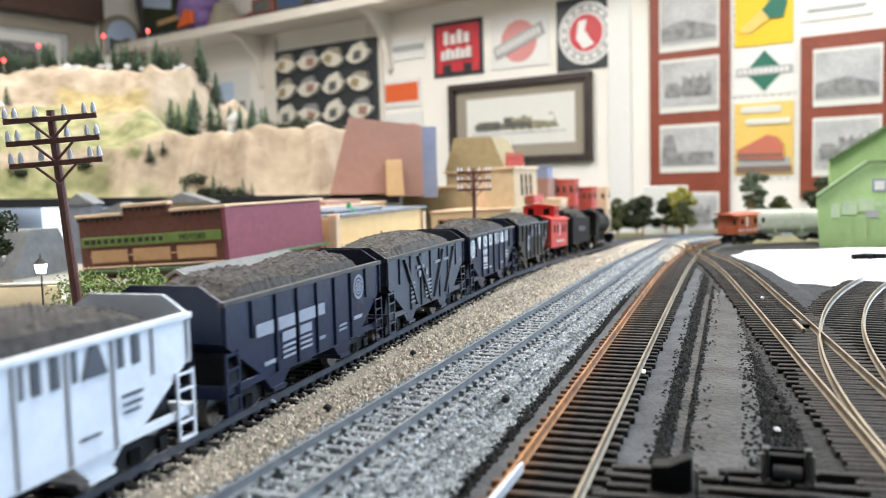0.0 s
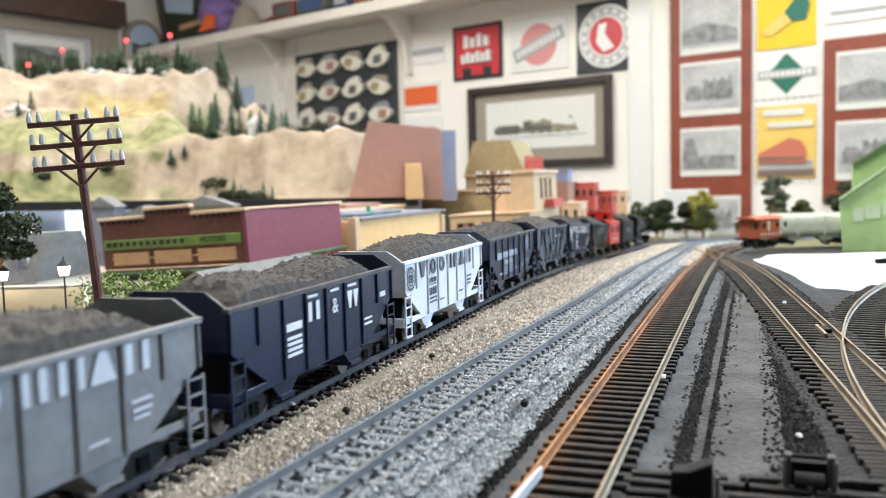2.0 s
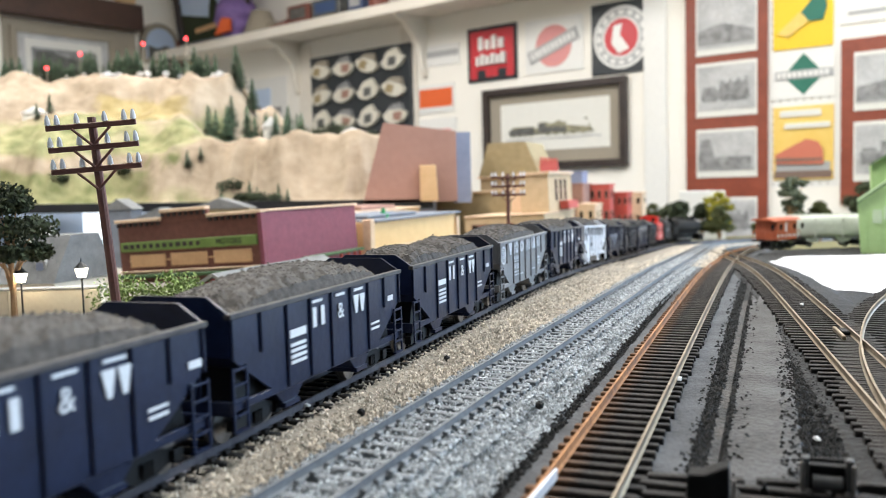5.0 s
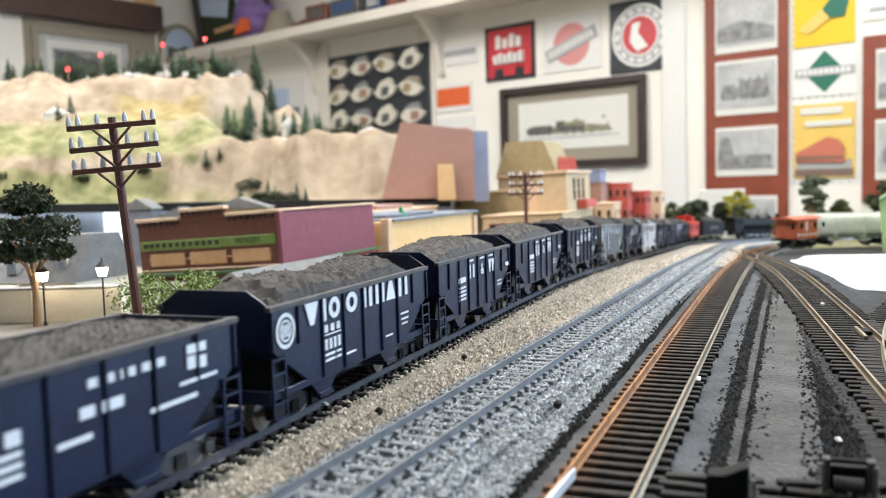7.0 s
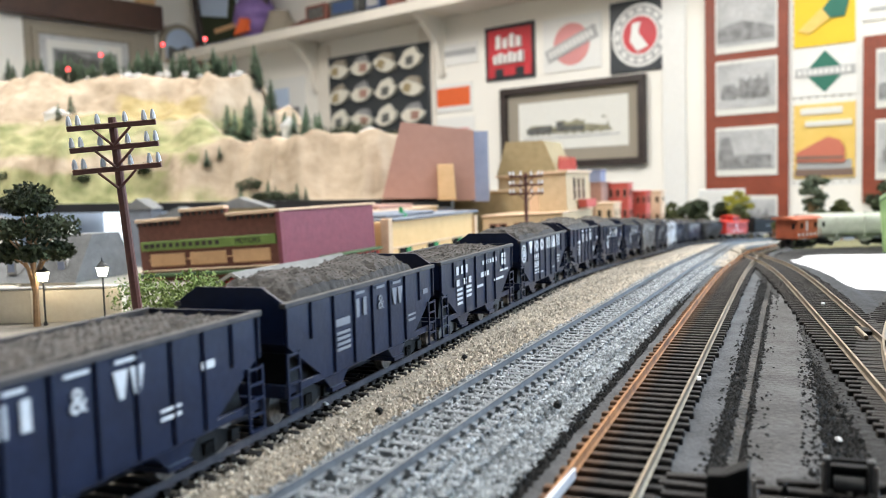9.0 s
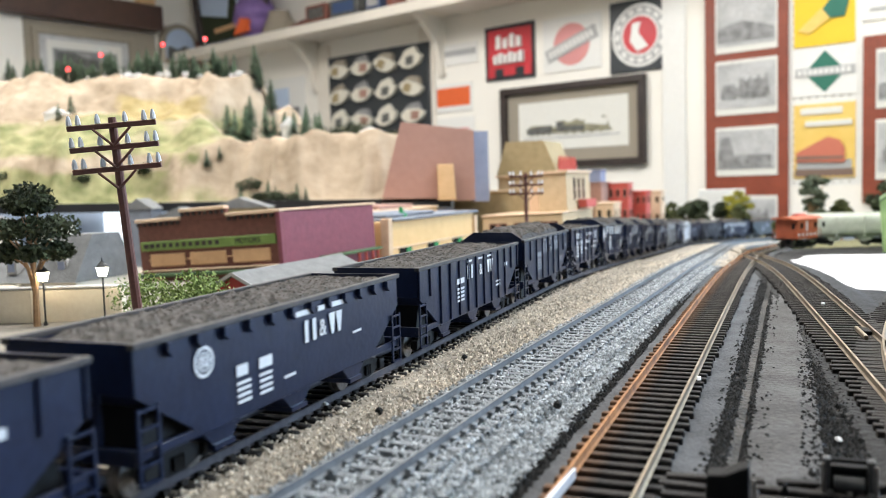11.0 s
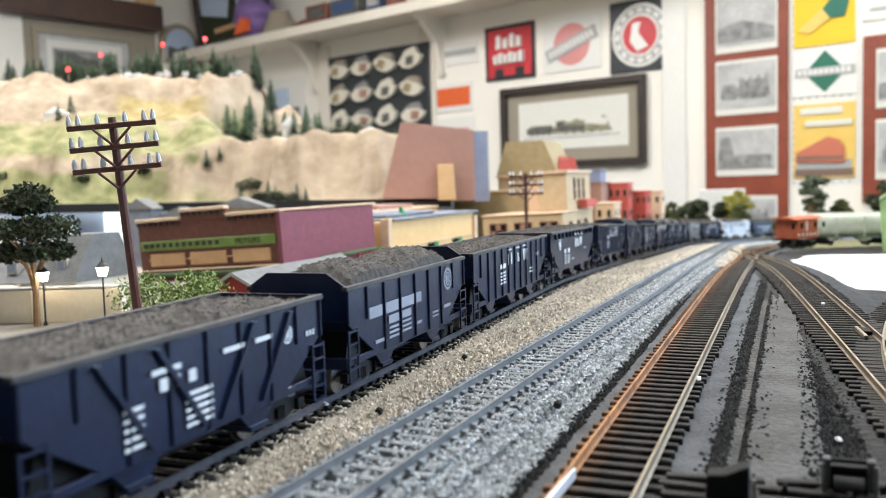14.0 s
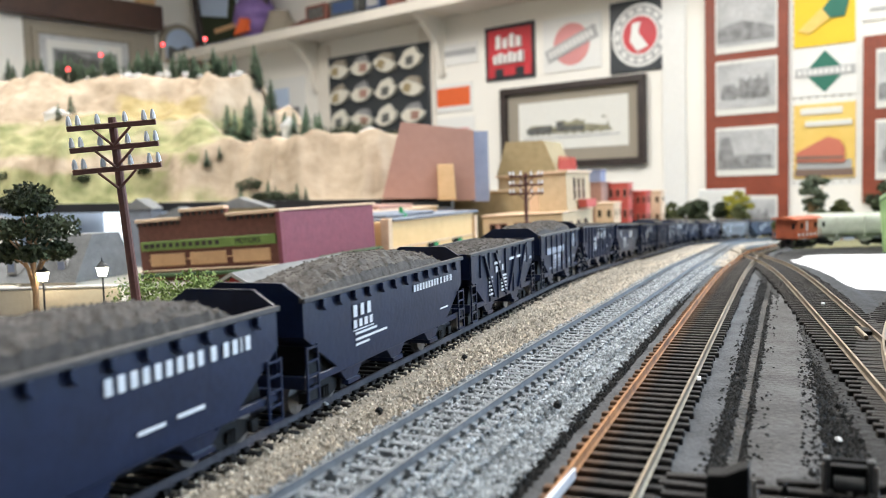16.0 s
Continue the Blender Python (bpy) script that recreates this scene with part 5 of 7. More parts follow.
def telegraph_pole(x, y, height, label, lean=0.0, turn=0.0):
    p = thing("telegraph_pole", label, "telegraph pole", pose(x, y, zg(y) - 0.006, 0, lean, turn), group="telegraph poles")
    part("pole", mesh(lambda bm: rod(bm, (0, 0, 0), (0, 0, height), 0.0022, 0.0017, 10), "pole", M["pole"]), p)
    arm_w = 0.0178
    for z in (height - 0.0035, height - 0.0125, height - 0.0215):
        arm = part("crossarm", shared("arm", lambda bm: box(bm, -arm_w, arm_w, -0.0009, 0.0009, -0.0011, 0.0011), "crossarm", M["pole"], 0.0003), p, at=pose(0, -0.0022, z))
        ins = shared("insulator", lambda bm: (rod(bm, (0, 0, 0.0008), (0, 0, 0.0015), 0.0005, seg=6), rod(bm, (0, 0, 0.0014), (0, 0, 0.0036), 0.00125, 0.00105, 8), rod(bm, (0, 0, 0.0036), (0, 0, 0.0054), 0.00105, 0.00045, 8)), "insulator", M["insulator"])
        for k in (-0.0168, -0.0132, -0.0055, 0.0055, 0.0132, 0.0168):
            part("insulator", ins, arm, at=pose(k, 0, 0))
        for s in (-1, 1):
            part("brace", shared(("polebrace", s), lambda bm: rod(bm, (s * 0.0075, -0.0012, -0.0011), (0, -0.0016, -0.0085), 0.0006, seg=6), "brace", M["pole"]), arm)
    return p


telegraph_pole(-0.1295, 0.36, 0.1062, "brown telegraph pole with three crossarms and white insulators", lean=-4.2, turn=10)
telegraph_pole(0.0865, 0.87, 0.0975, "brown telegraph pole with three crossarms beside the street", lean=0, turn=8)


# ---- far side of the layout ----
def gable_house(name, label, at, w, d, wall_h, peak, wall_mat, roof_mat):
    h = thing(name, label, "building", at)
    part("wall", mesh(lambda bm: prism(bm, [(0, 0), (w, 0), (w, wall_h), (w * 0.5, peak), (0, wall_h)], 0, d), "wall", wall_mat), h)
    for s in (0, 1):
        def roof(bm, s=s):
            e, t = 0.006, 0.003
            k = (peak - wall_h) / (w / 2)
            a = (-e, wall_h - e * k) if s == 0 else (w + e, wall_h - e * k)
            prism(bm, [a, (w / 2, peak), (w / 2, peak + t), (a[0], a[1] + t)], -e, d + e)
        part("roof", mesh(roof, "roof", roof_mat), h)
    return h


def green_mill():
    def profile_house(name, label, at, poly, d):
        h = thing(name, label, "building", at)
        part("wall", mesh(lambda bm: prism(bm, poly, 0, d), "wall", M["palegreen"]), h)
        top = poly[2:]
        for (x0, z0), (x1, z1) in zip(top, top[1:]):
            part("roof", mesh(lambda bm: prism(bm, [(x0, z0), (x1, z1), (x1, z1 + 0.0035), (x0, z0 + 0.0035)], -0.006, d + 0.006), "roof", M["greenroof"]), h)
        board = shared((name, "board"), lambda bm: box(bm, -0.0006, 0.0006, -0.0008, 0.0, 0.001, 0.058), "batten", M["palegreen"])
        for k in range(9):
            part("batten", board, h, at=pose(0.006 + 0.0155 * k, 0, 0))
        return h
    h = profile_house("green_mill", "pale green wooden mill building with a sloping roof", pose(0.5215, 1.0, zg(1.0) - 0.006, 0, 0, -27), [(0, 0), (0.16, 0), (0.16, 0.1), (0.052, 0.1), (-0.004, 0.059)], 0.1)
    x, z, q = 0.064, 0.074, 0.0075
    w = part("window", mesh(lambda bm: box(bm, x - q, x + q, -0.0016, 0.001, z - q, z + q), "window", M["bluewall"]), h)
    part("pane", mesh(lambda bm: box(bm, x - q * 0.72, x + q * 0.72, -0.0022, -0.0014, z - q * 0.72, z + q * 0.72), "pane", M["photo_white"]), w)
    part("door", mesh(lambda bm: box(bm, 0.078, 0.088, -0.001, 0.001, 0.002, 0.014), "door", M["dark_hole"]), h)
    faded = mat("faded_sign_paint", (0.5, 0.62, 0.42), (0.4, 0.5, 0.33), 0.7, scale=60, bump=0.05)
    for x0, x1, z0, z1, k in ((0.012, 0.022, 0.036, 0.052, 0), (0.024, 0.04, 0.040, 0.056, 0), (0.042, 0.058, 0.044, 0.058, 0), (0.06, 0.085, 0.05, 0.054, 0), (0.05, 0.064, 0.036, 0.045, 1), (0.068, 0.088, 0.042, 0.046, 0)):
        part("painted_bar", mesh(lambda bm: box(bm, x0, x1, -0.0012, 0.0004, z0, z1), "painted_bar", faded if not k else M["sign_grey"]), h)
    t = profile_house("green_mill_tower", "taller pale green mill tower with a window", pose(0.606, 1.13, zg(1.13) - 0.006, 0, 0, -27), [(0, 0), (0.2, 0), (0.2, 0.19), (0.12, 0.19), (-0.004, 0.112)], 0.1)
    part("window", mesh(lambda bm: box(bm, 0.066, 0.082, -0.0012, 0.001, 0.118, 0.136), "window", M["bluewall"]), t)


green_mill()


def plaster_patch():
    bm = bmesh.new()
    rnd = random.Random(5)
    cx, cy = 0.465, 0.665
    ring = []
    n = 90
    for i in range(n):
        a = 6.2832 * i / n
        r = 1 + 0.16 * noise.noise(Vector((math.cos(a) * 3, math.sin(a) * 3, 1))) + 0.07 * noise.noise(Vector((math.cos(a) * 9, math.sin(a) * 9, 4)))
        u, v = math.copysign(abs(math.cos(a)) ** 0.7, math.cos(a)) * 0.175 * r, math.copysign(abs(math.sin(a)) ** 0.7, math.sin(a)) * 0.26 * r
        ring.append((cx + u * 0.97 + v * 0.26, cy + v * 0.97 - u * 0.26))
    lo = [bm.verts.new((x, y, zg(y) - 0.0066)) for x, y in ring]
    hi = [bm.verts.new((x, y, zg(y) - 0.0048)) for x, y in [(cx + (x - cx) * 0.97, cy + (y - cy) * 0.97) for x, y in ring]]
    mid = bm.verts.new((cx, cy, zg(cy) - 0.004))
    for i in range(n):
        j = (i + 1) % n
        bm.faces.new((lo[i], lo[j], hi[j], hi[i]))
        bm.faces.new((hi[i], hi[j], mid))
    thing("plaster_patch", "rough white plaster patch laid on the board", "plaster", pose(0, 0, 0), me=finish(bm, "plaster_patch", M["plaster"]))


plaster_patch()

oc = caboose("orange_car", "weathered orange caboose standing on a siding", cupola=False, length=0.056, kind_group="parked cars")
oc.matrix_basis = pose(0.446, 1.065, zg(1.065), 0, 0, 30)


def pale_hopper():
    c = thing("covered_hopper", "pale grey-white covered hopper with a rounded body", "freight car", pose(0.545, 1.14, zg(1.14), 0, 0, -10), group="parked cars")
    def body(bm):
        poly = [(0.0175 * math.copysign(abs(math.cos(a)) ** 0.45, math.cos(a)), 0.0265 + 0.0155 * math.copysign(abs(math.sin(a)) ** 0.6, math.sin(a))) for a in [6.2832 * (i + 0.5) / 24 for i in range(24)]]
        prism(bm, poly, -0.05, 0.05, axis="x")
    part("body", mesh(body, "body", M["palecar"], 0.0, False), c)
    part("roof_walk", mesh(lambda bm: box(bm, -0.05, 0.05, -0.004, 0.004, 0.0422, 0.0435), "roof_walk", M["palecar"]), c)
    for x in (-0.02, 0.02):
        part("hopper_bay", mesh(lambda bm, x=x: prism(bm, [(x - 0.016, 0.018), (x + 0.016, 0.018), (x + 0.005, 0.006), (x - 0.005, 0.006)], -0.013, 0.013), "hopper_bay", M["palecar"]), c)
    for x in (-0.05, -0.018, 0.017, 0.0485):
        part("rib", mesh(lambda bm, x=x: box(bm, x, x + 0.0015, -0.018, 0.018, 0.012, 0.040), "rib", M["palecar"]), c)
    for s in (-1, 1):
        truck(c, s * 0.034)


pale_hopper()


# ---- pictures and signs on the wall ----
def flat(bm, x0, x1, z0, z1, y0, y1):
    box(bm, x0, x1, -y1, -y0, z0, z1)


def picture(name, label, s0, s1, z0, z1, frame_w, frame_mat, layers, depth=0.02, tilt=0.0, cat="picture"):
    """A framed or bare picture; layers: (material, x0, x1, z0, z1) as shares of the opening, each a little prouder."""
    w, t = s0 - s1, z1 - z0
    h = thing(name, label, cat, WALL @ pose(-s0, 0, z0, 0, tilt, 0))
    if frame_w:
        for a in ((0, w, 0, frame_w), (0, w, t - frame_w, t), (0, frame_w, frame_w, t - frame_w), (w - frame_w, w, frame_w, t - frame_w)):
            part("frame", mesh(lambda bm: flat(bm, a[0], a[1], a[2], a[3], 0.002, depth), "frame", frame_mat, 0.002), h)
    iw, it = w - 2 * frame_w, t - 2 * frame_w
    for k, (m, x0, x1, a0, a1) in enumerate(layers):
        part("print", mesh(lambda bm: flat(bm, frame_w + iw * x0, frame_w + iw * x1, frame_w + it * a0, frame_w + it * a1, 0.001, 0.006 + 0.0015 * k), "print", M[m]), h)
    return h


def loco_print(u0=0.2, u1=0.8, m1="photo_grey", m2="photo_dark"):
    return [(m1, u0, u1, 0.34, 0.5), (m2, u0 + 0.02, (u0 + u1) / 2, 0.36, 0.58), (m1, (u0 + u1) / 2, u1 - 0.03, 0.4, 0.62), (m2, u0, u1, 0.31, 0.35)]


picture("framed_print", "large dark-framed train print with taupe mount", 1.035, 0.366, 0.125, 0.465, 0.028, M["frame_dark"],
        [("mount", 0, 1, 0, 1), ("photo_white", 0.09, 0.92, 0.17, 0.86), ("photo_pale", 0.13, 0.86, 0.325, 0.35)], depth=0.03)


ENGINE = [(0, 0.1), (0, 0.42), (0.04, 0.46), (0.04, 0.56), (0.1, 0.58), (0.3, 0.56), (0.32, 0.44), (0.36, 0.44), (0.37, 0.72), (0.35, 0.76), (0.47, 0.78), (0.48, 0.66), (0.55, 0.7), (0.58, 0.82), (0.62, 0.82), (0.63, 0.7), (0.72, 0.72), (0.74, 0.84), (0.78, 0.84), (0.79, 0.7), (0.88, 0.7), (0.885, 0.88), (0.925, 0.88), (0.93, 0.66), (0.95, 0.6), (0.96, 0.3), (1.0, 0.08)]


def engine(bm, x0, z0, w, t, y0, y1):
    """The outline of a steam engine and tender, with wheels, as a thin printed shape."""
    prism(bm, [(x0 + u * w, z0 + v * t) for u, v in ENGINE], -y1, -y0)
    for k, (u, r) in enumerate(((0.06, 0.09), (0.13, 0.09), (0.2, 0.09), (0.27, 0.09), (0.47, 0.16), (0.57, 0.16), (0.67, 0.16), (0.77, 0.16), (0.88, 0.1))):
        rod(bm, (x0 + u * w, -y0, z0 + r * t), (x0 + u * w, -y1 - 0.0004, z0 + r * t), r * t, seg=14)


fp = bpy.data.objects["framed_print"]
part("printed_engine", mesh(lambda bm: engine(bm, 0.125, 0.135, 0.40, 0.07, 0.008, 0.0112), "printed_engine", M["print_olive"]), fp)
part("printed_shade", mesh(lambda bm: (prism(bm, [(0.128, 0.142), (0.25, 0.142), (0.25, 0.163), (0.24, 0.174), (0.128, 0.165)], -0.0122, -0.0105), prism(bm, [(0.268, 0.146), (0.40, 0.146), (0.40, 0.166), (0.31, 0.168), (0.30, 0.186), (0.27, 0.184)], -0.0122, -0.0105)), "printed_shade", M["photo_dark"]), fp)
part("printed_steam", mesh(lambda bm: prism(bm, [(0.40, 0.172), (0.50, 0.160), (0.51, 0.185), (0.46, 0.196), (0.41, 0.192)], -0.0128, -0.0105), "printed_steam", M["photo_white"]), fp)


def photo_column(s0, s1, z0, z1, photos, label):
    h = thing("photo_column", label, "picture frame", WALL @ pose(-s0, 0, 0))
    w = s0 - s1
    part("backboard", mesh(lambda bm: flat(bm, 0, w, z0, z1, 0.002, 0.016), "backboard", M["redwood"], 0.002), h)
    for k, (a, b) in enumerate(photos):
        x0, x1 = 0.04, w - 0.033
        p = part("photo", mesh(lambda bm: flat(bm, x0, x1, a, b, 0.014, 0.019), "photo", M["photo_white"]), h)
        part("print", mesh(lambda bm: flat(bm, x0 + 0.006, x1 - 0.006, a + 0.022, b - 0.012, 0.015, 0.0205), "print", M["photo_pale"]), p)
        t = b - a
        def dark(bm, k=k, a=a, t=t):
            lx = x1 - x0
            if k % 3 == 1:
                engine(bm, x0 + 0.02, a + 0.27 * t, lx - 0.04, t * 0.5, 0.016, 0.0214)
            elif k % 3 == 2:
                flat(bm, x0 + 0.008, x1 - 0.02, a + 0.16 * t, a + 0.42 * t, 0.016, 0.0215)
                prism(bm, [(x0 + 0.008, a + 0.4 * t), (x0 + 0.07, a + 0.4 * t), (x0 + 0.05, a + 0.8 * t), (x0 + 0.02, a + 0.78 * t)], -0.0214, -0.016)
            else:
                prism(bm, [(x0 + 0.008, a + 0.16 * t), (x1 - 0.01, a + 0.16 * t), (x1 - 0.01, a + 0.35 * t), (x0 + 0.1, a + 0.5 * t), (x0 + 0.008, a + 0.4 * t)], -0.0215, -0.016)
        part("dark_shape", mesh(dark, "dark_shape", M["photo_grey"]), p)
    return h


PH = [(0.50, 0.713), (0.284, 0.473), (0.07, 0.241), (0.75, 0.96), (-0.16, 0.0)]
photo_column(0.134, -0.155, -0.25, 1.05, PH, "red-stained wooden panel holding a column of railway photographs")
photo_column(-0.388, -0.665, -0.03, 0.50, [(0.27, 0.455), (0.045, 0.235)], "red-stained wooden panel with two railway photographs")

picture("red_sign", "red and black shield-shaped railway sign with white bars", 1.12, 0.865, 0.505, 0.735, 0, None,
        [("sign_black", 0, 1, 0, 1), ("sign_red", 0.06, 0.94, 0.22, 0.93), ("sign_red", 0.06, 0.2, 0.06, 0.25), ("sign_red", 0.38, 0.62, 0.08, 0.25), ("sign_red", 0.8, 0.94, 0.06, 0.25),
         *[("sign_white", 0.24 + 0.14 * k, 0.33 + 0.14 * k, 0.58, 0.82 - 0.06 * (k % 2)) for k in range(4)], *[("sign_white", 0.2 + 0.105 * k, 0.27 + 0.105 * k, 0.3, 0.46 + 0.04 * (k % 2)) for k in range(6)]], cat="sign")


def disc(bm, cx, cz, r, y, n=40, r0=0.0):
    rod(bm, (cx, -y, cz), (cx, -y - 0.0015, cz), r, seg=n)


def round_sign():
    w, t = 0.258, 0.27
    h = thing("round_emblem_sign", "black square sign with a white ring and red disc", "sign", WALL @ pose(-0.518, 0, 0.475))
    part("plate", mesh(lambda bm: flat(bm, 0, w, 0, t, 0.002, 0.008), "plate", M["sign_black"], 0.002), h)
    part("ring", mesh(lambda bm: disc(bm, w / 2, t / 2, 0.118, 0.008), "ring", M["sign_white"]), h)
    part("ring_band", mesh(lambda bm: disc(bm, w / 2, t / 2, 0.108, 0.0092), "ring_band", M["sign_grey"]), h)
    part("inner_ring", mesh(lambda bm: disc(bm, w / 2, t / 2, 0.078, 0.0104), "inner_ring", M["sign_white"]), h)
    part("red_disc", mesh(lambda bm: disc(bm, w / 2, t / 2, 0.07, 0.0116), "red_disc", M["sign_red"]), h)
    def goat(bm):
        prism(bm, [(w / 2 - 0.03, t / 2 + 0.045), (w / 2 + 0.005, t / 2 + 0.05), (w / 2 - 0.005, t / 2 + 0.01), (w / 2 + 0.035, t / 2 - 0.045), (w / 2 - 0.01, t / 2 - 0.06), (w / 2 - 0.04, t / 2 - 0.02)], -0.0146, -0.0128)
    part("white_shape", mesh(goat, "white_shape", M["sign_white"]), h)
    def band(bm):
        for k in range(16):
            a = 6.2832 * k / 16
            box(bm, -0.011, 0.011, -0.0118, -0.0104, 0.086, 0.102, Matrix.Translation((w / 2, 0, t / 2)) @ Matrix.Rotation(a, 4, "Y"))
    part("lettering_band", mesh(band, "lettering_band", M["sign_white"]), h)


round_sign()


def slanted_sign():
    h = thing("white_sign", "white sign with a pink disc and slanted grey bar", "sign", WALL @ pose(-0.825, 0, 0.51))
    part("plate", mesh(lambda bm: flat(bm, 0, 0.27, 0, 0.215, 0.002, 0.006), "plate", M["sign_white"], 0.002), h)
    part("disc", mesh(lambda bm: disc(bm, 0.135, 0.105, 0.083, 0.006), "disc", M["sign_pink"]), h)
    m = Matrix.Translation((0.135, 0, 0.105)) @ Matrix.Rotation(radians(-20), 4, "Y")
    part("bar", mesh(lambda bm: box(bm, -0.122, 0.122, -0.010, -0.007, -0.026, 0.026, m), "bar", M["sign_grey"]), h)
    def bars_(bm):
        for k in range(11):
            box(bm, -0.108 + k * 0.02, -0.096 + k * 0.02, -0.0115, -0.009, -0.014, 0.014, m)
    part("lettering_band", mesh(bars_, "lettering_band", M["sign_white"]), h)


slanted_sign()
picture("yellow_sign", "yellow sign with a green slanted shape", -0.172, -0.362, 0.49, 0.72, 0, None, [("sign_yellow", 0, 1, 0, 1)], cat="sign")
h = thing("sign_shape", "green and white slanted emblem plate on the yellow sign", "sign", WALL @ pose(-(-0.172), -0.008, 0.49))
part("green_shape", mesh(lambda bm: prism(bm, [(0.09, 0.115), (0.155, 0.19), (0.172, 0.13), (0.16, 0.085), (0.115, 0.085)], -0.004, -0.001), "green_shape", M["sign_green"]), h)
part("pale_shape", mesh(lambda bm: prism(bm, [(0.015, 0.055), (0.09, 0.12), (0.115, 0.085), (0.05, 0.04)], -0.004, -0.001), "pale_shape", M["poster_yellow"]), h)


def diamond_sign():
    h = thing("diamond_sign", "white sheet with a dark green diamond and pale bar", "sign", WALL @ pose(-(-0.165), 0, 0.325))
    part("sheet", mesh(lambda bm: flat(bm, 0, 0.205, 0, 0.155, 0.001, 0.004), "sheet", M["sign_white"]), h)
    part("diamond", mesh(lambda bm: prism(bm, [(0.04, 0.078), (0.105, 0.148), (0.17, 0.078), (0.105, 0.012)], -0.006, -0.003), "diamond", M["sign_green"]), h)
    part("bar", mesh(lambda bm: flat(bm, 0.012, 0.198, 0.066, 0.094, 0.004, 0.0075), "bar", M["sign_grey"]), h)
    part("lettering_band", mesh(lambda bm: [flat(bm, 0.02 + k * 0.017, 0.031 + k * 0.017, 0.072, 0.088, 0.005, 0.0085) for k in range(10)], "lettering_band", M["sign_white"]), h)


diamond_sign()


def pegboard():
    h = thing("pegboard", "white perforated hardboard behind the small signs", "pegboard", WALL @ pose(0.157, 0, 0))
    w, z0, z1, step = 0.228, 0.03, 1.05, 0.0254
    part("board", mesh(lambda bm: flat(bm, 0, w, z0, z1, 0.0002, 0.0009), "board", M["sign_white"]), h)
    vs, fs = [], []
    for i in range(int(w / step)):
        for j in range(int((z1 - z0) / step)):
            k = len(vs)
            vs += [(0.012 + i * step + 0.0034 * math.cos(1.0472 * q), -0.0011, z0 + 0.012 + j * step + 0.0034 * math.sin(1.0472 * q)) for q in range(6)]
            fs.append(tuple(range(k, k + 6)))
    me = bpy.data.meshes.new("hole")
    me.from_pydata(vs, [], fs)
    me.materials.append(M["mount"])
    tagged(part("hole", me, h), kind="stuff")


pegboard()
picture("train_poster", "yellow poster showing a red streamlined train", -0.172, -0.365, 0.055, 0.30, 0, None,
        [("poster_yellow", 0, 1, 0, 1), ("poster_brown", 0.02, 0.98, 0.02, 0.12), ("sign_grey", 0.05, 0.95, 0.12, 0.24), ("photo_white", 0.12, 0.8, 0.86, 0.95), ("photo_white", 0.2, 0.95, 0.7, 0.77)], cat="poster")
h = thing("poster_train", "red streamlined engine cut-out printed on a yellow poster", "poster", WALL @ pose(-(-0.172), -0.012, 0.055))
part("engine", mesh(lambda bm: prism(bm, [(0.01, 0.055), (0.165, 0.05), (0.162, 0.10), (0.145, 0.125), (0.11, 0.135), (0.01, 0.085)], -0.004, -0.0015), "engine", M["poster_red"]), h)
part("stripe", mesh(lambda bm: prism(bm, [(0.01, 0.062), (0.16, 0.062), (0.16, 0.07), (0.01, 0.074)], -0.0055, -0.003), "stripe", M["poster_brown"]), h)
picture("small_plate", "narrow oval-lettered grey sign", 1.395, 1.165, 0.60, 0.69, 0, None, [("sign_white", 0, 1, 0, 1), ("sign_grey", 0.04, 0.97, 0.42, 0.72)], cat="sign")
picture("orange_sign", "small white card with an orange panel", 1.405, 1.2, 0.395, 0.52, 0, None, [("sign_white", 0, 1, 0, 1), ("sign_orange", 0.03, 0.95, 0.2, 0.85)], cat="sign")
picture("paper_card", "white card with a small pink print", 1.405, 1.19, 0.17, 0.37, 0, None, [("sign_white", 0, 1, 0, 1), ("sign_pink", 0.2, 0.85, 0.55, 0.75)], cat="sign")
picture("white_notice", "white sheet with a small red mark", -0.385, -0.60, 0.55, 0.78, 0, None, [("sign_white", 0, 1, 0, 1), ("sign_pink", 0.45, 0.75, 0.5, 0.7), ("sign_grey", 0.1, 0.9, 0.12, 0.16)], cat="sign")
board = thing("white_board", "bright white board standing behind the far trees", "board", pose(0.672, 2.22, zg(2.22) - 0.006, 0, 0, -18))
part("panel", mesh(lambda bm: box(bm, 0, 0.115, 0, 0.006, 0, 0.13), "panel", M["sign_white"], 0.001), board)


def shelf():
    sh = thing("wall_shelf", "long cream painted wall shelf on brackets", "shelf", WALL)
    part("board", mesh(lambda bm: box(bm, -3.08, -0.25, -0.26, 0, 0.815, 0.84), "board", M["shelfpaint"], 0.003), sh)
    part("front_edge", mesh(lambda bm: box(bm, -3.08, -0.25, -0.272, -0.26, 0.80, 0.845), "front_edge", M["shelfpaint"], 0.003), sh)
    for x in (-2.2, -1.36):
        part("bracket", mesh(lambda bm, x=x: prism(bm, [(-0.24, 0.815), (0, 0.815), (0, 0.56), (-0.03, 0.56), (-0.06, 0.7), (-0.15, 0.78)], x - 0.012, x + 0.012, axis="x"), "bracket", M["shelfpaint"]), sh)


shelf()


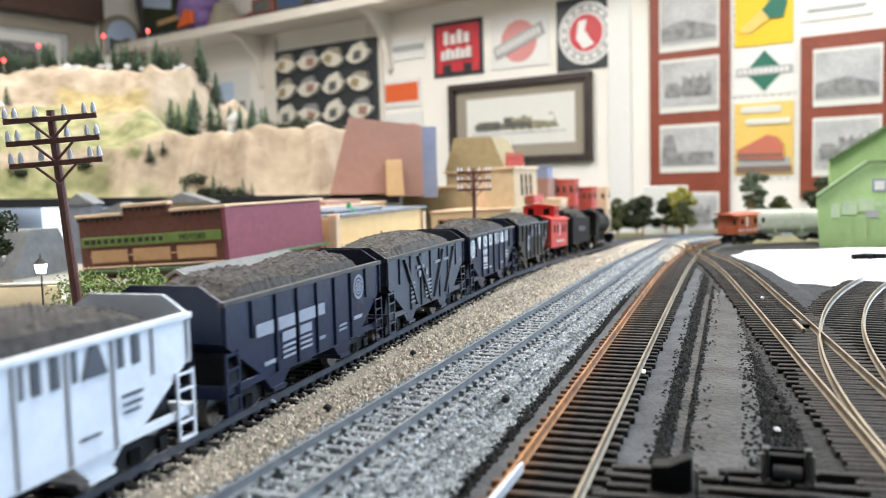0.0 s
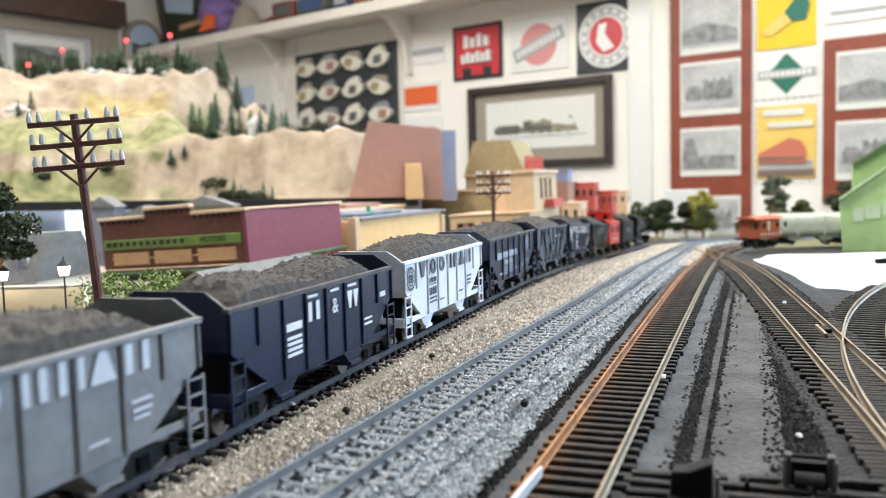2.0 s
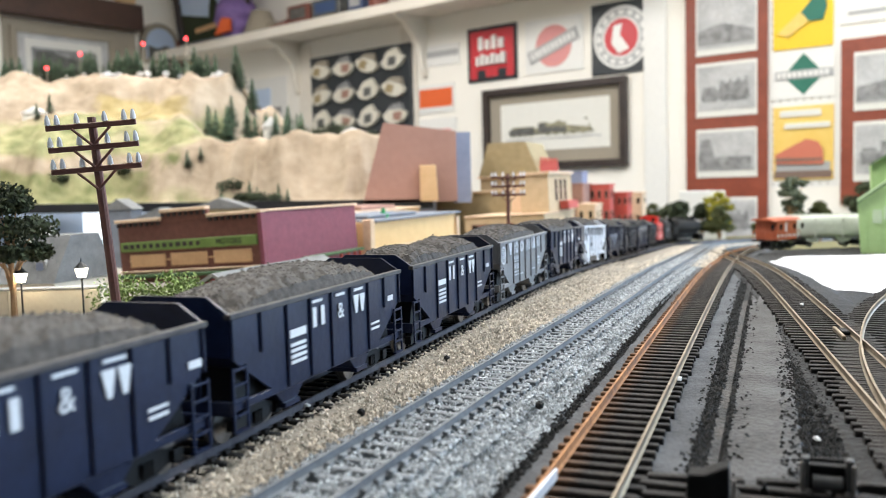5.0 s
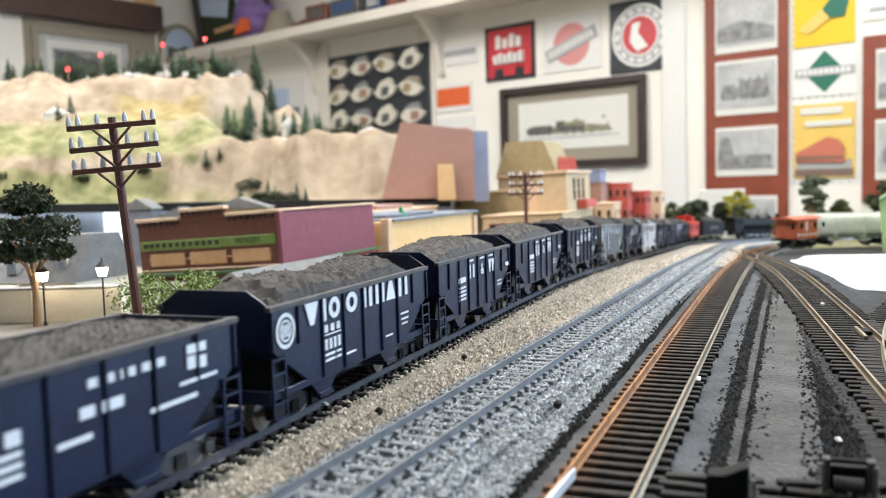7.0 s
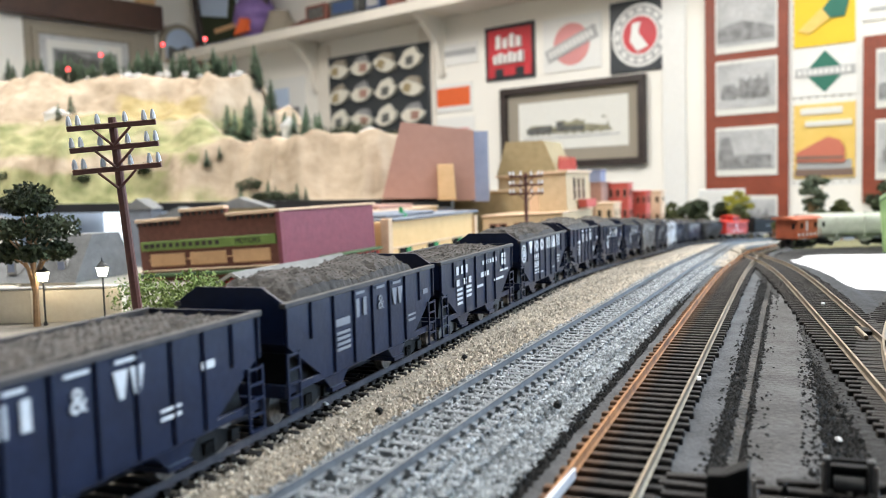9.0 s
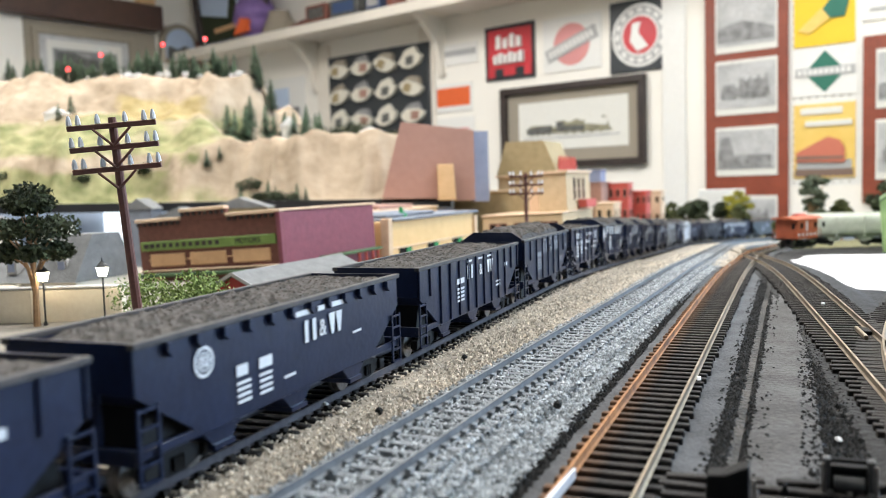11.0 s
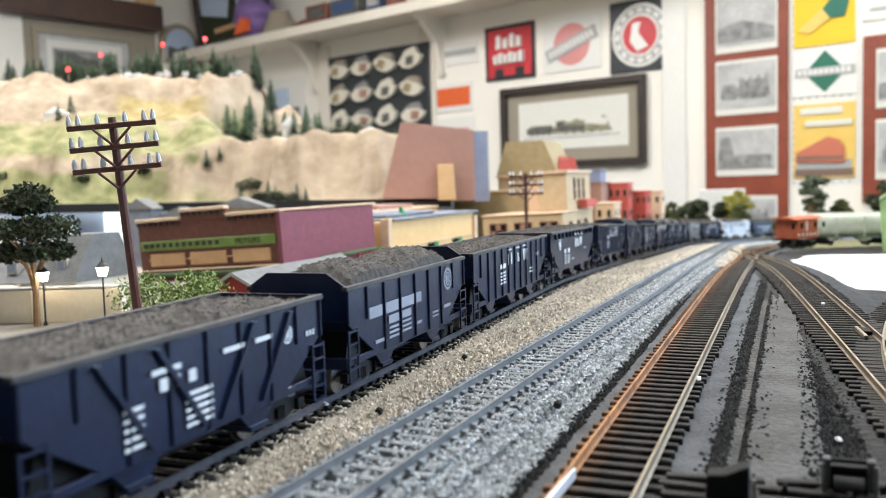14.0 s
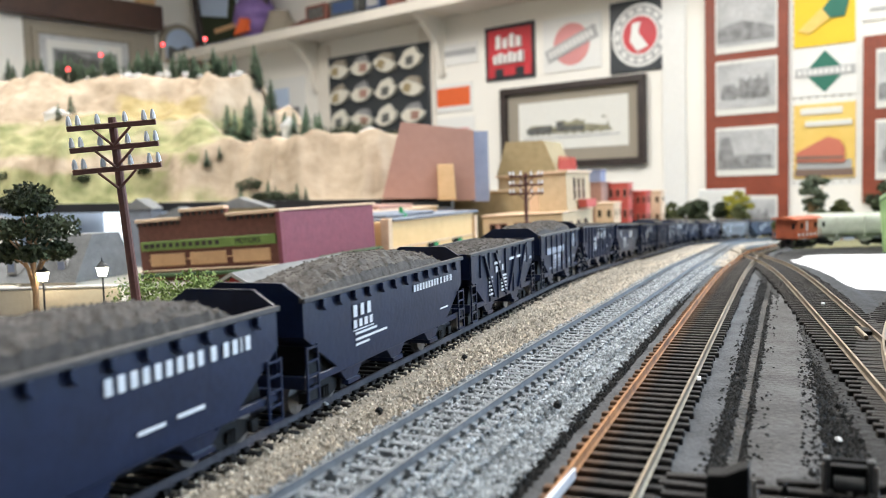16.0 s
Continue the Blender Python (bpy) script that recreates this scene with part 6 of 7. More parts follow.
def lure_board():
    h = thing("shadow_box", "black display board with rows of small pale models", "display case", WALL @ pose(-2.09, 0, 0.33))
    part("backing", mesh(lambda bm: flat(bm, 0, 0.66, 0, 0.39, 0.002, 0.03), "backing", M["sign_black"], 0.003), h)
    arc = [(0.07 * math.cos(math.pi * (1 + q / 12)), 0.047 * math.sin(math.pi * (1 + q / 12))) for q in range(13)]
    bowl = shared("bowl", lambda bm: prism(bm, arc + [(0.035, 0.016), (-0.03, 0.02)], -0.055, -0.03), "model", M["bone"], 0.002)
    rnd = random.Random(31)
    for i in range(4):
        for j in range(3):
            at = pose(0.09 + i * 0.16 + rnd.uniform(-0.008, 0.008), 0, 0.075 + j * 0.125, 0, rnd.uniform(-14, 14), 0)
            m = part("model", bowl, h, at=at)
            k = rnd.randrange(3)
            part("cap", shared(("cap", k), lambda bm: prism(bm, [(-0.05, 0.018), (0.05, 0.014), (0.034, 0.046), (-0.02, 0.04)], -0.05, -0.03), "cap", M[("mount", "bone", "photo_grey")[k]]), m)
            part("dark_patch", shared(("dark_patch", k), lambda bm: prism(bm, [(-0.045 + 0.02 * k, -0.03), (0.0 + 0.02 * k, -0.034), (0.01 + 0.02 * k, 0.004), (-0.03 + 0.015 * k, 0.008)], -0.058, -0.05), "dark_patch", M[("olive", "photo_dark", "mauve")[k]]), m)


lure_board()

# side wall: beam, post, panel and picture
SIDE = WALL @ pose(CORNER, 0, 0, 0, 0, 90)       # x along the side wall into the corner, y into the wall
thing("ceiling_beam", "dark brown timber beam along the side wall", "beam", SIDE, kind="structure", me=mesh(lambda bm: box(bm, -3.4, -0.36, -0.10, -0.002, 0.945, 1.075), "ceiling_beam", M["brownwood"], 0.004))
thing("wall_post", "brown timber post on the side wall", "post", SIDE, kind="structure", me=mesh(lambda bm: box(bm, -0.47, -0.37, -0.05, -0.002, 1.08, CEIL), "wall_post", M["woodpanel"], 0.004))
thing("wall_post", "brown timber post in the corner", "post", SIDE, kind="structure", me=mesh(lambda bm: box(bm, -0.07, -0.012, -0.05, -0.002, 0.6, CEIL), "wall_post", M["woodpanel"], 0.004))
thing("wall_panelling", "dark recessed panelling behind the framed picture", "wall panelling", SIDE, me=mesh(lambda bm: box(bm, -1.07, -0.36, -0.012, -0.002, 0.45, 0.94), "dark_panel", M["mount"]))


def side_picture():
    h = thing("framed_picture", "framed old train picture with a white mount", "picture", SIDE @ pose(-1.04, -0.014, 0.60))
    for a in ((0, 0.54, 0, 0.03), (0, 0.54, 0.27, 0.30), (0, 0.03, 0.03, 0.27), (0.51, 0.54, 0.03, 0.27)):
        part("frame", mesh(lambda bm: box(bm, a[0], a[1], -0.022, 0, a[2], a[3]), "frame", M["mount"], 0.002), h)
    part("mount", mesh(lambda bm: box(bm, 0.03, 0.51, -0.008, 0, 0.03, 0.27), "mount", M["photo_pale"]), h)
    part("inner_mount", mesh(lambda bm: box(bm, 0.07, 0.47, -0.0095, -0.002, 0.06, 0.245), "inner_mount", M["photo_white"]), h)
    part("print", mesh(lambda bm: box(bm, 0.1, 0.44, -0.011, -0.003, 0.085, 0.205), "print", M["photo_grey"]), h)
    part("dark_shape", mesh(lambda bm: prism(bm, [(0.11, 0.09), (0.43, 0.09), (0.43, 0.15), (0.25, 0.17), (0.2, 0.195), (0.12, 0.19)], -0.0125, -0.005), "dark_shape", M["photo_dark"]), h)


side_picture()


def arch_plaque():
    h = thing("arched_plaque", "arched wooden plaque with a pale blue painted scene", "plaque", SIDE @ pose(-0.22, -0.004, 0.83))
    def arch(r, z0, y0, y1):
        pts = [(-r, z0)] + [(r * math.cos(math.pi - math.pi * i / 16), 0.06 + r * math.sin(math.pi * i / 16)) for i in range(17)] + [(r, z0)]
        return lambda bm: prism(bm, pts, -y1, -y0)
    part("backing", mesh(arch(0.12, -0.04, 0.0, 0.03), "backing", M["mount"]), h)
    part("scene", mesh(arch(0.09, -0.02, 0.028, 0.034), "scene", M["bluewash"]), h)
    part("painted_hill", mesh(lambda bm: prism(bm, [(-0.085, -0.02), (0.085, -0.02), (0.08, 0.03), (0.03, 0.06), (-0.02, 0.035), (-0.08, 0.05)], -0.037, -0.033), "painted_hill", M["photo_dark"]), h)
    part("side_bracket", mesh(lambda bm: box(bm, 0.1, 0.16, -0.06, 0, -0.04, 0.1), "side_bracket", M["rust_tin"], 0.01), h)


arch_plaque()


# ---- things on the wall shelf ----
def shelf_things():
    z = 0.845
    h = thing("shelf_picture", "dark-framed picture standing on the wall shelf", "picture", WALL @ pose(-3.02, -0.12, z, 8, 0, 0))
    for a in ((0, 0.62, 0, 0.045), (0, 0.62, 0.4, 0.445), (0, 0.045, 0.045, 0.4), (0.575, 0.62, 0.045, 0.4)):
        part("frame", mesh(lambda bm: box(bm, a[0], a[1], -0.02, 0.01, a[2], a[3]), "frame", M["frame_dark"], 0.004), h)
    part("print", mesh(lambda bm: box(bm, 0.045, 0.575, -0.002, 0.006, 0.045, 0.4), "print", M["bluewash"]), h)
    part("dark_wood", mesh(lambda bm: prism(bm, [(0.05, 0.05), (0.56, 0.05), (0.54, 0.13), (0.38, 0.16), (0.34, 0.33), (0.28, 0.16), (0.05, 0.2)], -0.006, -0.002), "dark_wood", M["leaf_dark"]), h)
    part("gold_band", mesh(lambda bm: prism(bm, [(0.15, 0.09), (0.5, 0.11), (0.5, 0.135), (0.15, 0.115)], -0.009, -0.005), "gold_band", M["tanwin"]), h)
    p = thing("purple_ornament", "purple and orange glazed round ornament", "ornament", WALL @ pose(-2.5, -0.15, z))
    def ball(bm):
        prof = [(0.03, 0), (0.08, 0.03), (0.115, 0.1), (0.1, 0.18), (0.06, 0.24), (0.035, 0.27)]
        for (r0, z0), (r1, z1) in zip(prof, prof[1:]):
            rod(bm, (0, 0, z0), (0, 0, z1), r0, r1, 20)
    part("vase", mesh(ball, "vase", M["purple_cloth"], 0, True), p)
    part("orange_patch", mesh(lambda bm: prism(bm, [(-0.03, 0.02), (0.08, 0.03), (0.085, 0.09), (0.03, 0.1)], -0.122, -0.1), "orange_patch", M["sign_orange"]), p)
    b = thing("brown_bell", "brown bell-shaped ornament with a spout", "ornament", WALL @ pose(-2.33, -0.13, z))
    part("bell", mesh(lambda bm: (rod(bm, (0, 0, 0), (0, 0, 0.13), 0.1, 0.05, 20), rod(bm, (0.05, 0, 0.045), (0.19, 0, 0.02), 0.04, 0.012, 12)), "bell", M["mount"]), b)
    w = thing("driftwood", "dark brown log ornament lying on the shelf", "ornament", WALL @ pose(-2.15, -0.15, z))
    part("log", mesh(lambda bm: (rod(bm, (-0.12, 0, 0.02), (0.05, 0, 0.03), 0.012, 0.028, 10), rod(bm, (0.05, 0, 0.03), (0.09, 0.01, 0.02), 0.028, 0.012, 10)), "log", M["rust_tin"]), w)
    for x, wd, m1, m2, n in ((-1.98, 0.15, "rust_tin", "photo_dark", 0), (-1.79, 0.19, "photo_dark", "blue_tin", 1), (-1.6, 0.09, "blue_tin", "sign_grey", 2)):
        c = thing("toy_railway_car", ("rust-brown", "grey and black", "blue")[n] + " tin toy railway car on the shelf", "toy", WALL @ pose(x, -0.16, z), group="toy cars on the shelf")
        part("body", mesh(lambda bm: box(bm, -wd / 2, wd / 2, -0.04, 0.04, 0.022, 0.10), "body", M[m1], 0.004), c)
        part("panel", mesh(lambda bm: box(bm, -wd * 0.36, wd * 0.36, -0.0425, -0.039, 0.035, 0.085), "panel", M[m2]), c)
        for sx in (-1, 1):
            for sy in (-1, 1):
                part("wheel", mesh(lambda bm: rod(bm, (sx * wd * 0.3, sy * 0.03, 0.014), (sx * wd * 0.3, sy * 0.038, 0.014), 0.014, seg=12), "wheel", M["iron"]), c)
    t = thing("red_canister", "dark red tin canister on the wall shelf", "canister", WALL @ pose(-1.49, -0.16, z))
    part("tin", mesh(lambda bm: (rod(bm, (0, 0, 0), (0, 0, 0.13), 0.045, seg=20), rod(bm, (0, 0, 0.13), (0, 0, 0.15), 0.046, 0.03, 20)), "tin", M["rust_tin"]), t)
    for k, s in enumerate((-1.25, -0.95, -0.68)):
        c = thing("shelf_card", "pale printed card leaning on the wall above the shelf", "card", WALL @ pose(s, -0.03, z, 6, 0, 0), group="cards on the shelf")
        part("sheet", mesh(lambda bm: box(bm, 0, 0.2, 0, 0.004, 0, 0.16), "sheet", M["sign_white"]), c)
        part("print", mesh(lambda bm: prism(bm, [(0.03, 0.04), (0.17, 0.04), (0.14, 0.12), (0.08, 0.1)], -0.002, 0.001), "print", M["photo_pale"]), c)


shelf_things()
thing("wall_batten", "white painted batten on the wall", "trim", WALL, kind="structure", me=mesh(lambda bm: box(bm, -0.30, -0.21, -0.012, -0.002, FLOOR, CEIL), "trim", M["sign_white"], 0.002))
thing("wall_batten", "white painted batten on the wall", "trim", WALL, kind="structure", me=mesh(lambda bm: box(bm, -1.5, -1.41, -0.012, -0.002, FLOOR, 0.79), "trim", M["shelfpaint"], 0.002))
thing("wall_batten", "white painted batten on the wall", "trim", WALL, kind="structure", me=mesh(lambda bm: box(bm, -2.2, -2.1, -0.012, -0.002, FLOOR, 0.79), "trim", M["shelfpaint"], 0.002))
picture("blue_plaque", "white card with a round blue landscape print", 2.62, 2.3, 0.40, 0.66, 0, None, [("sign_white", 0, 1, 0, 1), ("sign_orange", 0.12, 0.4, 0.2, 0.45), ("photo_grey", 0.5, 0.85, 0.1, 0.4), ("bluewash", 0.2, 0.6, 0.4, 0.8)], cat="plaque")


# ---- ground covers ----
def sheet(name, label, cat, xs, ys, keep, lift, material, amp=0.0006):
    bm = bmesh.new()
    grid = [[bm.verts.new((x, y, zg(y) + lift + amp * noise.noise(Vector((x * 40, y * 40, 3))))) for x in xs] for y in ys]
    for j in range(len(ys) - 1):
        for i in range(len(xs) - 1):
            if keep((xs[i] + xs[i + 1]) / 2, (ys[j] + ys[j + 1]) / 2):
                bm.faces.new((grid[j][i], grid[j][i + 1], grid[j + 1][i + 1], grid[j + 1][i]))
    for v in [v for v in bm.verts if not v.link_faces]:
        bm.verts.remove(v)
    thing(name, label, cat, pose(0, 0, 0), kind="structure", me=finish(bm, name, material, smooth=True))


LINE = lambda x, y: (x + 0.0667) * 0.9344 - (y - 0.2230) * 0.3562      # metres to the right of the main line
# stops short of the near train, where the dark board stands in for shadow
sheet("town_ground", "pale grey-tan street surface of the model town", "street", [-1.3 + 0.02 * i for i in range(100)], [0.1 + 0.02 * i for i in range(100)],
      lambda x, y: LINE(x, y) < (-0.045 if y > 0.5 else -0.1) and y > 0.3 and y < 1.32 + max(0, x) * 1.5, -0.0055, M["pave"])
sheet("turf", "olive scenic turf at the far end of the layout", "turf", [0.1 + 0.025 * i for i in range(64)], [1.2 + 0.025 * i for i in range(60)],
      lambda x, y: (Vector((x, y, 0)) - W0).dot(WN) < -0.03 and (LINE(x, y) < -0.045 or y > 1.93 - 0.0 * x or (y > 1.2 and LINE(x, y) > 0.16)), -0.0052, M["olive_turf"], 0.002)


# ---- gravel ----
def gravel(name, label, path, s0, s1, bands, material, seed):
    """Loose stones along a path; bands: (offset from, to, height, stones, size)."""
    rnd = random.Random(seed)
    vs, fs = [], []
    octa = ((0, 2, 4), (2, 1, 4), (1, 3, 4), (3, 0, 4))
    for o0, o1, z, count, size in bands:
        for _ in range(count):
            s = s0 + (s1 - s0) * rnd.random() ** 1.25
            p = path.side(s, rnd.uniform(o0, o1), z + rnd.uniform(-0.0002, 0.0003))
            r = size * rnd.uniform(0.55, 1.35)
            a, k = rnd.uniform(0, 6.28), len(vs)
            for q in range(4):
                rr = r * rnd.uniform(0.7, 1.25)
                b = a + (0, math.pi, math.pi / 2, -math.pi / 2)[q]
                vs.append((p.x + rr * math.cos(b), p.y + rr * math.sin(b), p.z + r * rnd.uniform(-0.5, 0.35)))
            vs.append((p.x + r * rnd.uniform(-0.3, 0.3), p.y + r * rnd.uniform(-0.3, 0.3), p.z + r * rnd.uniform(0.5, 1.1)))
            fs += [tuple(k + i for i in t) for t in octa]
    me = bpy.data.meshes.new(name)
    me.from_pydata(vs, [], fs)
    me.materials.append(material)
    thing(name, label, "gravel", pose(0, 0, 0), kind="stuff", me=me)


gravel("tan_gravel", "loose tan ballast stones beside the main line", TRACK_A, -0.1, 0.75, [(0.0125, 0.042, -0.0043, 11000, 0.0009), (0.0108, 0.0165, -0.0032, 2600, 0.0007), (0.04, 0.062, -0.0052, 3000, 0.0009), (-0.05, -0.014, -0.0045, 2500, 0.0009), (-0.007, 0.007, -0.0034, 500, 0.0007)], M["tan_ballast"], 1)
gravel("grey_gravel", "loose grey ballast stones around the second line", TRACK_B, -0.12, 0.75, [(0.0125, 0.022, -0.0044, 7000, 0.00085), (-0.0075, 0.0075, -0.0029, 5200, 0.00075), (-0.0165, -0.0112, -0.0041, 1800, 0.0007), (0.0102, 0.0150, -0.0030, 3200, 0.0007), (-0.0165, -0.0106, -0.0031, 2600, 0.0007)], M["grey_ballast"], 2)
bed("ballast_bed", TRACK_C, -0.2, 0.55, [(-0.05, -0.0036), (-0.03, -0.0036), (-0.0205, -0.0034), (-0.0187, -0.0050)], M["grey_bed"], "grey gravel shoulder between the second line and the siding")
gravel("shoulder_gravel", "loose grey stones on the shoulder beside the siding", TRACK_C, -0.1, 0.5, [(-0.048, -0.0195, -0.0032, 19000, 0.00076)], M["grey_ballast"], 6)
gravel("black_grit", "black grit along the edge of the grey ballast", TRACK_C, -0.1, 0.5, [(-0.0197, -0.0170, -0.0043, 2600, 0.0007), (-0.0205, -0.0185, -0.0032, 700, 0.0007)], M["black_dirt"], 3)
gravel("far_gravel", "pale grey gravel at the far bend", TRACK_B, 0.5, 1.5, [(-0.035, 0.03, -0.0042, 3000, 0.0014)], M["tan_ballast"], 4)
gravel("yard_grit", "dark cinders lying between the yard tracks", TRACK_C, -0.1, 0.5, [(0.0205, 0.0250, -0.0046, 3200, 0.0008), (0.0280, 0.0298, -0.0046, 800, 0.0007), (0.0455, 0.0585, -0.0052, 5200, 0.0010), (0.030, 0.034, -0.0043, 160, 0.0006), (0.0425, 0.0465, -0.0044, 500, 0.0007), (0.018, 0.0208, -0.0042, 260, 0.0006)], M["black_dirt"], 5)

# ---- the boards between siding and yard track ----
bed("dirt_strip", TRACK_C, -0.2, 0.6, [(0.0215, -0.0062), (0.0225, -0.0050), (0.0238, -0.0052), (0.0244, -0.0062)], M["black_dirt"], "black cinder strip beside the siding")
bed("wood_strip", TRACK_C, -0.2, 0.32, [(0.0246, -0.0064), (0.0248, -0.0044), (0.0275, -0.0047), (0.0277, -0.0090)], mat("weathered_lath", (0.075, 0.066, 0.056), (0.012, 0.011, 0.010), 0.8, scale=45, bump=0.7, fine=9, contrast=0.8), "weathered wooden lath along the board joint")
bed("putty_board", TRACK_C, -0.2, 0.36, [(0.0290, -0.0066), (0.0292, -0.0045), (0.036, -0.0042), (0.044, -0.0044), (0.0475, -0.0048), (0.049, -0.0062)], M["putty"], "smooth grey board with stains between the tracks")
bed("putty_board", TRACK_C, 0.36, 0.56, [(0.0288, -0.0066), (0.029, -0.0047), (0.036, -0.0044), (0.040, -0.0046), (0.042, -0.0062)], M["putty"], "narrow end of the smooth grey board")


bed("dirt_strip", TRACK_C, -0.2, -0.010, [(0.0216, -0.0062), (0.0225, -0.0044), (0.035, -0.0038), (0.05, -0.0039), (0.066, -0.0043), (0.069, -0.0062)], M["black_dirt"], "black soil in the foreground between the tracks")


# ---- turnout and yard ----
TRACK_E = Path(0.1285, 0.1990, 17.5, 0.06, [(0.42, 0.87)])
rails_and_ties(TRACK_E, -0.05, 0.36, 0.02, 0.36, M["tie_dark"], (M["rail_brass"], M["rail_brass"]), "branching yard track with brass rails on black ties", tie_w=0.036, jitter=0.001)
TRACK_F = Path(0.214, 0.3, 22.0, 0.1, [(0.1, 0.9), (0.2, 0.7)])
rails_and_ties(TRACK_F, -0.08, 0.2, -0.08, 0.2, M["tie_dark"], (M["rail_brass"], M["rail_brass"]), "outer yard track with brass rails on black ties", tie_w=0.034, jitter=0.001)
bed("roadbed", TRACK_E, -0.05, 0.36, [(-0.024, -0.0064), (-0.02, -0.0049), (0.02, -0.0049), (0.024, -0.0064)], M["grime"], "dark board under the branching yard track")
bed("roadbed", TRACK_F, -0.08, 0.2, [(-0.024, -0.0066), (-0.02, -0.0050), (0.02, -0.0050), (0.024, -0.0066)], M["grime"], "dark board under the outer yard track")
point = thing("point_rail", "bright bare metal point rail beside the rusty rail", "track part", TRACK_C.seat(-0.036))
part("bar", mesh(lambda bm: prism(bm, [(-0.02, -0.0066), (0.022, -0.0079), (0.022, -0.0072), (-0.02, -0.0052)], -0.0024, 0.0001, axis="z"), "bar", M["insulator"]), point, at=pose(0, 0.0148, 0))
guard = thing("guard_rail", "short black plastic guard beside the yard rail", "track part", TRACK_D.seat(0.11) @ pose(0, -0.0035, 0))
part("bar", mesh(lambda bm: box(bm, -0.012, 0.012, -0.0008, 0.0008, -0.0026, -0.0006), "bar", M["rail_brass"], 0.0003), guard)
part("block", mesh(lambda bm: box(bm, 0.0, 0.01, -0.0045, -0.001, -0.0026, -0.0008), "block", M["iron"], 0.0004), guard)


def switch_motor():
    h = thing("switch_stand", "black plastic switch stand on the siding's ties", "switch stand", TRACK_C.seat(-0.0150) @ pose(0, -0.0272, -0.0036))
    part("base", mesh(lambda bm: box(bm, -0.007, 0.006, -0.006, 0.005, -0.001, 0.0012), "base", M["iron"], 0.0004), h)
    part("wedge", mesh(lambda bm: prism(bm, [(-0.0045, 0.0012), (0.0045, 0.0012), (0.0042, 0.0065), (0.0005, 0.0068), (-0.003, 0.0085), (-0.0045, 0.009)], -0.003, 0.003, axis="x"), "wedge", M["iron"], 0.0003), h)
    part("lever", mesh(lambda bm: rod(bm, (-0.004, -0.0055, 0.0), (-0.004, -0.0055, 0.0065), 0.0005, seg=6), "lever", M["wheel"]), h)
    g = thing("switch_bracket", "small black metal bracket with shiny pins", "bracket", TRACK_C.seat(-0.0037) @ pose(0, -0.0518, -0.0036))
    for y in (-0.0045, 0.0045):
        part("cheek", mesh(lambda bm, y=y: prism(bm, [(-0.002, 0), (0.002, 0), (0.0015, 0.0085), (-0.0015, 0.0085)], y - 0.0008, y + 0.0008), "cheek", M["truck_grey"], 0.0002), g)
    part("bar", mesh(lambda bm: box(bm, -0.0012, 0.0012, -0.0052, 0.0052, 0.0064, 0.0070), "bar", M["iron"], 0.0002), g)
    for y in (-0.0052, 0.0052):
        part("pin", mesh(lambda bm, y=y: rod(bm, (-0.0026, y, 0.0005), (-0.0026, y, 0.0078), 0.00045, seg=8), "pin", M["wheel"]), g)
    part("coil", mesh(lambda bm: rod(bm, (-0.001, -0.003, 0.003), (-0.001, 0.003, 0.003), 0.0019, seg=14), "coil", M["truck_grey"]), g)
    part("back", mesh(lambda bm: box(bm, 0.0022, 0.0032, -0.005, 0.005, 0, 0.0075), "back", M["iron"]), g)
    part("foot", mesh(lambda bm: box(bm, -0.004, 0.005, -0.0065, 0.0065, -0.0008, 0.0006), "foot", M["iron"], 0.0003), g)
    for k in range(3):
        part("pin", mesh(lambda bm, k=k: rod(bm, (-0.0035, -0.004 + 0.004 * k, 0.0005), (-0.0035, -0.004 + 0.004 * k, 0.002), 0.0006, seg=8), "pin", M["wheel"]), g)
    n = thing("black_fin", "small black plastic fin stuck in the board", "fin", TRACK_C.seat(-0.008) @ pose(0, -0.0385, -0.0046))
    part("fin", mesh(lambda bm: prism(bm, [(-0.0015, 0), (0.0018, 0), (-0.0004, 0.0042)], -0.0007, 0.0007, axis="x"), "fin", M["iron"]), n)
    rnd = random.Random(12)
    tie = shared("loose_tie", lambda bm: box(bm, -0.00135, 0.00135, -0.011, 0.011, 0, 0.0022), "tie", M["tie_dark"], 0.00025)
    for k, (s, o, turn, sc) in enumerate(((-0.0065, 0.0415, 0, 1), (-0.013, 0.043, 2, 1), (-0.0195, 0.041, -2, 1), (-0.0255, 0.045, 1, 1), (-0.0125, 0.062, -4, 1), (-0.006, 0.064, 3, 1), (-0.0185, 0.061, -2, 1), (-0.022, 0.0215, 4, 1), (0.0035, 0.0665, 2, 1), (-0.003, 0.0235, 6, 1), (-0.010, 0.0225, -3, 1), (-0.016, 0.024, 2, 1), (-0.029, 0.033, -5, 1), (-0.03, 0.058, 3, 1), (-0.0245, 0.066, -2, 1), (0.0005, 0.048, 8, 1), (-0.034, 0.046, 2, 1))):
        t = thing("loose_tie", "loose black plastic railway tie on the board", "railway tie", TRACK_C.seat(s) @ pose(0, -o, -0.0045, 0, 0, turn), group="loose ties", me=tie)


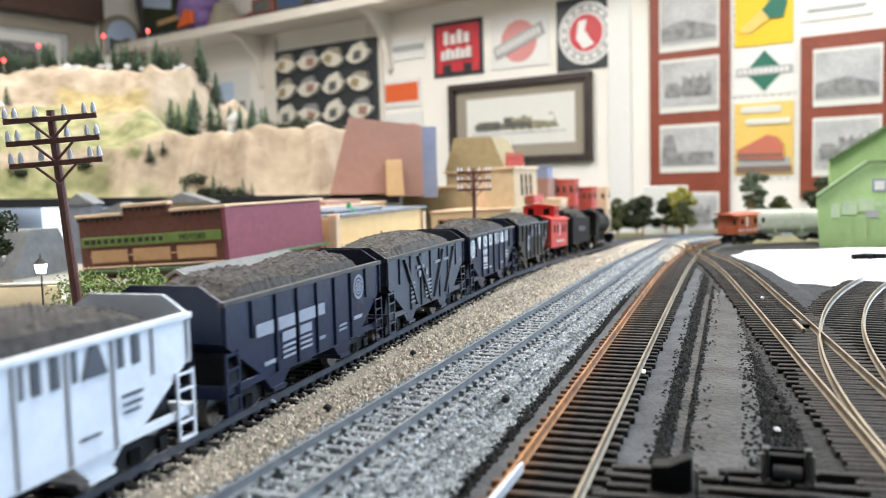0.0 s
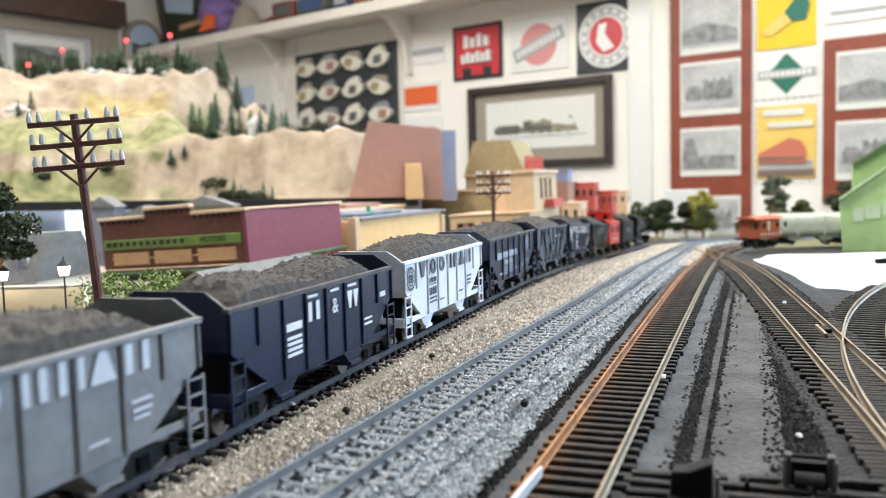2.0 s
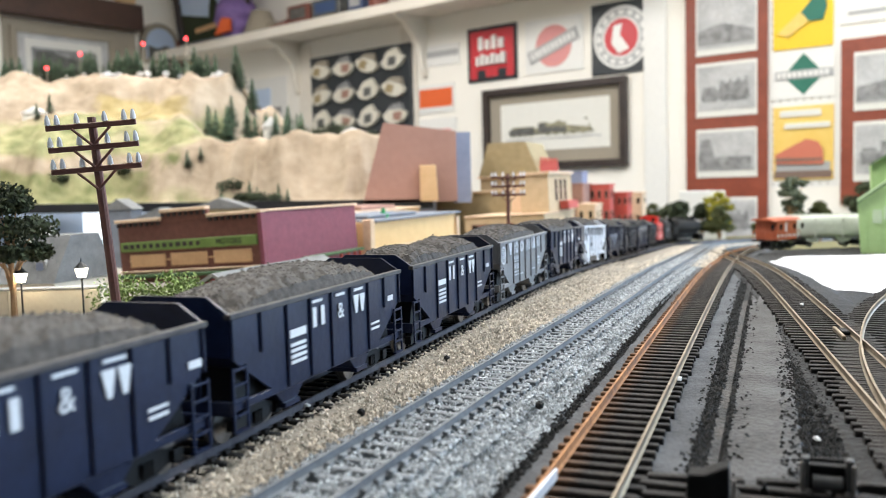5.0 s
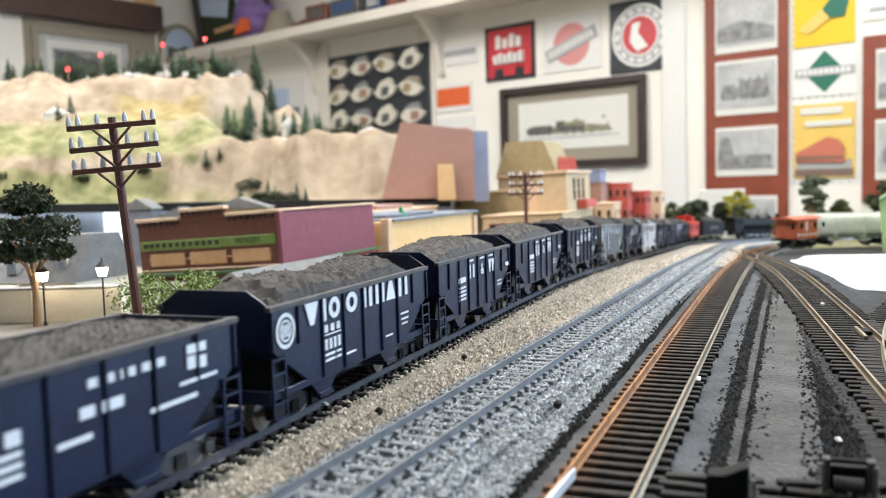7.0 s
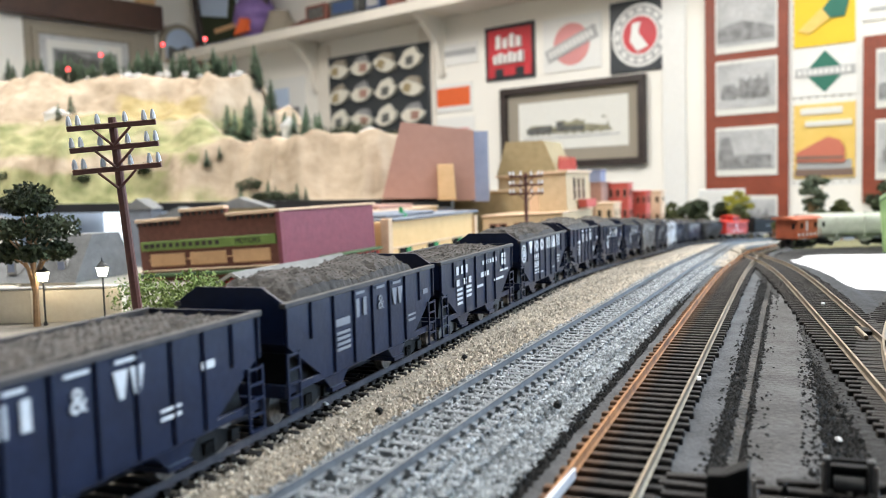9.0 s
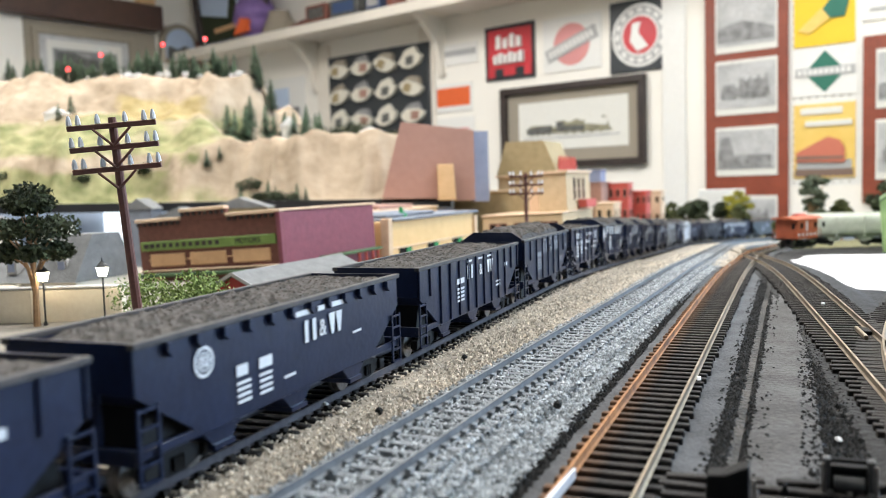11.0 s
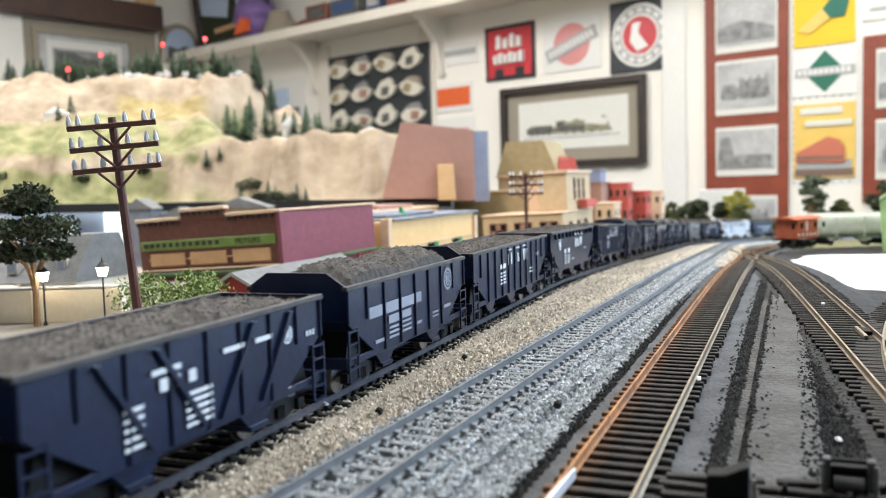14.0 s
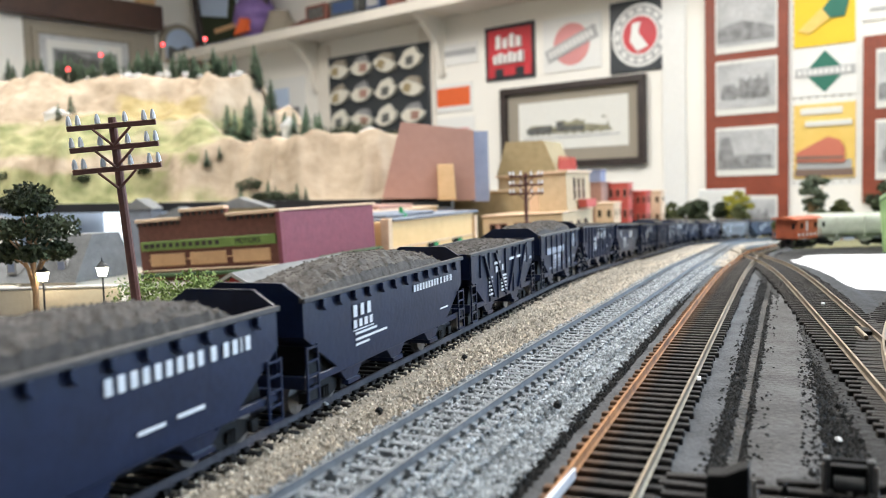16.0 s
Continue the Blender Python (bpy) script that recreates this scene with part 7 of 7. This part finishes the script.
switch_motor()
for k, (path, s, o, r) in enumerate(((TRACK_C, 0.0945, 0.0105, 0.0011), (TRACK_C, 0.0413, 0.0519, 0.0009), (TRACK_A, 0.052, 0.0095, 0.0012), (TRACK_C, -0.018, -0.0085, 0.0008), (TRACK_D, 0.2, 0.0, 0.0012))):
    h = thing("white_chip", "small white plaster crumb on the layout", "crumb", path.seat(s) @ pose(0, -o, -0.0018 if k != 1 else -0.004, 0, 0, 40 * k), group="plaster crumbs",
              me=mesh(lambda bm: (prism(bm, [(-r * 1.3, -r * 0.4), (r * 0.3, -r * 0.7), (r * 1.4, 0), (r * 0.5, r * 0.8), (-r * 0.7, r * 0.5)], -r * 0.6, r * 0.6)), "white_chip", M["plaster"], 0.0002))
for path, s, o in ((TRACK_A, 0.14, 0.026), (TRACK_A, 0.055, 0.027), (TRACK_B, 0.01, 0.024)):
    thing("dark_pebble", "dark lump of clinker lying on the gravel", "pebble", path.seat(s) @ pose(0, -o, -0.0035), group="clinker lumps",
          me=mesh(lambda bm: bmesh.ops.create_icosphere(bm, subdivisions=1, radius=0.0015), "dark_pebble", M["black_dirt"]))


# ---- plants ----
def clump(bm, c, r, n, size, rnd, squash=0.8):
    """Leaves as small bent triangles pairs, filling a ragged ball."""
    for _ in range(n):
        d = Vector((rnd.gauss(0, 1), rnd.gauss(0, 1), rnd.gauss(0, 1))).normalized() * r * rnd.uniform(0.45, 1.08)
        d.z *= squash
        p = Vector(c) + d
        a = Vector((rnd.uniform(-1, 1), rnd.uniform(-1, 1), rnd.uniform(-1, 1))).normalized() * size * rnd.uniform(0.6, 1.3)
        b = a.cross(Vector((rnd.uniform(-1, 1), rnd.uniform(-1, 1), rnd.uniform(-1, 1)))).normalized() * size * 0.6
        v = [bm.verts.new(p - a), bm.verts.new(p + b + a * 0.1), bm.verts.new(p + a), bm.verts.new(p - b - a * 0.1 + Vector((0, 0, size * 0.3)))]
        bm.faces.new(v)


def broadleaf(at, height, spread, leaf, label, seed, trunk_share=0.45, clumps=9, n=130, size=0.0016, group="model trees", tiers=False):
    rnd = random.Random(seed)
    h = thing("tree", label, "tree", at, group=group)
    tips = []
    def trunk(bm):
        z1 = height * trunk_share
        rod(bm, (0, 0, -0.002), (0.0006, 0, z1), height * 0.028, height * 0.018, 8)
        for k in range(clumps):
            a = 6.2832 * (k + rnd.random() * 0.6) / clumps
            r = spread * rnd.uniform(0.25, 0.85)
            z = height * rnd.uniform(trunk_share + 0.08, 0.92)
            if tiers:
                z = height * (0.55, 0.72, 0.9)[k % 3]
                r = spread * ((0.75, 0.85, 0.3)[k % 3]) * rnd.uniform(0.6, 1)
            tip = Vector((math.cos(a) * r, math.sin(a) * r, z))
            mid = Vector((math.cos(a) * r * 0.4, math.sin(a) * r * 0.4, (z1 + z) * 0.5 - 0.004 * height))
            rod(bm, (0, 0, z1 * rnd.uniform(0.45, 0.98)), mid, height * 0.012, height * 0.008, 6)
            rod(bm, mid, tip, height * 0.008, height * 0.004, 5)
            tips.append(tip)
        tips.append(Vector((0, 0, height * 0.95)))
    part("trunk", mesh(trunk, "trunk", M["trunk"]), h)
    bm = bmesh.new()
    for tip in tips:
        clump(bm, tip, spread * rnd.uniform(0.34, 0.56), n, size, rnd, 0.6)
    part("crown", finish(bm, "crown", leaf), h)
    return h


def conifer_mesh(height, seed, leaf):
    rnd = random.Random(seed)
    bm = bmesh.new()
    n = 11
    for k in range(n):
        z = height * (0.12 + 0.84 * k / n)
        r = height * 0.2 * (1 - k / n) ** 0.85 + height * 0.015
        m = 7
        for i in range(m):
            a = 6.2832 * (i + rnd.random()) / m
            rr = r * rnd.uniform(0.7, 1.2)
            q = Vector((math.cos(a), math.sin(a), 0))
            t = Vector((-q.y, q.x, 0)) * rr * 0.42
            top = Vector((0, 0, z + height * 0.06))
            tip = q * rr + Vector((0, 0, z - height * 0.03))
            v = [bm.verts.new(top), bm.verts.new(q * rr * 0.6 + t + Vector((0, 0, z - height * 0.005))), bm.verts.new(tip), bm.verts.new(q * rr * 0.6 - t + Vector((0, 0, z - height * 0.005)))]
            bm.faces.new(v)
    return finish(bm, "conifer", leaf)


STEM = mesh(lambda bm: rod(bm, (0, 0, -0.05), (0, 0, 0.97), 0.022, 0.004, 6), "stem", M["brownwood"])
CONIFERS = [conifer_mesh(1.0, k, M["conifer"]) for k in range(4)]


def on_hill(x, y):
    return DECK + hill_height(x, y)


def conifer(x, y, height, z=None, label="small dark green model conifer on the hill"):
    rnd = random.Random(int(x * 1000) * 31 + int(y * 1000))
    ob = thing("conifer", label, "tree", pose(x, y, on_hill(x, y) - 0.002 if z is None else z, 0, 0, rnd.uniform(0, 360)), group="conifers on the hill")
    ob.scale = (height * 1.3, height * 1.3, height)
    part("stem", STEM, ob)
    part("crown", CONIFERS[rnd.randrange(4)], ob)


rr = random.Random(77)
for k in range(80):                  # along the ridge
    x = -0.96 + 0.5 * (k + rr.random()) / 80
    conifer(x, 1.93 + rr.uniform(-0.05, 0.12), rr.uniform(0.04, 0.07) * (1.2 if -0.75 < x < -0.5 else 1))
for k in range(22):                  # the wooded gully behind the cliff
    conifer(-0.41 + 0.16 * rr.random(), 1.62 + 0.3 * rr.random(), rr.uniform(0.06, 0.105))
for x, y, hh in ((-0.395, 1.44, 0.034), (-0.375, 1.45, 0.026), (-0.33, 1.395, 0.03), (-0.285, 1.40, 0.036), (-0.27, 1.385, 0.03), (-0.235, 1.385, 0.035), (-0.22, 1.38, 0.025), (-0.72, 1.62, 0.035), (-0.7, 1.63, 0.04), (-0.84, 1.62, 0.03), (-0.79, 1.48, 0.03)):
    conifer(x, y, hh)


def shrub(at, r, leaf, label, seed, n=500, size=0.0015, lumps=5):
    rnd = random.Random(seed)
    bm = bmesh.new()
    for k in range(lumps):
        clump(bm, (rnd.uniform(-0.8, 0.8) * r, rnd.uniform(-0.5, 0.5) * r, r * rnd.uniform(0.35, 0.75)), r * rnd.uniform(0.4, 0.65), n // lumps, size, rnd, 0.8)
    return thing("shrub", label, "shrub", at, group="model shrubs", me=finish(bm, "shrub", leaf))


shrub(pose(-0.1425, 0.45, zg(0.45) - 0.006), 0.0265, M["leaf_bright"], "bright green lichen shrub beside the pole", 1, 4500, 0.0012, 8)
shrub(pose(-0.127, 0.452, zg(0.45) - 0.006), 0.0215, M["leaf_bright"], "bright green lichen shrub beside the pole", 8, 4000, 0.0012, 8)
for k, (x, y, r, z) in enumerate(((-0.83, 1.48, 0.02, 0), (-0.32, 1.41, 0.022, 0), (-0.3, 1.40, 0.02, 0), (-0.88, 1.66, 0.018, 0), (-0.2, 1.62, 0.03, 0), (-0.155, 1.60, 0.034, 0), (-0.10, 1.62, 0.02, 0), (-0.02, 1.6, 0.025, 0), (-0.34, 1.72, 0.03, 0), (-0.6, 1.42, 0.016, 0), (-0.68, 1.4, 0.02, 0), (-0.75, 1.43, 0.018, 0), (-0.50, 1.46, 0.016, 0), (-0.27, 1.375, 0.02, 0), (-0.245, 1.37, 0.018, 0))):
    shrub(pose(x, y, on_hill(x, y) - 0.004), r, M["leaf_dark"], "dark green shrub on the hillside", 20 + k, 420, 0.0024)
broadleaf(pose(-0.232, 0.478, zg(0.478) - 0.006), 0.078, 0.0245, M["leaf_dark"], "bushy dark green tree with a tan branching trunk", 3, 0.42, 15, 420, 0.0016, tiers=True)
FAR = [(0.533, 2.05, 0.085, 0.03, "leaf_mid"), (0.565, 2.08, 0.092, 0.034, "leaf_mid"), (0.605, 2.05, 0.088, 0.034, "leaf_dark"), (0.64, 2.12, 0.1, 0.03, "leaf_dark"), (0.70, 2.12, 0.09, 0.03, "leaf_dark"), (0.735, 2.1, 0.118, 0.036, "leaf_yellow"), (0.72, 2.05, 0.08, 0.03, "leaf_mid"),
       (0.70, 1.6, 0.125, 0.024, "leaf_sage"), (0.755, 1.6, 0.075, 0.024, "leaf_mid"), (0.845, 1.6, 0.108, 0.04, "leaf_dark"), (0.655, 1.62, 0.045, 0.018, "leaf_mid")]
for k, (x, y, hh, sp, leaf) in enumerate(FAR):
    broadleaf(pose(x, y, zg(y) - 0.006), hh, sp, M[leaf], {"leaf_yellow": "bright yellow-green", "leaf_sage": "tall grey-green"}.get(leaf, "dark green") + " model tree at the far end of the layout", 40 + k, 0.18, 16, 150, 0.0042)


# ---- the corner by the telegraph pole ----
def street_lamp(x, y, hgt):
    h = thing("street_lamp", "small black street lamp with a glowing lantern", "street lamp", pose(x, y, zg(y) - 0.006), group="street lamps")
    part("post", mesh(lambda bm: (rod(bm, (0, 0, 0), (0, 0, hgt - 0.004), 0.0006, 0.0005, 8), rod(bm, (0, 0, 0), (0, 0, 0.003), 0.0014, 0.0008, 8)), "post", M["lamp_black"]), h)
    part("lantern", mesh(lambda bm: rod(bm, (0, 0, hgt - 0.0045), (0, 0, hgt + 0.0005), 0.0024, 0.0036, 8), "lantern", M["lamp_glow"]), h)
    part("cap", mesh(lambda bm: (rod(bm, (0, 0, hgt + 0.0005), (0, 0, hgt + 0.004), 0.0042, 0.0006, 8), rod(bm, (0, 0, hgt + 0.004), (0, 0, hgt + 0.006), 0.0005, 0.0003, 6)), "cap", M["lamp_black"]), h)


street_lamp(-0.228, 0.48, 0.0306)
street_lamp(-0.194, 0.48, 0.0325)


def grey_house():
    h = thing("grey_house", "grey-roofed cream house with dormers and blue windows", "house", street(-0.288, 0.66, 0, -1.0, 18))
    part("wall", mesh(lambda bm: box(bm, 0, 0.07, 0, 0.105, -0.008, 0.0095), "wall", M["cream_wall"], 0.0006), h)
    part("roof", mesh(lambda bm: (prism(bm, [(-0.003, 0.0095), (0.073, 0.0095), (0.052, 0.046), (0.02, 0.046)], -0.002, 0.034), prism(bm, [(-0.003, 0.0095), (0.073, 0.0095), (0.042, 0.034), (0.03, 0.034)], 0.034, 0.108)), "roof", M["roof_grey"]), h)
    for y in (0.016, 0.066):
        d = part("dormer", mesh(lambda bm, y=y: prism(bm, [(y - 0.005, 0.016), (y + 0.005, 0.016), (y + 0.005, 0.026), (y, 0.031), (y - 0.005, 0.026)], 0.004, 0.03, axis="x"), "dormer", M["house_grey"]), h)
        part("pane", mesh(lambda bm, y=y: box(bm, 0.0032, 0.0042, y - 0.003, y + 0.003, 0.018, 0.0255), "pane", M["bluewall"]), d)
    part("chimney", mesh(lambda bm: box(bm, 0.008, 0.014, 0.022, 0.029, 0.012, 0.038), "chimney", M["slate"], 0.0004), h)
    part("porch", mesh(lambda bm: box(bm, -0.012, 0, 0.052, 0.072, -0.008, 0.008), "porch", M["cream_wall"], 0.0006), h)
    w = thing("cream_annex", "low cream wall beside the grey house", "building", street(-0.39, 0.64, 0, 0, 18))
    part("wall", mesh(lambda bm: box(bm, 0, 0.05, -0.003, 0.16, -0.008, 0.010), "wall", M["cream_wall"], 0.0006), w)
    part("roof", mesh(lambda bm: prism(bm, [(-0.003, 0.010), (0.053, 0.010), (0.03, 0.022), (0.02, 0.022)], -0.005, 0.162), "roof", M["roof_grey"]), w)


grey_house()


def garden_wall():
    h = thing("garden_wall", "cream plastered wall with piers behind the street lamps", "wall", pose(-0.456, 0.492, zg(0.49) - 0.006))
    part("wall_panel", mesh(lambda bm: box(bm, 0, 0.268, 0, 0.006, 0, 0.0200), "wall_panel", M["cream_wall"], 0.0006), h)
    part("coping", mesh(lambda bm: box(bm, -0.001, 0.269, -0.0012, 0.0072, 0.0200, 0.0212), "coping", M["house_grey"], 0.0004), h)
    for x in (0.11, 0.165, 0.2185, 0.264):
        part("pier", mesh(lambda bm, x=x: box(bm, x - 0.004, x + 0.004, -0.0014, 0.0002, 0, 0.0199), "pier", M["cream_wall"], 0.0004), h)


garden_wall()


def shed():
    h = thing("red_shed", "red wooden shed with a grey shingle roof", "shed", street(-0.1364, 0.55, 0.0, -1.0))
    L, pk, hw, ev = 0.142, 0.0205, 0.021, 0.0105
    part("wall", mesh(lambda bm: prism(bm, [(-hw + 0.002, -0.002), (hw - 0.002, -0.002), (hw - 0.002, ev), (0, pk - 0.001), (-hw + 0.002, ev)], 0.002, L - 0.002, axis="x"), "wall", M["shed_red"]), h)
    for s in (-1, 1):
        part("roof", mesh(lambda bm, s=s: prism(bm, [(s * (hw + 0.003), ev - 0.0025), (0, pk), (0, pk + 0.0013), (s * (hw + 0.003), ev - 0.0012)], -0.003, L, axis="x"), "roof", M["roof_grey"]), h)
        part("bargeboard", mesh(lambda bm, s=s: prism(bm, [(s * (hw + 0.003), ev - 0.0035), (0, pk - 0.001), (0, pk + 0.0014), (s * (hw + 0.003), ev - 0.001)], -0.0036, -0.003, axis="x"), "bargeboard", M["house_grey"]), h)


shed()
thing("backdrop_board", "pale blue sky backdrop board below the upper deck", "backdrop", pose(0, 0, 0), kind="structure",
      me=mesh(lambda bm: box(bm, -1.9, 0.02, 1.36, 1.37, -0.09, DECK - 0.002), "backdrop_board", M["bluewash"]))
# plain white panel, given emission so that it renders full white
thing("light_panel", "bright white glowing panel under the upper deck", "light", pose(-0.537, 1.345, -0.045), me=mesh(lambda bm: box(bm, 0, 0.048, 0, 0.012, 0, 0.098), "light_panel", M["glow_white"], 0.001))
for k, (x, w, z1, m) in enumerate(((-0.62, 0.05, 0.02, "palecar"), (-0.475, 0.04, 0.045, "slate"), (-0.43, 0.07, 0.03, "photo_white"), (-0.35, 0.09, 0.042, "olive"), (-0.75, 0.09, 0.03, "photo_white"))):
    b = thing("far_building", "far pale model building under the upper deck", "building", pose(x, 1.27, zg(1.27) - 0.006), group="far buildings")
    part("wall", mesh(lambda bm: box(bm, 0, w, 0, 0.05, 0, z1 + 0.042), "wall", M[m], 0.0008), b)
    part("roof", mesh(lambda bm: prism(bm, [(-0.003, z1 + 0.042), (w + 0.003, z1 + 0.042), (w / 2, z1 + 0.058)], -0.002, 0.052), "roof", M["roof_grey"]), b)


# ---- small things on the hill ----
def hut(x, y, w, hgt, m, label):
    h = thing("hillside_house", label, "house", pose(x, y, on_hill(x, y) - 0.004, 0, 0, 8), group="houses on the hill")
    part("wall", mesh(lambda bm: box(bm, 0, w, 0, w * 0.8, 0, hgt), "wall", M[m], 0.0006), h)
    part("roof", mesh(lambda bm: prism(bm, [(-0.003, hgt), (w + 0.003, hgt), (w / 2, hgt * 1.5)], -0.003, w * 0.8 + 0.003), "roof", M["snow_trim"]), h)


hut(-0.775, 1.68, 0.042, 0.026, "photo_white", "small white house on the hillside")
hut(-0.31, 1.68, 0.03, 0.04, "photo_white", "narrow white church-like house among conifers")
hut(-0.145, 1.57, 0.035, 0.018, "photo_white", "small white house above the cliff")
for k in range(16):
    x = -0.78 + 0.36 * rr.random()
    h = thing("white_bush", "small white flowering bush on the ridge", "shrub", pose(x, 1.86 + 0.05 * rr.random(), 0), group="white bushes")
    h.location.z = on_hill(x, h.location.y) - 0.002
    bm = bmesh.new()
    clump(bm, (0, 0, 0.009), 0.008, 60, 0.003, rr)
    part("blossom", finish(bm, "blossom", M["snow_trim"]), h)
for x, y, hh in ((-0.80, 1.86, 0.03), (-0.735, 1.88, 0.05), (-0.605, 1.9, 0.075), (-0.5, 1.86, 0.085)):
    m = thing("beacon_mast", "thin white mast with a red lamp on the ridge", "beacon", pose(x, y, on_hill(x, y)), group="red beacons")
    part("mast", mesh(lambda bm: rod(bm, (0, 0, -0.005), (0, 0, hh - 0.003), 0.0009, 0.0008, 8), "mast", M["mount"]), m)
    part("lamp", mesh(lambda bm: bmesh.ops.create_icosphere(bm, subdivisions=2, radius=0.0042, matrix=Matrix.Translation((0, 0, hh))), "lamp", M["red_glow"]), m)
h = thing("junk_pile", "small pile of dark scrap on the white plaster", "scrap", pose(0.385, 0.66, zg(0.66) - 0.0022))
for k in range(5):
    part("scrap", mesh(lambda bm: box(bm, -0.006, 0.006, -0.002, 0.002, 0, 0.004), "scrap", M["iron"], 0.0005), h, at=pose(0.004 * k - 0.008, 0.003 * (k % 2), 0.0, 0, 0, 37 * k))


motions()
